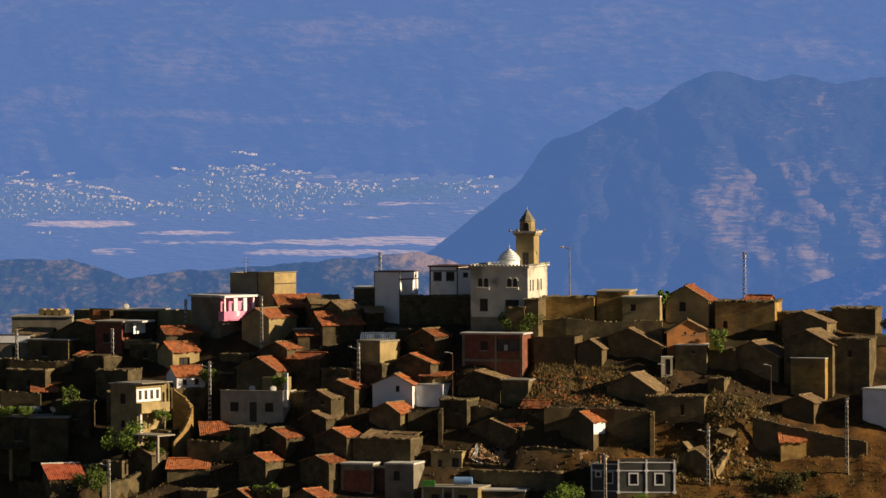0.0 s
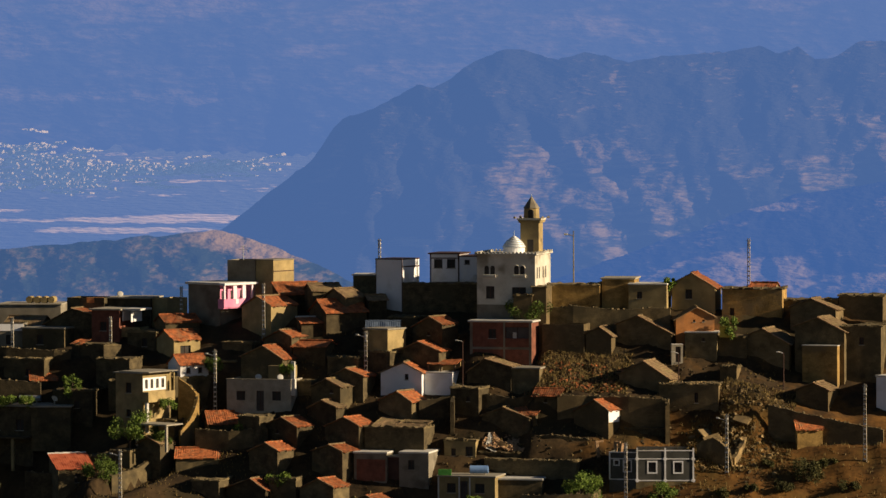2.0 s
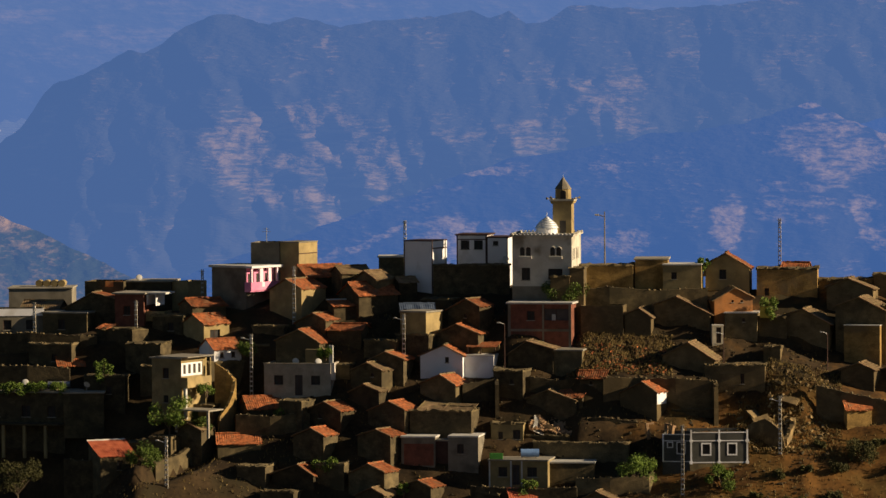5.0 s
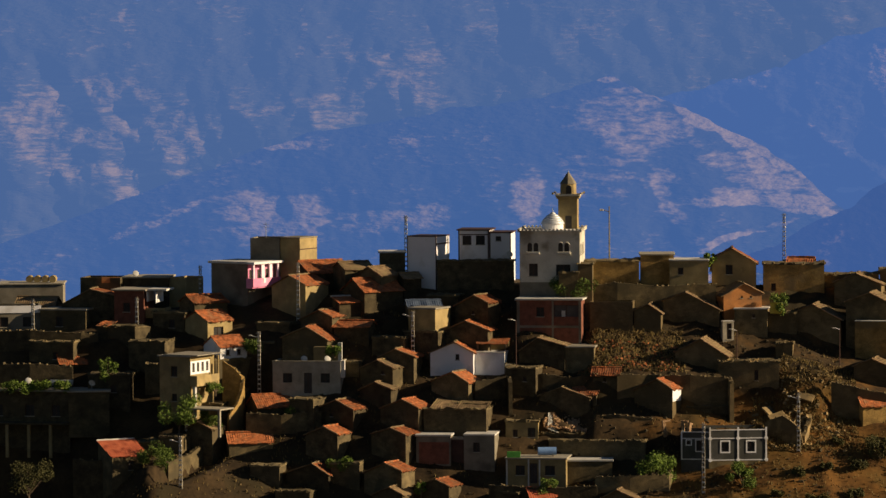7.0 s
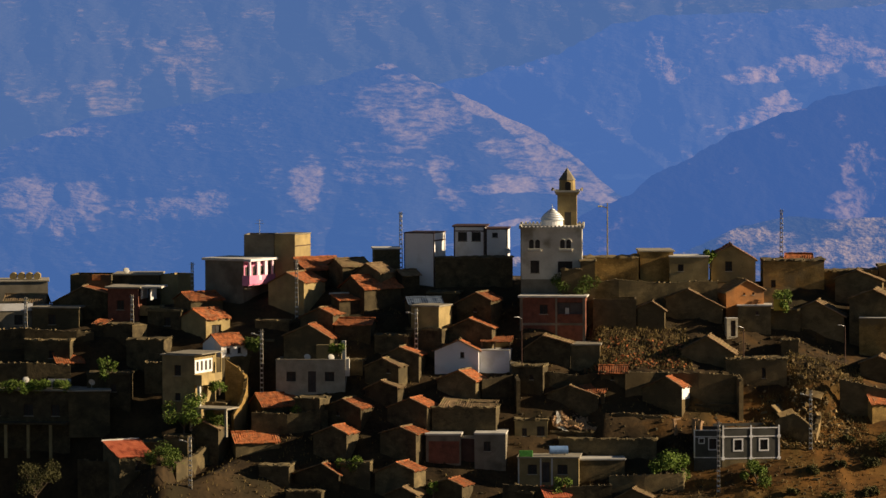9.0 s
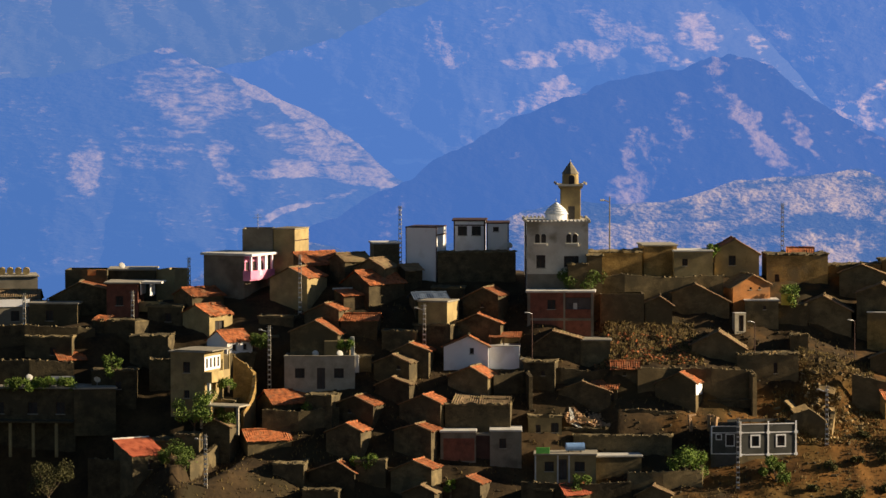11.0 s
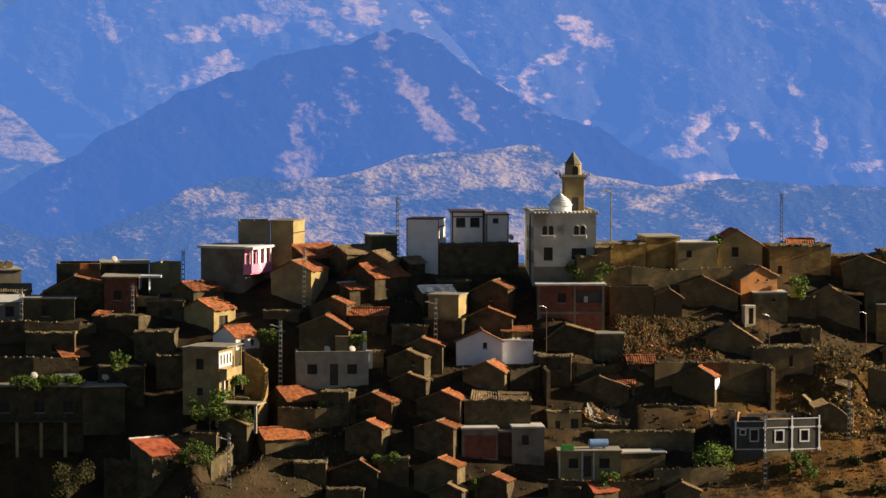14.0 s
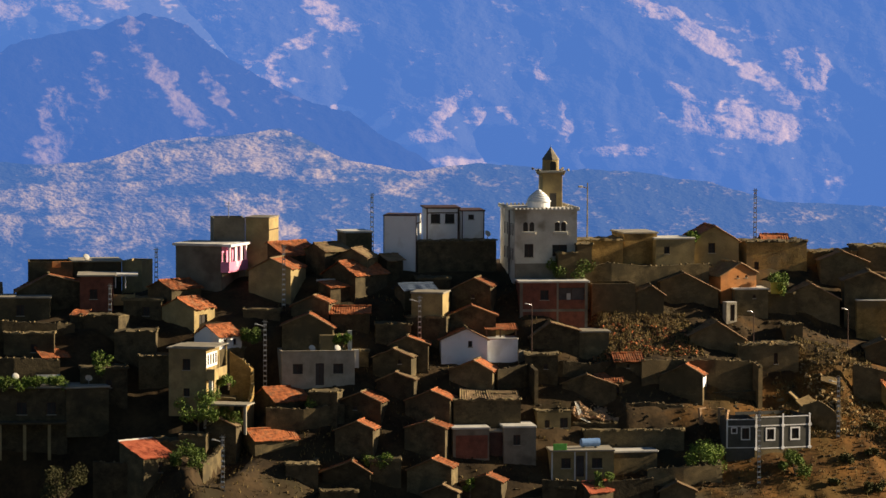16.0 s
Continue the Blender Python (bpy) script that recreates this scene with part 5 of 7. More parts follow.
flat_house(-6.3, -37.0, -33.4, -7.2, "dark rendered ground floor below a white upper room", 36, 3.8, "mud", "mud", thick=0.1, over=0.04)

# ---- the left shoulder ----
h, w, hz = flat_house(17.4, -63.5, -56.3, -0.3, "low grey house with four round water drums on the roof", 4, 5.0, "grey", "concrete")
for k in range(4):
    dr = tagged(new("water_drum", mesh_of("water_drum", tube(bmesh.new(), (0, 0, 0), (0, 1.3, 0), 0.4, 0.4, 16), M["beige"])), "pale round water drum lying on a flat roof", "drum", "drums on the roof")
    dr.location = (-60.2 + 0.88 * k, 18.2, 0.1)
eave_house(8.0, -60.5, -56.2, -2.3, "low house under a brown tile roof", -6, 4.0, 0.9, "mud", "oldtile", seed=23)
h, w, hz = flat_house(3.5, -62.6, -57.15, -2.0, "house with a broad white parapet band", 8, 4.6, "grey", "slab", [(-1.2, -2.3, 0.9, 1.1), (1.3, -2.3, 0.9, 1.1)], parapet=0.5)
part("white_band", boxes((-w / 2 - 0.1, w / 2 + 0.1, -0.1, -0.004, hz - 0.75, hz + 0.03)), M["white"], h)
flat_house(8.6, -53.3, -48.8, 0.8, "flat-roofed mud house with an orange patched parapet", -8, 4.0, "mud", "mud", parapet=0.35)
tagged(new("orange_blanket", mesh_of("orange_blanket", boxes((-50.9, -48.9, 8.45, 8.53, 0.2, 0.84, 0.03)), M["orange"])), "orange blanket hung over a roof parapet", "blanket")
flat_house(9.2, -48.6, -43.6, 0.85, "dark flat-roofed house with a satellite dish", -4, 4.5, "stone", "concrete")
flat_house(9.0, -43.5, -41.6, 0.75, "low beige block parapet of a flat roof", -28, 3.6, "beige", "beige", parapet=0.3)
gable_house(5.0, -55.0, -2.0, -51.8, -0.3, -47.5, -1.3, "wide dark house with an orange tile roof", -8, 4.5, "stone", "tile", seed=25)
h, w, hz = flat_house(2.6, -48.9, -45.6, -0.15, "brick house with a concrete slab and a white balcony", -10, 4.2, "brick", "concrete", [(-0.3, -2.3, 0.8, 1.0)], over=0.3)
part("balcony", boxes((w / 2, w / 2 + 2.2, 0.6, 3.2, hz - 3.0, hz - 2.85), (w / 2 + 2.08, w / 2 + 2.2, 0.6, 3.2, hz - 2.85, hz - 1.9), (w / 2, w / 2 + 2.08, 0.6, 0.72, hz - 2.85, hz - 1.9)), M["beige"], h)
for row in ((w / 2 + 0.2, w / 2 + 0.28, 0.4, 3.6, hz - 1.2, hz - 0.1), (w / 2 + 1.2, w / 2 + 1.28, 0.4, 3.4, hz - 1.3, hz - 0.1),):
    part("balcony_panel", boxes(row), M["white"], h)
part("roof_wing", boxes((w / 2 + 0.31, w / 2 + 2.5, 0.2, 3.4, hz, hz + 0.2)), M["slab"], h)
flat_house(3.0, -57.1, -52.0, -2.3, "flat-roofed mud house with one dark window", -10, 4.0, "mud", "concrete", [(-0.4, -1.75, 0.8, 1.1)])
h, w, hz = flat_house(-1.9, -50.4, -46.0, -3.9, "ruined stone house with a sunlit gable wall", -34, 2.6, "stone", "mud", thick=0.12, over=0.0)
part("broken_tiles", tile_sheet((-w / 2, -0.15, hz + 0.1), (-w / 2 + 1.7, -0.15, hz + 0.1), (-w / 2 + 1.7, 1.4, hz + 0.55), (-w / 2, 1.4, hz + 0.55), 4), M["tile"], h)
eave_house(-4.5, -53.9, -51.2, -7.7, "small shed under a red tile roof", 18, 3.0, 0.8, "stone", "tile", seed=27)
flat_house(1.2, -44.6, -41.0, -2.6, "dark stone house with a small lit window wall", -24, 4.0, "stone", "mud", [(0.4, -1.5, 0.7, 0.9)])
for k, (yy, x0, x1, zt, lab, yw) in enumerate(((-3.6, -57.5, -52.6, -5.4, "dark flat-roofed stone house in deep shade", -12), (-5.0, -46.6, -42.6, -5.3, "dark stone house with a flat earth roof", -14), (-7.4, -44.6, -40.6, -7.6, "shaded mud house with a flat earth roof", -10),
                                             (-8.4, -50.6, -46.0, -8.6, "shaded stone house with a flat earth roof", -8),
                                             (-3.2, -34.4, -31.0, -5.6, "dark stone house beside a lane", -12), (-2.2, -33.0, -29.4, -3.6, "dark mud house above a lane", -16))):
    flat_house(yy, x0, x1, zt, lab, yw, 4.0, "stone" if k % 2 else "mud", "mud", [(0.5, -1.8, 0.6, 0.8)] if k % 3 == 0 else (), thick=0.12, over=0.04)
# terrace on columns with a vine
h, w, hz = flat_house(-9.6, -62.0, -52.3, -10.1, "roof terrace with a concrete slab over dark rooms", -10, 5.0, "stone", "concrete", [(-3.0, -2.6, 1.0, 1.2), (0.5, -2.6, 1.0, 1.2), (3.4, -2.6, 0.9, 1.2)], over=0.3, h=7.5)
for k in range(4):
    part("column", boxes((-w / 2 + 0.8 + 2.4 * k, -w / 2 + 1.1 + 2.4 * k, -1.6, -1.3, 0.4, hz - 3.4)), M["beige"], h)
part("gallery_floor", boxes((-w / 2, w / 2, -1.8, -0.004, hz - 3.4, hz - 3.2)), M["stone"], h)
flat_house(-10.4, -52.4, -48.1, -10.15, "flat-roofed annex of a terrace house", 6, 4.2, "mud", "concrete", h=5.0)
# beige two-storey house
h, w, hz = flat_house(-13.15, -42.5, -39.1, -6.25, "two-storey beige house with a white balcony front", -26.6, 4.8, "beige", "concrete", [(-0.1, -2.1, 0.8, 1.1), (-0.1, -4.7, 0.65, 0.8)], over=0.2, thick=0.14, h=6.8)
part("roof_edge", boxes((-w / 2 + 0.5, w / 2 + 0.95, -0.05, 4.9, hz + 0.142, hz + 0.24, 0.02)), M["concrete"], h)
part("loggia_wall", boxes((w / 2, w / 2 + 0.05, 0.0, 3.9, hz - 1.85, hz - 0.45)), M["white"], h)
for k in range(4):
    part("loggia_window", boxes((w / 2 + 0.05, w / 2 + 0.07, 0.35 + 0.92 * k, 0.80 + 0.92 * k, hz - 1.6, hz - 0.62)), M["dark"], h)
part("balcony", boxes((w / 2 + 0.051, w / 2 + 0.9, -0.1, 4.4, hz - 3.05, hz - 2.9), (w / 2 + 0.78, w / 2 + 0.9, -0.1, 4.4, hz - 2.9, hz - 1.95), (w / 2 + 0.051, w / 2 + 0.78, -0.1, 0.02, hz - 2.9, hz - 1.95)), M["beige"], h)
part("balcony_post", boxes((w / 2 + 0.76, w / 2 + 0.9, 4.2, 4.34, hz - 1.95, hz)), M["beige"], h)
part("porch_column", boxes((w / 2 + 0.3, w / 2 + 0.6, 0.0, 0.3, 0.3, hz - 3.05)), M["slab"], h)
part("porch_slab", boxes((w / 2 + 0.05, w / 2 + 4.6, -1.6, 1.2, hz - 5.35, hz - 5.2), (w / 2 + 4.2, w / 2 + 4.45, -1.4, -1.15, -1.5, hz - 5.35), (w / 2 + 0.15, w / 2 + 0.4, -1.4, -1.15, -1.0, hz - 5.35)), M["concrete"], h)
# curved sunlit retaining wall and lane
stone_wall("retaining_wall", LANE, "curved sunlit rubble retaining wall beside a lane", 0.5, "mud", seed=3)
stone_wall("stair_wall", [(-36.0, -10.2, -7.0), (-34.7, -10.3, -7.9), (-33.8, -10.6, -8.7), (-34.0, -11.6, -10.2), (-34.4, -12.4, -11.4), (-35.2, -13.3, -12.6)], "stepped golden plaster wall above a lane", 0.35, "mustard", seed=44)
stone_wall("yard_wall", [(-62.5, -1.4, -4.5), (-57.5, -1.8, -4.3), (-52.0, -2.0, -4.6), (-50.2, -1.6, -4.7)], "dark rubble wall below flat-roofed houses", 0.4, "stone", seed=41)
stone_wall("yard_wall", [(-62.5, -6.2, -7.7), (-57.0, -6.6, -7.5), (-52.4, -6.4, -7.9)], "dark rubble wall above a terrace", 0.4, "stone", seed=42)
stone_wall("garden_wall", [(-41.2, -21.3, -17.1), (-46.0, -19.6, -17.0), (-51.0, -18.4, -16.6)], "dark rubble garden wall", 0.4, "stone", seed=4)
eave_house(-20.5, -46.6, -43.2, -16.1, "small beige house under a bright red tile roof", 30, 3.6, 1.35, "mud", "redtile", [(0.2, -1.5, 0.7, 1.0)], seed=29, mono=True)

# ---- the middle of the village ----
gable_house(-3.6, -11.5, -1.75, -9.4, -0.6, -7.2, -1.6, "stone house with a lit tile gable roof", -27, 4.5, "stone", "tile", [(0.2, -0.9, 0.3, 0.4)], seed=31)
gable_house(-6.2, -12.7, -4.3, -10.3, -3.2, -7.9, -4.15, "dark stone house with a small tile roof", -14, 3.0, "stone", "tile", seed=32)
gable_house(-3.3, -28.2, -3.2, -26.1, -2.15, -24.0, -3.05, "stone house with a narrow tile roof", -27, 4.0, "stone", "tile", seed=33)
gable_house(-6.9, -29.9, -4.85, -27.3, -3.7, -25.0, -5.05, "mud-plastered house behind a white house", -16, 4.5, "mud", "tile", seed=34)
eave_house(-4.8, -24.5, -20.7, -3.85, "low house with an orange tile roof and a pale sheet", -14, 3.0, 0.55, "stone", "tile", seed=35)
h, w, hz = flat_house(-6.2, -16.4, -13.5, -1.75, "mud-plastered cube house with a sunlit side", -26, 3.4, "beige", "concrete", over=0.12, h=2.6)
flat_house(-6.35, -16.9, -13.2, -4.3, "dark stone lower storey below a cube house", -26, 3.8, "stone", "mud", thick=0.1, over=0.03)
eave_house(-2.6, -16.5, -13.0, -1.75, "low building under bluish metal sheeting", 10, 2.6, 0.5, "mud", "sheet", seed=36)
# white house of two parts
gable_house(-8.8, -14.0, -6.4, -11.45, -5.3, -9.4, -6.35, "whitewashed gabled house with a tile-edged roof", -8, 4.2, "white", "tile", [(0.6, -0.75, 0.42, 0.6)], seed=37)
h, w, hz = flat_house(-8.5, -9.35, -6.1, -6.35, "whitewashed terrace with a tiled open shelter", -8, 4.2, "white", "slab", thick=0.14, over=0.04)
part("shelter_back", boxes((-w / 2 + 0.1, w / 2, 2.9, 3.1, hz + 0.14, hz + 1.1)), M["beige"], h)
part("shelter_roof", tile_sheet((-w / 2 + 0.05, 0.9, hz + 0.95), (w / 2 + 0.15, 0.9, hz + 0.95), (w / 2 + 0.15, 3.2, hz + 1.35), (-w / 2 + 0.05, 3.2, hz + 1.35), 6), M["tile"], h)
for k in (-w / 2 + 0.15, -0.1, w / 2 - 0.15):
    part("shelter_post", boxes((k, k + 0.14, 1.0, 1.14, hz + 0.14, hz + 0.96)), M["wood"], h)
stone_wall("yard_wall", [(-6.1, -8.9, -7.6), (-4.9, -8.6, -7.65)], "low rendered yard wall beside a white house", 0.2, "grey", seed=5)
gable_house(-10.75, -21.4, -7.9, -19.5, -7.0, -17.1, -8.0, "stone house with a broken tile roof", -27, 4.2, "mud", "oldtile", [(0.8, -0.6, 0.35, 0.4)], seed=38)
gable_house(-9.3, -19.4, -6.8, -17.7, -5.95, -15.7, -6.7, "stone hut with a sagging tile roof", -16, 3.0, "stone", "tile", seed=39)
gable_house(-12.5, -21.4, -10.05, -19.7, -9.2, -17.2, -10.05, "half-ruined stone hut with loose timber", -27, 2.6, "stone", "oldtile", seed=40)
gable_house(-12.0, -13.8, -9.2, -11.55, -8.2, -9.05, -9.6, "mud house with a lit orange tile roof", -27, 4.2, "mud", "tile", seed=41)
stone_wall("yard_wall", [(-9.2, -12.2, -9.3), (-7.4, -11.7, -8.9), (-5.6, -11.4, -8.7), (-5.4, -13.4, -9.2)], "ruined rubble yard wall", 0.4, "stone", seed=6)
gable_house(-15.2, -19.1, -11.8, -16.75, -10.8, -14.2, -11.85, "stone house under a pale orange tile roof", -26, 4.4, "stone", "tile", seed=42)
gable_house(-14.5, -26.0, -11.9, -23.7, -10.9, -21.0, -12.1, "stone house with a small square gable window", -27, 4.4, "stone", "tile", [(-0.3, -0.75, 0.35, 0.4)], seed=43)
gable_house(-17.75, -26.8, -14.3, -24.8, -13.4, -22.7, -14.35, "stone house with a broken orange tile roof", -27, 4.2, "stone", "tile", seed=44)
gable_house(-18.3, -19.9, -14.2, -17.8, -13.5, -15.5, -14.35, "dark stone house with a tile verge", -27, 4.0, "stone", "tile", seed=45)
gable_house(-22.0, -20.5, -17.9, -18.3, -16.8, -15.7, -17.8, "stone house with a lit side wall and tile roof", -27, 4.2, "mud", "tile", seed=46)
gable_house(-20.4, -28.7, -18.0, -25.9, -17.0, -24.2, -18.1, "stone house under old orange tiles", -16, 4.2, "stone", "tile", seed=47)
gable_house(-22.6, -15.3, -19.2, -13.0, -18.45, -11.0, -19.25, "stone house at the foot of the village", -27, 4.0, "stone", "tile", seed=48)
eave_house(-16.6, -34.8, -30.3, -15.1, "long low house with a flat-pitched orange tile roof", 10, 4.2, 0.85, "mud", "tile", seed=49)
eave_house(-12.2, -32.0, -26.7, -11.75, "wide hipped house under orange tiles", 20, 4.4, 1.15, "stone", "tile", seed=50)
stone_wall("yard_wall", [(-33.2, -14.4, -12.2), (-29.5, -14.6, -12.4), (-25.3, -14.2, -12.1)], "rubble courtyard wall", 0.35, "mud", seed=7)
# white flat house with parapet
h, w, hz = flat_house(-10.4, -30.7, -23.45, -7.15, "pale grey two-window house with a parapet roof terrace", -6, 4.4, "concrete", "concrete", [(-2.05, -2.25, 1.0, 1.0), (2.0, -2.25, 1.0, 1.0), (0.15, -3.4, 0.85, 2.2)], parapet=0.55)
part("coping", boxes((-w / 2 - 0.06, w / 2 + 0.06, -0.08, 0.24, hz, hz + 0.07)), M["concrete"], h)
for row in ((w / 2 - 0.05, w / 2 + 0.42, 0.1, 0.6, hz - 1.7, hz + 0.1), (w / 2 - 0.5, w / 2 - 0.1, 1.6, 2.0, hz - 0.55, hz + 1.9),):
    part("corner_pier", boxes(row), M["slab"], h)
part("back_room", boxes((0.4, w / 2 - 0.6, 2.2, 4.2, hz - 0.55, hz + 1.4)), M["beige"], h)
# brick house with a loggia
h, w, hz = flat_house(-5.1, -4.8, 2.05, -0.9, "two-storey unrendered red brick house with a white slab", -8, 5.4, "brick", "slab", [(-0.95, -1.75, 0.85, 1.0), (1.85, -2.6, 2.7, 2.1)], over=0.22, thick=0.2, h=6.6)
for row in ((-w / 2 - 0.03, -w / 2 + 0.28, -0.03, 0.0, 0, hz), (w / 2 - 0.26, w / 2 + 0.03, -0.03, 0.0, 0, hz), (0.3, 0.5, -0.03, 0.0, 0, hz), (-w / 2 + 0.28, w / 2 - 0.26, -0.034, 0.0, hz - 2.95, hz - 2.7),):
    part("concrete_frame", boxes(row), M["grey"], h)
part("loggia_rail", boxes((0.5, w / 2 - 0.26, 0.02, 0.12, hz - 2.6, hz - 1.75)), M["brick"], h)
part("washing", boxes((1.35, 1.75, 0.1, 0.14, hz - 1.75, hz - 1.1)), M["slab"], h)
gable_house(-8.5, -4.6, -6.3, -2.6, -4.9, 0.3, -5.7, "stone house with a pale tile verge", -10, 3.8, "stone", "oldtile", seed=51)
flat_house(-8.9, 0.1, 3.4, -5.75, "flat-roofed mud house with a pale roof edge", -6, 4.0, "mud", "concrete")
# rendered and brick pair at the foot
h, w, hz = flat_house(-18.4, -15.2, -11.6, -14.2, "unfinished brick house under a white roof slab", -6, 4.6, "grey", "slab", over=0.1, thick=0.2, h=6.4)
part("brick_panel", boxes((-w / 2 + 0.3, w / 2 - 0.15, -0.02, 0.0, hz - 2.9, hz - 0.6)), M["brick"], h)
flat_house(-19.1, -10.2, -7.0, -14.1, "grey rendered house under a white roof slab", -6, 4.6, "grey", "slab", [(-0.3, -1.7, 0.7, 1.0), (0.9, -4.6, 0.6, 0.7)], over=0.06, thick=0.2, h=6.4)
# block added in the gap; its shade is put into the dark brown
flat_house(-18.2, -11.7, -10.1, -14.6, "recessed block coloured dark as the shaded gap between two houses", -6, 3.0, "brown", "concrete", h=6.0, over=0.0)
h, w, hz = flat_house(-16.2, -14.5, -7.9, -11.75, "stone house with a sagging double-humped roof", -9, 4.2, "stone", "oldtile", thick=0.1, over=0.05)
part("roof_hump", tile_sheet((-w / 2 + 0.6, -0.1, hz + 0.1), (0.1, -0.1, hz + 0.1), (0.1, 3.4, hz + 0.75), (-w / 2 + 0.9, 3.4, hz + 0.95), 8), M["oldtile"], h)
part("roof_hump", tile_sheet((0.15, -0.1, hz + 0.1), (w / 2, -0.1, hz + 0.1), (w / 2, 3.4, hz + 0.65), (0.15, 3.4, hz + 0.75), 9), M["oldtile"], h)
h, w, hz = flat_house(-15.8, -5.9, -2.5, -13.1, "beige house with two small dark windows", -4, 3.6, "beige", "mud", [(-0.7, -1.55, 0.5, 0.8), (1.0, -1.55, 0.8, 1.0)], thick=0.12, over=0.03)
flat_house(-15.7, -2.4, 2.4, -14.4, "stone house whose roof has fallen in", -4, 4.0, "stone", "mud", thick=0.1, over=0.0)
h, w, hz = flat_house(-21.0, -5.8, 0.4, -16.4, "low beige house with a door and two windows", -7, 4.2, "beige", "concrete", [(-1.65, -1.65, 0.95, 1.0), (1.45, -1.65, 1.05, 1.0), (-0.25, -2.5, 0.8, 2.1)], over=0.12)
for row in ((-0.85, -0.7, -0.03, 0.0, 0, hz), (0.3, 0.45, -0.03, 0.0, 0, hz), (-w / 2, -w / 2 + 0.15, -0.03, 0.0, 0, hz),):
    part("pilaster", boxes(row), M["slab"], h)
h, w, hz = flat_house(-20.2, 0.45, 5.2, -16.7, "open porch under a concrete slab", 0, 4.0, "mud", "slab", over=0.12, thick=0.2)
stone_wall("yard_wall", [(3.4, -23.0, -18.2), (7.0, -23.2, -18.1), (10.9, -23.1, -17.95), (11.3, -21.0, -17.7)], "rendered yard wall with a pale end", 0.35, "mud", seed=8)
stone_wall("yard_wall", [(-7.5, -23.6, -18.9), (-2.0, -24.2, -19.2), (3.6, -24.4, -19.0)], "rubble wall at the foot of the village", 0.4, "stone", seed=9)
gable_house(-25.6, 4.0, -20.2, 5.6, -19.3, 7.4, -20.1, "hut under brown old tiles", -14, 3.0, "stone", "oldtile", seed=52)
eave_house(-25.0, -3.2, -0.6, -20.0, "hut under a bright red ribbed roof", 16, 2.6, 0.8, "stone", "redtile", seed=53)

# ---- the right of the village ----
h, w, hz = flat_house(3.2, 2.6, 8.4, 2.65, "long windowless mustard wall house with a broken top", -1, 4.0, "mustard", "mud", thick=0.1, over=0.05)
flat_house(3.6, 8.6, 12.2, 3.4, "flat-roofed mustard house with stacked roof edges", 0, 4.6, "mustard", "concrete", over=0.15)
flat_house(2.3, 11.7, 15.9, 2.85, "beige plaster house with a green shuttered window", -2, 3.6, "beige", "slab", [(-0.9, -1.5, 0.6, 0.75)], over=0.08)
h = gable_house(3.5, 16.3, 2.75, 18.5, 3.9, 21.1, 2.35, "beige gabled house with an orange tile roof", -3, 4.6, "beige", "tile", [(-0.5, -1.25, 0.75, 1.05)], seed=54)
flat_house(3.0, 21.9, 28.5, 2.25, "big windowless ochre-brown wall of a house", -2, 4.4, "mustard", "mud", [(-2.2, -3.0, 0.5, 1.0)], thick=0.12, over=0.04)
eave_house(5.6, 24.6, 27.3, 2.15, "small orange tile roof behind a wall", -10, 3.0, 0.6, "mud", "tile", seed=55)
flat_house(4.2, 28.4, 34.5, 1.0, "dark low stone house on the ridge", -3, 4.0, "stone", "mud", thick=0.12, over=0.04)
gable_house(1.0, 29.5, 0.35, 31.8, 1.25, 34.5, 0.15, "dark stone gabled house on the ridge", -10, 4.0, "stone", "oldtile", seed=56)
h = gable_house(-1.8, 17.4, -0.85, 19.6, 0.4, 21.5, -0.6, "ochre plastered gable house with two small holes", 10, 4.0, "orange", "oldtile", [(-0.1, -0.3, 0.25, 0.25), (0.9, -0.3, 0.25, 0.25)], seed=57)
gable_house(-2.5, 10.9, -1.35, 13.3, -0.5, 16.9, -2.35, "tall dark stone gable house", -8, 4.2, "stone", "oldtile", seed=58)
flat_house(-4.1, 3.0, 7.6, -1.35, "roofless stone house with an uneven wall top", -4, 3.4, "stone", "mud", parapet=0.6)
gable_house(-4.1, 7.75, -2.3, 9.3, -1.65, 10.6, -2.55, "small stone hut with a crumbling roof", -8, 3.0, "stone", "oldtile", seed=59)
h, w, hz = flat_house(-3.7, 18.5, 22.0, -2.15, "stone house with pale roof sheets and a lit doorway", -6, 3.8, "mud", "slab", [(0.3, -0.9, 0.3, 0.4)], over=0.12, thick=0.1)
flat_house(-3.4, 21.9, 25.2, -2.7, "dark lower wing of a stone house", -4, 3.4, "stone", "mud", thick=0.1, over=0.03)
flat_house(-4.7, 17.2, 18.4, -3.4, "pale lit doorway wall beside a stone house", 12, 0.8, "concrete", "slab", [(0.1, -1.9, 0.55, 1.7)], thick=0.08, over=0.02, h=3.2)
gable_house(-3.5, 25.1, -2.55, 26.9, -1.8, 29.8, -3.35, "tall stone gable house with a pale tile verge", -12, 4.4, "stone", "oldtile", seed=60)
gable_house(-4.4, 30.4, -1.45, 32.9, -0.5, 35.8, -1.95, "brown gable house with a collapsed roof", -14, 4.2, "mud", "oldtile", seed=61)
flat_house(-5.5, 31.3, 35.1, -3.4, "ochre wall with a pale coping", -12, 2.0, "mustard", "slab", over=0.06, thick=0.1)
flat_house(-4.5, 35.5, 39.7, -1.4, "mud house with a pale roof edge", -4, 4.0, "mud", "mud", [(0, -1.9, 0.5, 0.8)], thick=0.1, over=0.05)
flat_house(3.8, 34.6, 39.4, 1.5, "low stone house at the end of the ridge", -4, 4.0, "stone", "mud", thick=0.12, over=0.06)
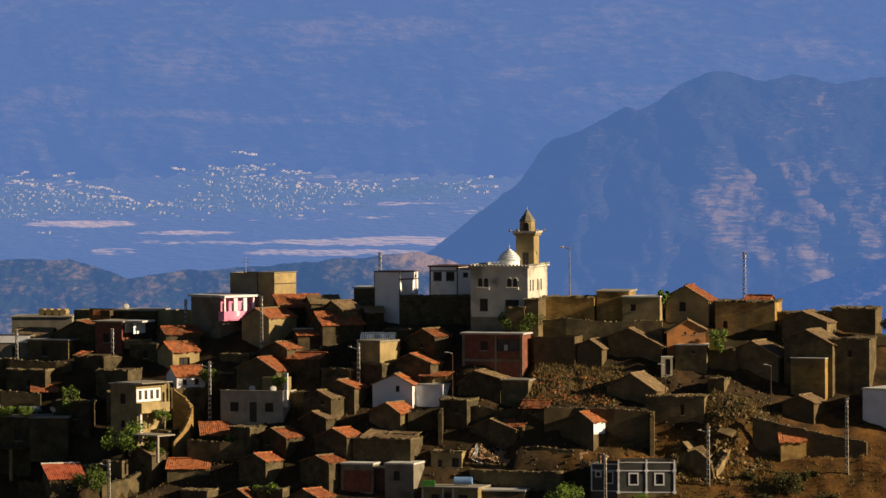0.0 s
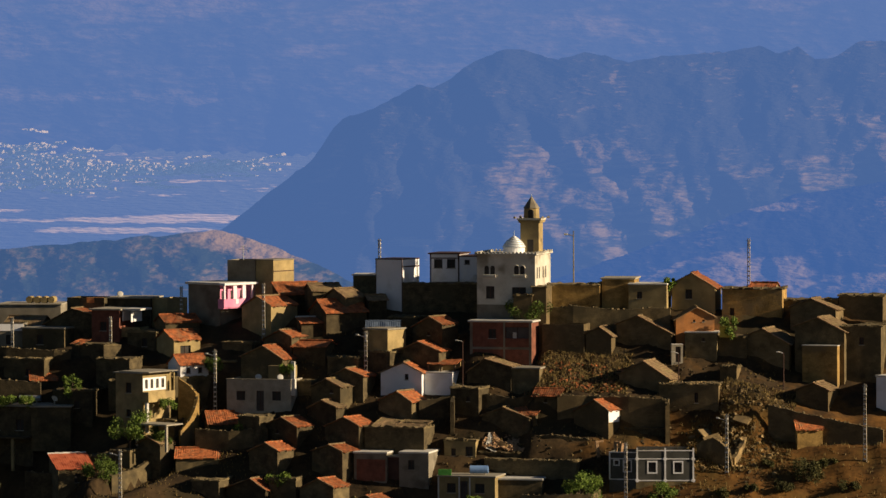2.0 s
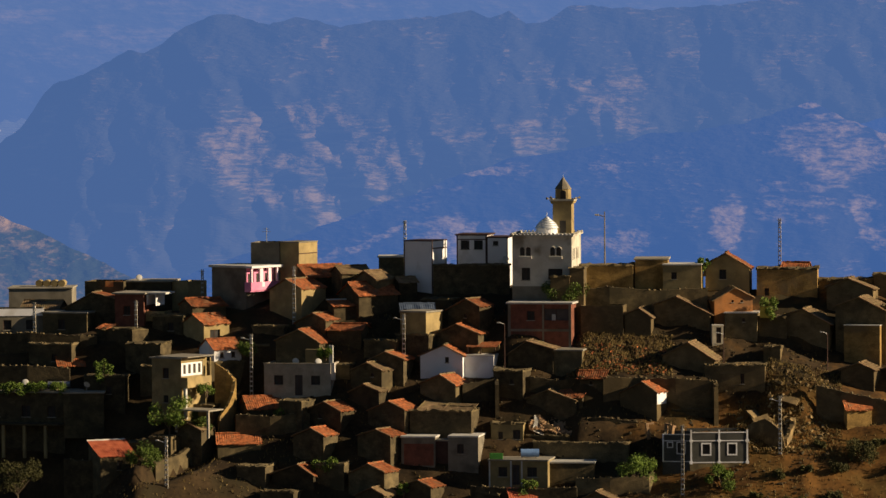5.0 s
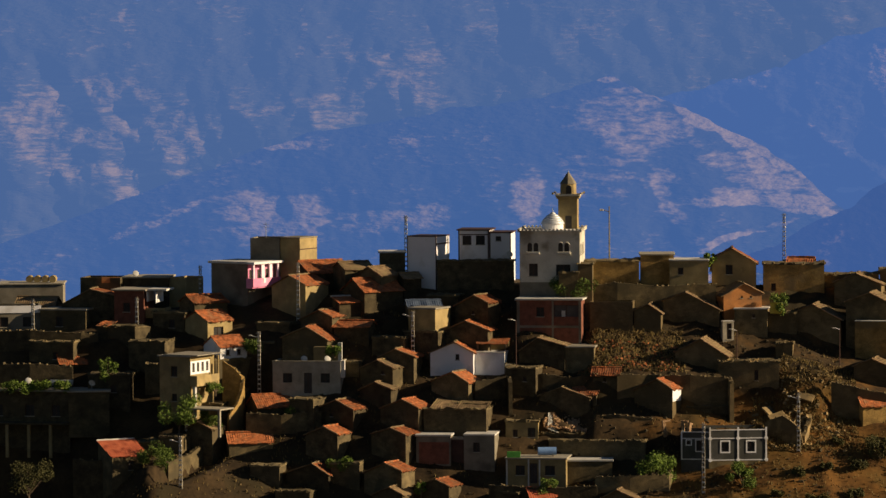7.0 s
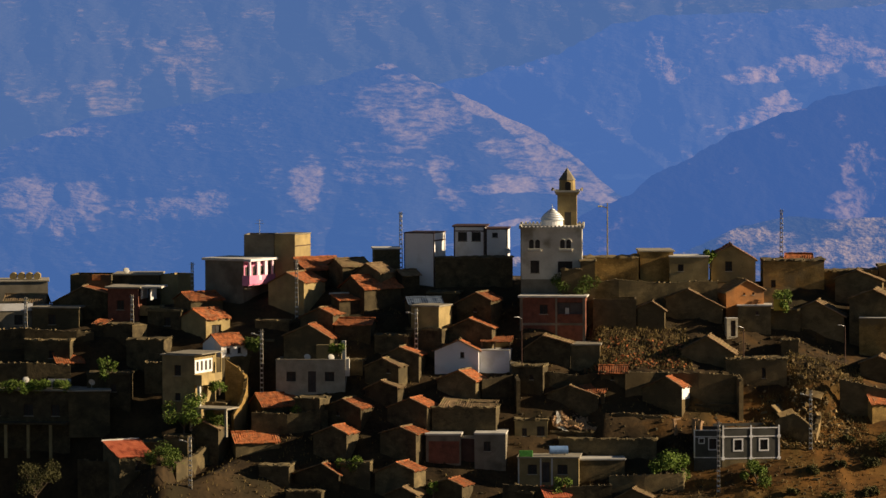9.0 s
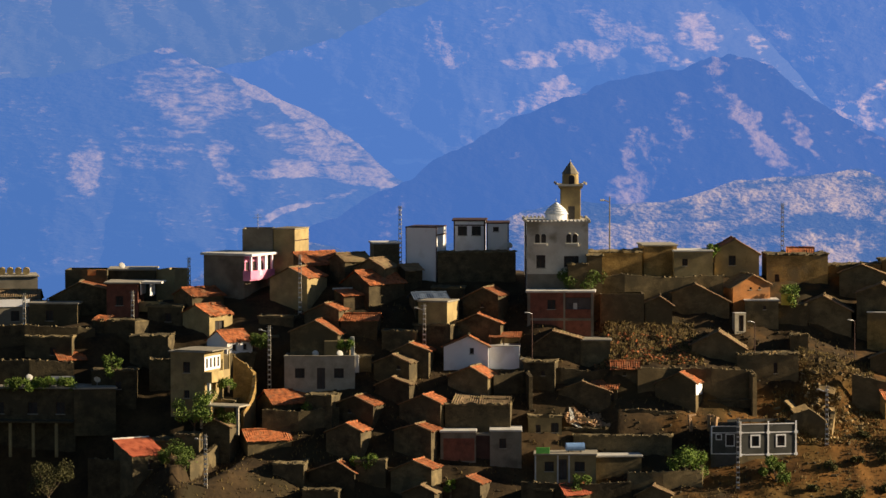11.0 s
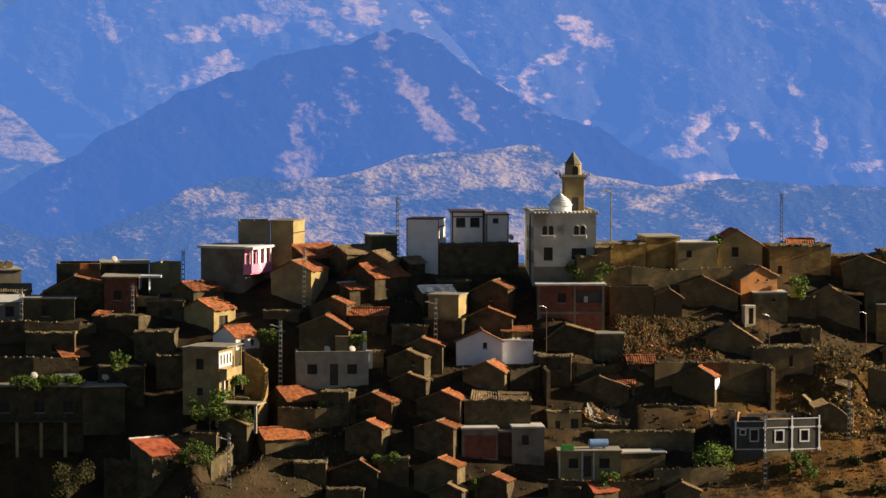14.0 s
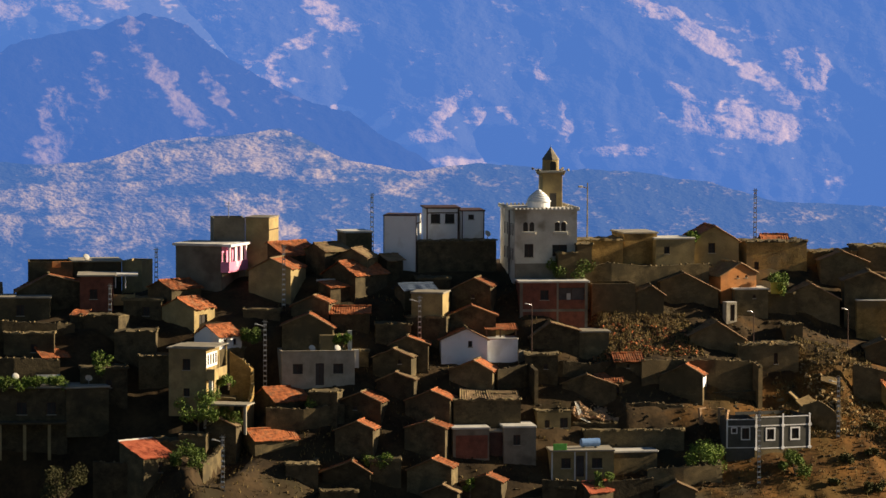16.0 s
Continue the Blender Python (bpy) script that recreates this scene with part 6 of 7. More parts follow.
flat_house(-9.2, 39.4, 43.8, -6.4, "tall whitewashed house in blue shade", -22, 5.0, "white", "slab", [(1.2, -2.4, 0.8, 1.1)], over=0.1)
gable_house(-9.4, 30.9, -7.95, 32.8, -7.2, 34.4, -7.9, "dark stone hut with a tile roof", -14, 3.4, "stone", "oldtile", seed=62)
gable_house(-9.6, 12.0, -6.4, 14.7, -5.0, 17.5, -6.8, "dark stone gable house with a crumbling verge", -10, 4.2, "stone", "oldtile", seed=63)
flat_house(-11.1, 16.5, 22.9, -7.3, "long stone house with rubble on its roof", -3, 4.4, "khaki", "mud", [(0.8, -1.9, 0.4, 1.1)], thick=0.1, over=0.03)
flat_house(-7.7, 22.7, 24.5, -5.65, "small stone hut with loose stones on top", -6, 2.4, "stone", "mud", thick=0.12, over=0.05)
stone_wall("field_wall", [(28.3, -12.6, -9.3), (31.0, -12.9, -9.95), (35.6, -13.3, -10.9), (40.5, -13.8, -11.8)], "long dark field wall with a sloping top", 0.45, "stone", seed=10, foot=4.2)
eave_house(-14.1, 31.5, 34.1, -11.7, "little sunlit hut under a lit tile roof", 14, 2.6, 0.7, "mustard", "tile", seed=64)
flat_house(-12.2, 3.3, 5.9, -8.5, "small mud tower house", -6, 3.0, "mud", "mud", [(-0.1, -0.7, 0.3, 0.5)], thick=0.08, over=0.0)
eave_house(-12.2, 3.2, 6.0, -8.5, "red tile roof of a small tower house", -6, 2.6, 0.6, "mud", "tile", seed=65, h=0.4)
h = gable_house(-13.8, 7.6, -10.1, 10.0, -8.85, 12.3, -10.2, "dark stone house with a lit tile verge and white corner", -27, 4.2, "stone", "tile", seed=66)
body = [c for c in h.children if c.name.startswith("wall")][0].data.vertices
side, peak_z = max(v.co.x for v in body), max(v.co.z for v in body)
# white panel below the eave: the sunlit strip of this side, put into colour
part("limewashed_side", boxes((side, side + 0.03, 0.0, 2.0, peak_z - 2.3, peak_z - 1.1)), M["white"], h)
stone_wall("yard_wall", [(5.8, -12.4, -8.5), (9.0, -12.2, -8.55), (13.5, -12.7, -8.6), (17.6, -12.8, -8.75), (17.8, -14.4, -9.2)], "high dark courtyard wall of rubble", 0.45, "stone", seed=11, foot=4.0)
gable_house(-12.8, -2.4, -10.7, 0.0, -9.8, 2.9, -10.85, "collapsing shed with broken roof tiles", -14, 3.0, "stone", "oldtile", seed=67)
eave_house(-13.0, 1.0, 3.6, -10.5, "open lean-to under broken red tiles", -12, 2.0, 0.8, "stone", "tile", [(0.2, -1.6, 1.6, 1.3)], seed=68, mono=True)

for k, (yy, x0, x1, zt, lab, yw) in enumerate(((-6.6, -20.3, -16.8, -4.9, "dark stone house between tiled huts", -14), (-8.6, -24.3, -21.6, -7.4, "dark low stone outhouse", -10), (-0.6, -14.6, -11.2, -0.8, "dark stone house with an earth roof", -8), (-17.6, -1.4, 8.6, -15.0, "long dark rubble wall house with an earth roof", -7),
                                             (-14.4, -11.0, -8.0, -11.4, "shaded mud outhouse among stone houses", -8), (-20.4, -24.0, -21.0, -17.0, "shaded rubble shed among huts", -10), (-20.4, -32.4, -29.3, -17.2, "shaded rubble shed beside a lane", -12), (-23.2, -29.6, -26.0, -19.6, "dark stone outhouse below a lane", -12), (-24.5, -24.5, -19.5, -21.0, "low stone shed at the foot of the village", -6), (-24.8, -11.0, -7.6, -20.9, "low mud shed at the foot of the village", -6))):
    flat_house(yy, x0, x1, zt, lab, yw, 3.4, "stone" if k % 2 == 0 else "mud", "mud", [(-0.4, -1.6, 0.5, 0.7)] if k % 3 == 1 else (), thick=0.12, over=0.04)

# small dark houses that fill the steps of the slope
rnd = random.Random(12)
LOOK = (("dark stone hut with a worn tile roof", "stone", "tile"), ("shaded stone hut under old brown tiles", "stone", "oldtile"), ("small mud hut with a lit tile edge", "mud", "tile"), ("dark stone hut with a beaten earth roof", "stone", "mud"), ("shaded mud shed with an earth roof", "mud", "mud"))
for j in range(17):
    for i in range(46):
        x, y = -43 + 1.7 * i + rnd.uniform(-0.5, 0.5), -24.0 + 1.35 * j + rnd.uniform(-0.4, 0.4)
        if any(abs(x - a) < (w + 1.9) / 2 and -1.9 < y - b < d + 0.5 for a, b, w, d in PLOTS):
            continue
        if x > 1.5 or (y > -3 and x < -14) or (x < -27 and y < -17) or (-37 < x < -30 and y < -6) or (-3 < x < 3 and y < -11):
            continue
        lab, wall, top = LOOK[rnd.randrange(5)]
        zc, hw, yw = ground_z(x, y + 1.2) + rnd.uniform(1.5, 2.1), rnd.uniform(1.25, 1.7), rnd.choice((-27, -24, -22, -14))
        if top == "mud":
            flat_house(y, x - hw, x + hw, zc, lab, yw, 2.8, wall, "mud", [(rnd.uniform(-0.5, 0.5), -1.3, 0.4, 0.5)] if rnd.random() < 0.4 else (), thick=0.12, over=0.05, group="small dark huts")
        else:
            gable_house(y, x - hw, zc - 0.1, x + rnd.uniform(-0.3, 0.2), zc + 0.75, x + hw + 0.5, zc - 0.2, lab, yw, 4.0, wall, top, [(rnd.uniform(-0.5, 0.3), -0.8, 0.3, 0.4)] if rnd.random() < 0.5 else (), seed=rnd.randrange(900), group="small dark huts")

stone_wall("yard_wall", [(-5.2, -10.5, -8.7), (-2.0, -10.9, -8.5), (1.0, -11.0, -8.9), (3.2, -10.9, -8.6)], "broken rubble wall round a roofless yard", 0.4, "stone", seed=31)
stone_wall("yard_wall", [(3.4, -14.5, -12.7), (6.0, -14.8, -12.5), (8.4, -14.9, -12.9), (10.2, -15.0, -13.0)], "sagging dark rubble wall", 0.4, "stone", seed=32)
stone_wall("yard_wall", [(2.9, -0.4, 0.2), (6.0, -0.6, 0.5), (10.4, -0.5, 0.1), (16.6, -0.4, 0.3)], "uneven rubble wall below mustard houses", 0.4, "mud", seed=33)

# charcoal house with white piping
ch = thing("village_house", pose(18.2, -20.45, -19.55, 0, 0, 6), "charcoal-painted house outlined with white bands", "house")
CW, CH, CD = 6.0, 5.95, 5.0
wins = [(-1.35, 3.65, 0.78, 1.05), (1.35, 3.65, 0.78, 1.05)]
bm = bmesh.new()
wall_face(bm, CW, CH, wins)
for f in (((CW / 2, 0, 0), (CW / 2, CD, 0), (CW / 2, CD, CH), (CW / 2, 0, CH)), ((CW / 2, CD, 0), (-CW / 2, CD, 0), (-CW / 2, CD, CH), (CW / 2, CD, CH)), ((-CW / 2, 0, CH - 0.5), (CW / 2, 0, CH - 0.5), (CW / 2, CD, CH - 0.5), (-CW / 2, CD, CH - 0.5))):
    bm.faces.new([bm.verts.new(p) for p in f])
part("wall", bm, M["charcoal"], ch)
opening_parts(ch, wins, frame=0.14)
for x in (-CW / 2 + 0.08, 0.0, CW / 2 - 0.08):
    part("white_pilaster", boxes((x - 0.08, x + 0.08, -0.06, -0.002, 2.75, CH + 0.25)), M["white"], ch)
for z in (2.75, 5.0, CH - 0.08):
    part("white_band", boxes((-CW / 2, CW / 2, -0.045, -0.002, z, z + 0.1)), M["white"], ch)
for x in (-CW / 2 + 0.08, 0.0, CW / 2 - 0.08):
    for z in (5.05, 2.8):
        part("white_boss", tube(bmesh.new(), (x, -0.09, z), (x, -0.01, z), 0.2, 0.2, 10), M["white"], ch)
part("plinth", boxes((-CW / 2 - 0.05, CW / 2 + 0.05, -0.05, 0.3, 0, 2.7)), M["mud"], ch)
cl = thing("village_house", pose(13.75, -20.55, -19.3, 0, 0, -6), "shaded charcoal wing outlined with pale bands", "house")
LW = 2.9
wl = [(0.5, 3.5, 0.75, 1.1), (-0.65, 4.15, 0.45, 0.45)]
bm = bmesh.new()
wall_face(bm, LW, 5.5, wl)
for f in (((-LW / 2, 4, 0), (-LW / 2, 0, 0), (-LW / 2, 0, 5.5), (-LW / 2, 4, 5.5)), ((-LW / 2, 0, 5.1), (LW / 2, 0, 5.1), (LW / 2, 4, 5.1), (-LW / 2, 4, 5.1)), ((LW / 2, 4, 0), (-LW / 2, 4, 0), (-LW / 2, 4, 5.5), (LW / 2, 4, 5.5)), ((LW / 2, 0, 0), (LW / 2, 4, 0), (LW / 2, 4, 5.5), (LW / 2, 0, 5.5))):
    bm.faces.new([bm.verts.new(p) for p in f])
part("wall", bm, M["charcoal"], cl)
opening_parts(cl, wl, frame=0.1)
for z in (2.6, 4.75, 5.42):
    part("white_band", boxes((-LW / 2, LW / 2, -0.045, -0.002, z, z + 0.09)), M["white"], cl)
part("white_pilaster", boxes((-LW / 2, -LW / 2 + 0.14, -0.06, -0.002, 2.6, 5.5)), M["white"], cl)


# ---- poles ----
rung_mesh = mesh_of("rung", boxes((-0.15, 0.15, -0.08, 0.08, -0.075, 0.075)), M["polec"])


def lattice_pole(x, y, top, foot, label="pale concrete ladder-type power pole", lamp=False, arms=True):
    z0 = min(foot, ground_z(x, y)) - 0.3
    hgt = top - z0
    root = thing("power_pole", pose(x, y, z0, 0, 0, -12), label, "pole", "power poles")
    for s in (-1, 1):
        bm = bmesh.new()
        vs = [bm.verts.new(p) for p in ((s * 0.17 - 0.03, -0.07, 0), (s * 0.17 + 0.03, -0.07, 0), (s * 0.17 + 0.03, 0.07, 0), (s * 0.17 - 0.03, 0.07, 0),
                                        (s * 0.11 - 0.03, -0.05, hgt), (s * 0.11 + 0.03, -0.05, hgt), (s * 0.11 + 0.03, 0.05, hgt), (s * 0.11 - 0.03, 0.05, hgt))]
        for f in ((0, 1, 5, 4), (1, 2, 6, 5), (2, 3, 7, 6), (3, 0, 4, 7), (4, 5, 6, 7), (3, 2, 1, 0)):
            bm.faces.new([vs[i] for i in f])
        part("rail", bm, M["concrete"], root)
    n = int(hgt / 0.5)
    for k in range(1, n):
        part("rung", rung_mesh, None, root).location = (0, 0, hgt * k / n)
    if arms:
        part("insulator_bracket", boxes((-0.3, 0.3, -0.03, 0.03, hgt - 0.25, hgt - 0.2), (-0.03, 0.03, -0.12, 0.0, hgt - 0.9, hgt - 0.1)), M["steel"], root)
    if lamp:
        lp = part("lamp_arm", tube(bmesh.new(), (0, -0.05, hgt - 0.7), (-0.75, -0.3, hgt - 0.45), 0.035), M["steel"], root)
        part("lamp_head", boxes((-1.05, -0.7, -0.38, -0.22, hgt - 0.5, hgt - 0.36, 0.03)), M["slab"], lp)
    return root


for x, y, top, foot, lamp in ((24.5, -19.1, -9.85, -17.1, True), (14.5, -24.2, -12.5, -23.0, False), (-39.3, -23.7, -13.75, -20.0, True), (-46.2, 0.6, -0.9, -5.9, False), (-32.2, -9.0, -4.0, -8.0, True), (-57.6, 1.0, -1.1, -4.9, False), (-15.9, -7.0, -2.0, -6.6, True),
                              (24.4, 8.0, 7.6, 1.9, False), (-17.2, 9.0, 7.5, 2.9, False), (-28.55, -0.5, 2.9, -2.6, False), (-40.0, 9.0, 2.1, 0.0, False), (38.7, -16.5, -6.8, -13.5, False)):
    lattice_pole(x, y, top, foot, lamp=lamp)
lp = thing("street_lamp", pose(5.2, 5.7, 0.4), "tall steel street lamp beside the mosque", "street lamp", "street lamps")
part("pole", tube(bmesh.new(), (0, 0, 0), (0, 0, 8.1), 0.10, 0.06), M["grey"], lp)
part("arm", tube(bmesh.new(), (0, 0, 7.5), (-0.7, -0.2, 7.75), 0.05), M["grey"], lp)
part("lamp_head", boxes((-1.05, -0.62, -0.3, -0.1, 7.62, 7.82, 0.03)), M["slab"], lp)
for x, y, z, top in ((29.5, -7.5, -9.0, -4.1), (18.5, -9.9, -11.0, -4.0), (-4.85, -9.5, -11.5, -2.9)):
    lp = thing("street_lamp", pose(x, y, z), "thin steel street lamp between dark houses", "street lamp", "street lamps")
    part("pole", tube(bmesh.new(), (0, 0, 0), (0, 0, top - z), 0.06, 0.04), M["brown"], lp)
    part("arm", tube(bmesh.new(), (0, 0, top - z - 0.1), (-0.5, -0.2, top - z + 0.1), 0.03), M["steel"], lp)
    part("lamp_head", boxes((-0.8, -0.45, -0.28, -0.16, top - z + 0.03, top - z + 0.13, 0.02)), M["slab"], lp)
ae = thing("roof_aerial", pose(-32.6, 8.0, 4.8), "thin television aerial on a flat roof", "aerial")
part("mast", tube(bmesh.new(), (0, 0, 0), (0, 0, 2.0), 0.04, 0.03, 6), M["steel"], ae)
part("crossbars", boxes((-0.5, 0.5, -0.02, 0.02, 1.5, 1.54), (-0.35, 0.35, -0.02, 0.02, 1.8, 1.84)), M["steel"], ae)


def dish(x, y, z, r=0.45, turn=20):
    root = thing("satellite_dish", pose(x, y, z, 0, 0, turn), "pale round satellite dish on a roof", "satellite dish", "satellite dishes")
    bm = dome_mesh(r, r * 0.25, 4, 14)
    ob = part("reflector", bm, M["slab"], root)
    ob.matrix_basis = pose(0, 0, 0.75, 60, 0, 0)
    part("post", tube(bmesh.new(), (0, 0.05, 0), (0, 0.05, 0.75), 0.03, None, 6), M["steel"], root)
    return root


for x, y, z, tn in ((-47.2, 9.4, 0.45, 20), (-57.0, -8.0, -10.0, 10), (-27.4, -9.0, -7.7, 15), (-24.9, -9.4, -7.7, 20), (-50.0, -9.6, -10.15, 160), (-5.7, 5.2, 2.6, 25)):
    dish(x, y, z, 0.36, tn)


def water_tank(x, y, z, mat, label, r=0.42, ln=1.9):
    root = thing("water_tank", pose(x, y, z, 0, 0, 4), label, "water tank")
    part("barrel", tube(bmesh.new(), (-ln / 2, 0, r + 0.12), (ln / 2, 0, r + 0.12), r, r, 16), M[mat], root)
    for s in (-ln * 0.32, ln * 0.32):
        part("cradle", boxes((s - 0.06, s + 0.06, -0.3, 0.3, 0, 0.2)), M["concrete"], root)
    return root


water_tank(-1.55, -19.6, -16.4, "blue", "blue plastic water tank lying on a flat roof")
water_tank(-53.6, -6.4, -10.1, "steel", "steel water tank lying on a terrace", 0.4, 2.4)
tagged(new("green_sheet", mesh_of("green_sheet", boxes((-5.7, -4.3, -20.95, -20.9, -16.4, -15.75, 0.02)), M["green"])), "green cloth hung on a roof edge", "cloth")
tagged(new("yellow_sheet", mesh_of("yellow_sheet", boxes((22.3, 23.6, -3.9, -3.8, -2.7, -1.5, 0.03)), M["yellow"])), "yellow tarpaulin beside a wall", "tarpaulin")


# ---- trees and bushes ----
def leafy(name, x, y, z, height, spread, label, seed=0, leaves=1500, trunk=0.4, size=0.12):
    rnd = random.Random(seed)
    root = thing(name, pose(x, y, z), label, "tree" if name == "tree" else "bush", "trees and bushes")
    bm = bmesh.new()
    tops = []
    tube(bm, (0, 0, min(-0.4, ground_z(x, y) - z - 0.3) if name == "tree" or y < -17 else -0.4), (0.05, 0, height * trunk), 0.07 * height ** 0.5 + 0.04, 0.07, 7)
    for k in range(9):
        a, r = rnd.uniform(0, 6.28), spread * rnd.uniform(0.3, 0.85)
        q = Vector((r * math.cos(a), r * math.sin(a), height * (rnd.uniform(0.45, 0.95) if name == "tree" else rnd.uniform(0.12, 0.9))))
        tube(bm, (0.05, 0, height * (trunk if name == "tree" else 0.1) * rnd.uniform(0.6, 1.0)), q, 0.06, 0.02, 5)
        tops.append((q, spread * rnd.uniform(0.28, 0.5)))
    part("trunk", bm, M["bark"], root)
    vs, fs = [], []
    for k in range(leaves):
        c, r = tops[rnd.randrange(len(tops))]
        d = Vector((rnd.gauss(0, 1), rnd.gauss(0, 1), rnd.gauss(0, 0.8))).normalized() * r * rnd.random() ** 0.4
        p = c + d
        a, b = Vector((rnd.gauss(0, 1), rnd.gauss(0, 1), rnd.gauss(0, 1))).normalized(), Vector((rnd.gauss(0, 1), rnd.gauss(0, 1), rnd.gauss(0, 1))).normalized()
        s = size * rnd.uniform(0.6, 1.3)
        i = len(vs)
        vs += [p - a * s, p + b * s * 0.5, p + a * s, p - b * s * 0.5]
        fs.append((i, i + 1, i + 2, i + 3))
    me = bpy.data.meshes.new("crown")
    me.from_pydata(vs, [], fs)
    me.materials.append(M["scrub" if name == "scrub" or "olive" in label else "leaf"])
    part("crown", me, None, root)
    return root


for k, (n, x, y, zt, hgt, sp, lab) in enumerate((
        ("tree", -40.2, -15.5, -10.4, 4.6, 2.2, "leafy green tree below the beige house"), ("tree", -37.0, -15.0, -12.0, 3.2, 1.5, "small round green tree beside a lane"), ("bush", -36.6, -12.5, -9.2, 1.0, 1.1, "green vine over a porch"),
        ("bush", -42.0, -20.6, -15.2, 2.0, 2.0, "dense green fig bush beside a red roof"), ("tree", -48.5, -8.0, -7.0, 3.4, 1.1, "slender green tree in shade"), *[("bush", x, -9.9, -9.35, 0.8, 1.15, "green vine trained along a terrace edge") for x in (-58.6, -56.8, -55.0, -53.3)],
        ("tree", -55.0, -24.0, -15.6, 6.0, 2.2, "dark olive tree low on the slope"), ("bush", 1.2, -2.6, 0.75, 2.0, 2.4, "bright green fig tree below the mosque"), ("bush", 23.6, -3.2, -0.6, 2.4, 1.4, "bright green bush beside a yellow sheet"),
        ("bush", 16.2, 3.6, 4.0, 2.2, 0.7, "young green tree between houses"), ("bush", 9.3, -21.9, -16.2, 2.2, 2.2, "dense green fig bush behind a yard wall"), ("bush", 18.5, -23.4, ground_z(18.5, -23.4) + 2.4, 2.6, 1.6, "green bush below the charcoal house"),
        ("bush", -24.2, -8.6, -5.6, 0.9, 0.9, "potted green plants on a roof"), ("bush", -22.8, -19.0, -16.6, 1.2, 1.8, "green garden bush between stone houses"), ("bush", -28.0, -13.3, -11.5, 1.2, 1.2, "green plant in a courtyard"), ("bush", -33.0, -6.0, -5.2, 1.0, 1.3, "green creeper beside a white house"),
        ("bush", -1.4, -24.2, -18.3, 1.5, 1.2, "green bush at the foot of the village"), ("bush", 33.0, -19.0, ground_z(33.0, -19.0) + 2.0, 2.2, 2.2, "olive-green bush on a dry bank"), ("bush", -14.6, -22.6, -18.6, 1.6, 0.6, "green shrub against a wall"), ("tree", 42.0, 2.0, 1.2, 3.6, 1.6, "dark green tree at the end of the ridge"),
        *[("scrub", x, y, ground_z(x, y) + 0.8, 0.9, sp, "low dry olive-green scrub on a bank") for x, y, sp in ((28.5, -17.2, 0.9), (30.6, -20.4, 1.2), (27.2, -21.6, 0.8), (34.8, -16.6, 1.0), (24.2, -22.4, 0.9), (37.2, -20.0, 1.3), (30.0, -24.5, 1.0), (26.0, -26.0, 1.2), (22.0, -25.0, 0.7), (33.6, -27.0, 1.1))])):
    leafy(n, x, y, zt - hgt, hgt, sp, lab, 100 + k, 3200 if sp > 1.4 else 1500)


# ---- loose stone, rubble and dry grass ----
def rubble(name, x0, x1, y0, y1, n, label, size=(0.08, 0.32), top=None, seed=0, mat="stone", mound=False):
    rnd = random.Random(seed)
    vs, fs = [], []
    if mound:
        # the packed heap under the loose pieces
        for j in range(13):
            for i in range(21):
                x, y = x0 + (x1 - x0) * i / 20, y0 + (y1 - y0) * j / 12
                rim = i in (0, 20) or j in (0, 12)
                vs.append(Vector((x, y, top(x, y, i / 20, j / 12) - (3.0 if rim else 0.04))))
        fs += [(j * 21 + i, j * 21 + i + 1, j * 21 + i + 22, j * 21 + i + 21) for j in range(12) for i in range(20)]
    for k in range(n):
        x, y = rnd.uniform(x0, x1), rnd.uniform(y0, y1)
        u, v = (x - x0) / (x1 - x0), (y - y0) / (y1 - y0)
        z = top(x, y, u, v) if top else ground_z(x, y)
        if noise.noise(Vector((x * 0.7, y * 0.7, seed * 2.3))) < -0.12 and not mound:
            continue
        s = size[0] + (size[1] - size[0]) * rnd.random() ** 2.5 * (1.6 if k % 40 == 0 else 1.0)
        turn = Euler((rnd.uniform(-0.6, 0.6), rnd.uniform(-0.6, 0.6), rnd.uniform(0, 3.1))).to_matrix()
        i = len(vs)
        ext = Vector((s * rnd.uniform(0.7, 1.6), s * rnd.uniform(0.5, 1.0), s * rnd.uniform(0.3, 0.7)))
        for c in ((-1, -1, -1), (1, -1, -1), (1, 1, -1), (-1, 1, -1), (-0.8, -0.8, 1), (0.8, -0.8, 1), (0.8, 0.8, 1), (-0.8, 0.8, 1)):
            vs.append(Vector((x, y, z)) + turn @ Vector((c[0] * ext[0] * rnd.uniform(0.8, 1.1), c[1] * ext[1], c[2] * ext[2])))
        fs += [tuple(i + q for q in f) for f in ((3, 2, 1, 0), (4, 5, 6, 7), (0, 1, 5, 4), (1, 2, 6, 5), (2, 3, 7, 6), (3, 0, 4, 7))]
    me = bpy.data.meshes.new(name)
    me.from_pydata(vs, [], fs)
    me.materials.append(M[mat])
    return tagged(new(name, me), label, "rubble", kind="stuff")


rubble("rubble_field", 1.6, 13.5, -11.2, -4.6, 1900, "sunlit field of fallen stones below roofless houses", (0.03, 0.15), seed=1, mat="debris")
rubble("broken_tiles", 1.6, 12.5, -10.8, -5.6, 900, "broken red tiles among fallen stones", (0.04, 0.17), None, 14, "tile")
rubble("fallen_roof", -1.9, 5.4, -15.4, -12.0, 2000, "fallen roof of broken tiles and pale rubble", (0.05, 0.20), lambda x, y, u, v: -14.9 + (3.1 * (1 - u) ** 0.8 + 0.5 * u) * (0.35 + 0.65 * v) + 0.35 * noise.noise(Vector((x, y, 0))), 2, "verge", True)
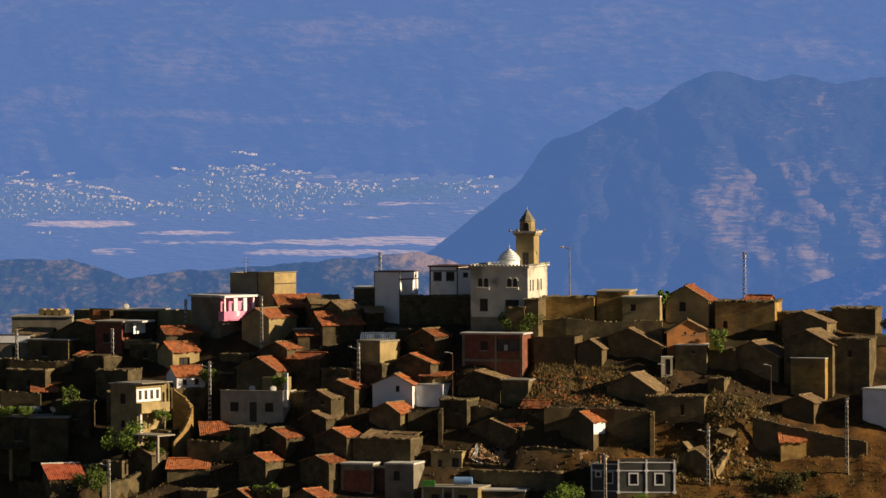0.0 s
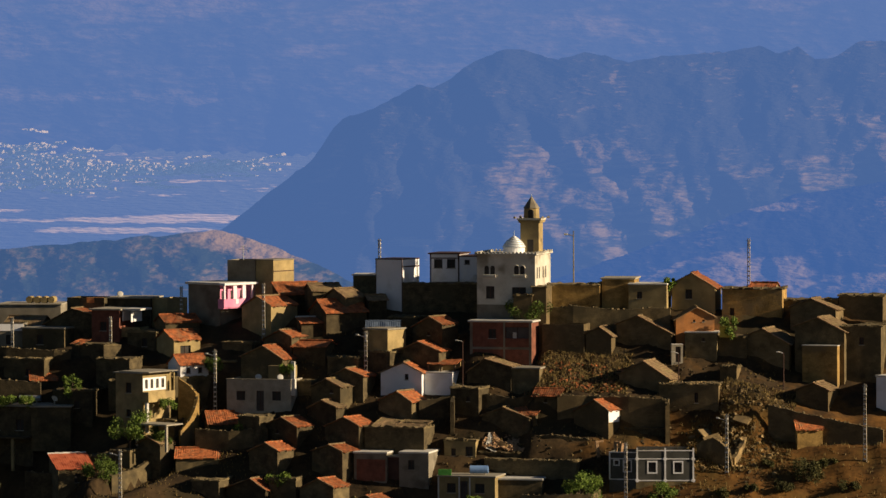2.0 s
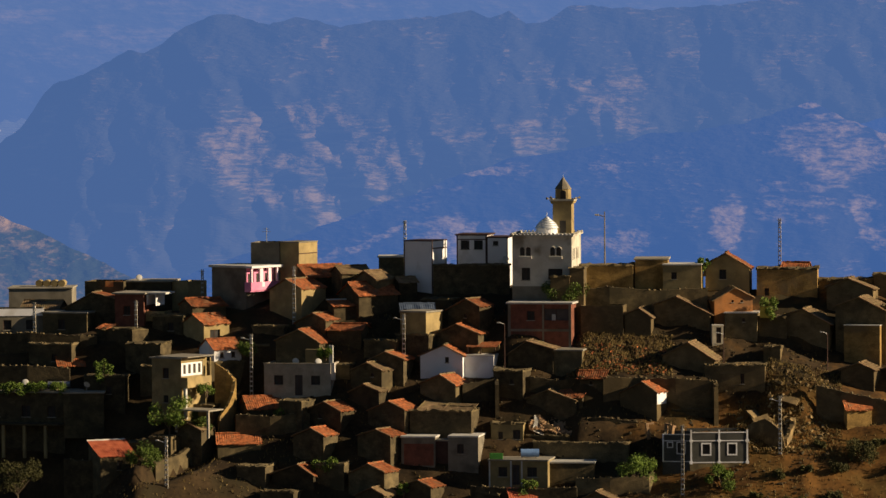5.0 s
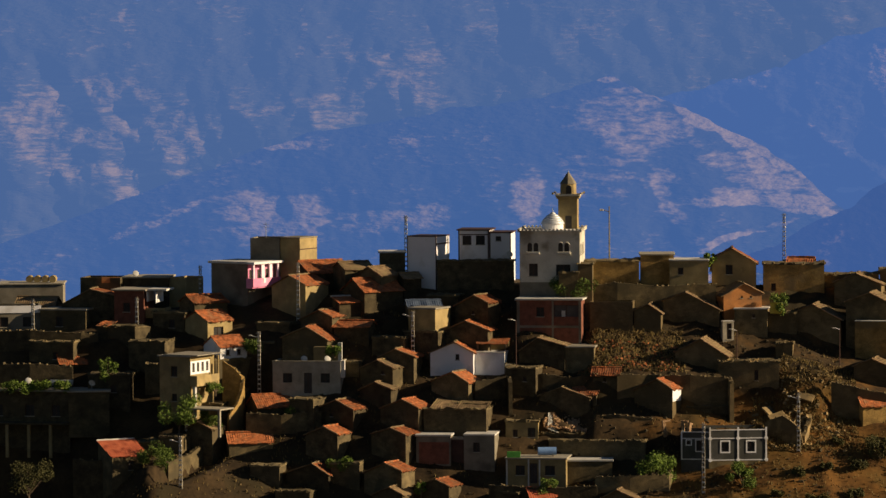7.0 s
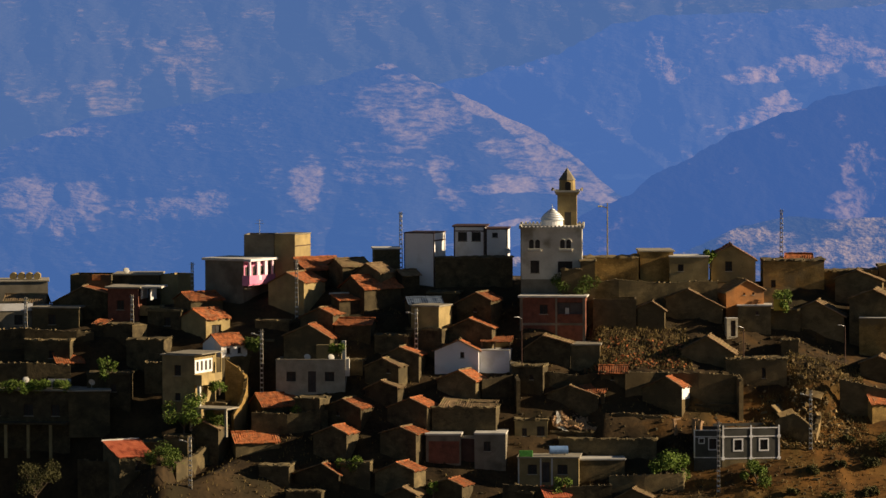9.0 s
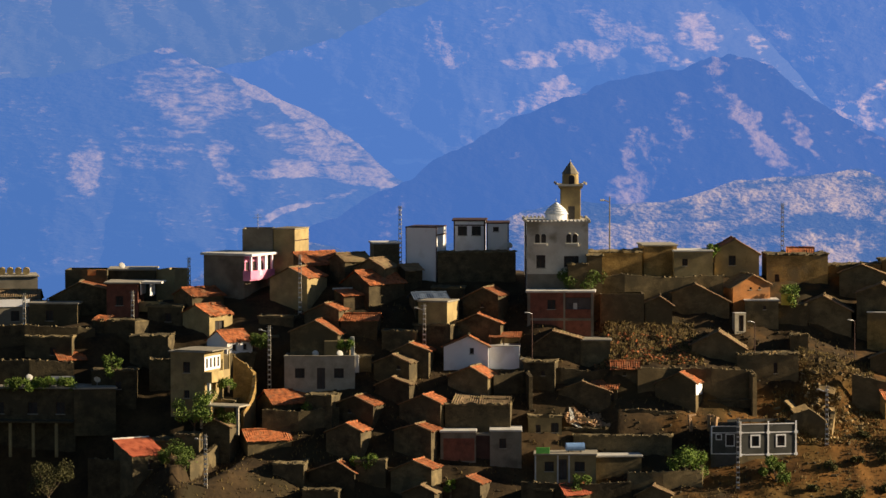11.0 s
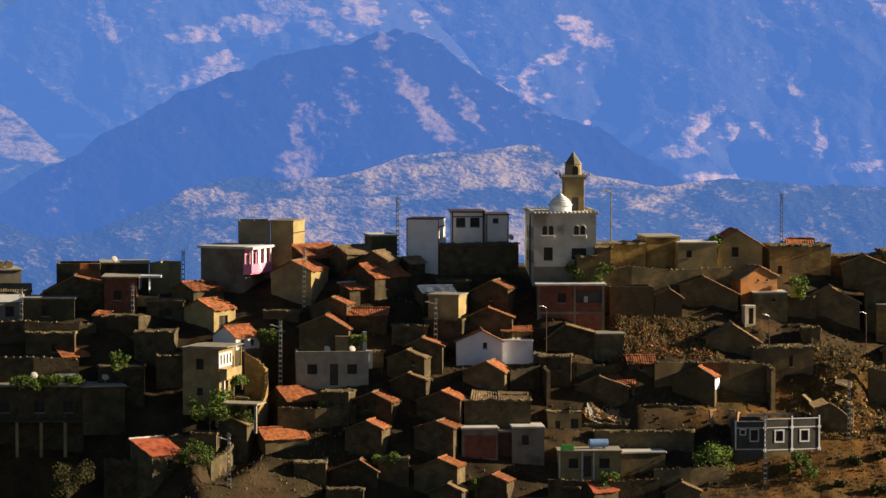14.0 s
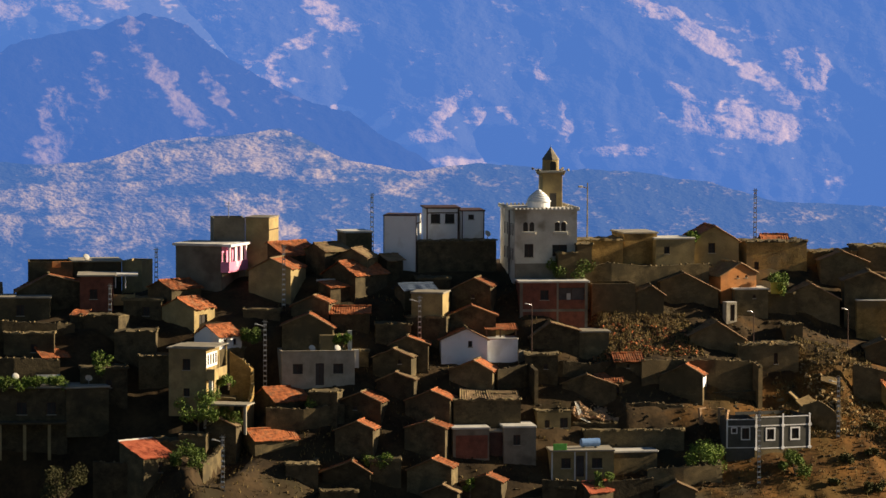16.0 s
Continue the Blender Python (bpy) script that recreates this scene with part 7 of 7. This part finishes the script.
rubble("roof_stones", 16.8, 22.6, -11.0, -6.9, 500, "loose stones on a stone house roof", (0.05, 0.17), lambda x, y, u, v: -7.28 + 0.1 * noise.noise(Vector((x, y, 0))), 3, "debris")
rubble("wall_ruin", 20.0, 29.5, -19.0, -9.6, 600, "tumbled ruin of a stone house on a dry bank", (0.05, 0.24), lambda x, y, u, v: ground_z(x, y) + 0.45 * max(0, noise.noise(Vector((x * 0.5, y * 0.5, 2.0)))), 4, "debris")
for k, (x, y, turn, tip) in enumerate(((22.6, -14.6, 20, 34), (23.4, -15.6, -30, 28), (21.8, -13.4, 60, 40), (24.6, -16.4, 10, 22), (25.6, -13.0, -15, 30))):
    slab_bm = box(bmesh.new(), -0.9, 0.9, -0.7, 0.7, -0.09, 0.09, 0.03)
    ob = tagged(new("fallen_slab", mesh_of("fallen_slab", slab_bm, M["debris"])), "fallen earth-coated roof slab tilted on a bank", "slab", "fallen slabs")
    ob.matrix_world = pose(x, y, ground_z(x, y) + 0.3, tip, 8 * (k - 2), turn)
stone_wall("ruined_wall", [(21.2, -16.6, -13.2), (23.0, -17.4, -12.4), (24.6, -18.0, -13.6), (25.0, -18.1, -15.0)], "broken gable wall of a ruined stone house", 0.5, "debris", seed=21)
stone_wall("ruined_wall", [(25.0, -18.0, -14.6), (25.8, -15.4, -13.0), (26.0, -13.4, -12.4)], "crumbling sunlit side wall of a ruined house", 0.5, "debris", seed=22)
rubble("slope_stones", 12.0, 46.0, -40.0, -15.0, 700, "stones scattered over a dry slope", (0.02, 0.09), None, 5, "debris")
rubble("lane_stones", -46.0, -28.0, -34.0, -18.0, 300, "stones along an earth lane", (0.03, 0.11), None, 6, "debris")
rubble("village_debris", -30.0, 30.0, -26.0, 0.0, 3500, "scattered stones and broken tiles between houses", (0.04, 0.2), None, 7, "stone")
rubble("roof_debris", -49.8, -46.0, -2.9, 0.0, 160, "loose stones on a ruined wall", (0.06, 0.16), lambda x, y, u, v: -4.0, 8, "debris")
rubble("hut_stones", 22.9, 24.4, -7.6, -5.6, 70, "loose stones on a hut roof", (0.07, 0.17), lambda x, y, u, v: -5.6, 9, "debris")

rnd = random.Random(31)
vs, fs = [], []
for k in range(14000):
    x, y = rnd.choice(((rnd.uniform(10, 48), rnd.uniform(-42, -12)), (rnd.uniform(-60, -26), rnd.uniform(-40, -14)), (rnd.uniform(-30, 30), rnd.uniform(-34, 0)), (rnd.uniform(2, 13), rnd.uniform(-11, -4)), (rnd.uniform(20, 31), rnd.uniform(-19, -8))))
    z = ground_z(x, y)
    for q in range(2):
        a, hh, ww = rnd.uniform(0, 6.28), rnd.uniform(0.12, 0.4), 0.05
        lean = Vector((rnd.uniform(-0.15, 0.15), rnd.uniform(-0.15, 0.15), hh))
        i = len(vs)
        c, s = ww * math.cos(a), ww * math.sin(a)
        vs += [Vector((x - c, y - s, z - 0.05)), Vector((x + c, y + s, z - 0.05)), Vector((x, y, z)) + lean]
        fs.append((i, i + 1, i + 2))
me = bpy.data.meshes.new("dry_grass")
me.from_pydata(vs, [], fs)
me.materials.append(M["grass"])
tagged(new("dry_grass", me), "tufts of dry straw-coloured grass on the slope", "grass", kind="stuff")


# ---- plaster, broken parapets and cloth ----
bm = bmesh.new()
rnd = random.Random(77)
grid = [[bm.verts.new((-1.5 + 0.36 * i + rnd.uniform(-0.08, 0.08), -15.55 + 0.42 * j + rnd.uniform(-0.08, 0.08), -13.9 + 0.30 * j - 0.16 * i + rnd.uniform(-0.05, 0.05))) for i in range(9)] for j in range(6)]
for j in range(5):
    for i in range(8 - (j > 2) * 2):
        bm.faces.new((grid[j][i], grid[j][i + 1], grid[j + 1][i + 1], grid[j + 1][i]))
bmesh.ops.solidify(bm, geom=bm.faces[:], thickness=0.12)
tagged(new("fallen_ceiling", mesh_of("fallen_ceiling", bm, M["slab"])), "pale fallen plaster ceiling sloping into a ruin", "plaster")
for k, (x, y, z, ang) in enumerate(((10.6, -17.0, -13.3, 20), (12.6, -17.1, -13.3, -15), (13.3, -17.4, -13.5, 35))):
    piece = box(bmesh.new(), -0.16, 0.16, -0.14, 0.14, -1.4, 0.35, 0.03)
    box(piece, 0.1, 0.75 - 0.2 * k, -0.1, 0.1, 0.12, 0.32, 0.03)
    ob = tagged(new("broken_parapet", mesh_of("broken_parapet", piece, M["verge"])), "broken pinkish piece of a ruined parapet", "masonry", "broken parapet pieces")
    ob.matrix_world = pose(x, y, z, 0, 8 * (k - 1), ang)
tagged(new("green_tarpaulin", mesh_of("green_tarpaulin", boxes((15.6, 17.5, -12.5, -12.42, -11.75, -11.45, 0.02)), M["green"])), "green strip of tarpaulin in a dark yard", "tarpaulin")
shed = thing("yard_shed", pose(15.4, -13.6, ground_z(15.4, -13.6) - 0.2, 0, 0, -6), "low dark shed against a courtyard wall", "shed")
top = -11.9 - ground_z(15.4, -13.6) + 0.2
part("wall", boxes((-2.4, 2.2, 0, 1.2, 0, top)), M["stone"], shed)
part("roof", earth_roof(4.6, 1.2, 0.1, top, 0.1, 5), M["mud"], shed)
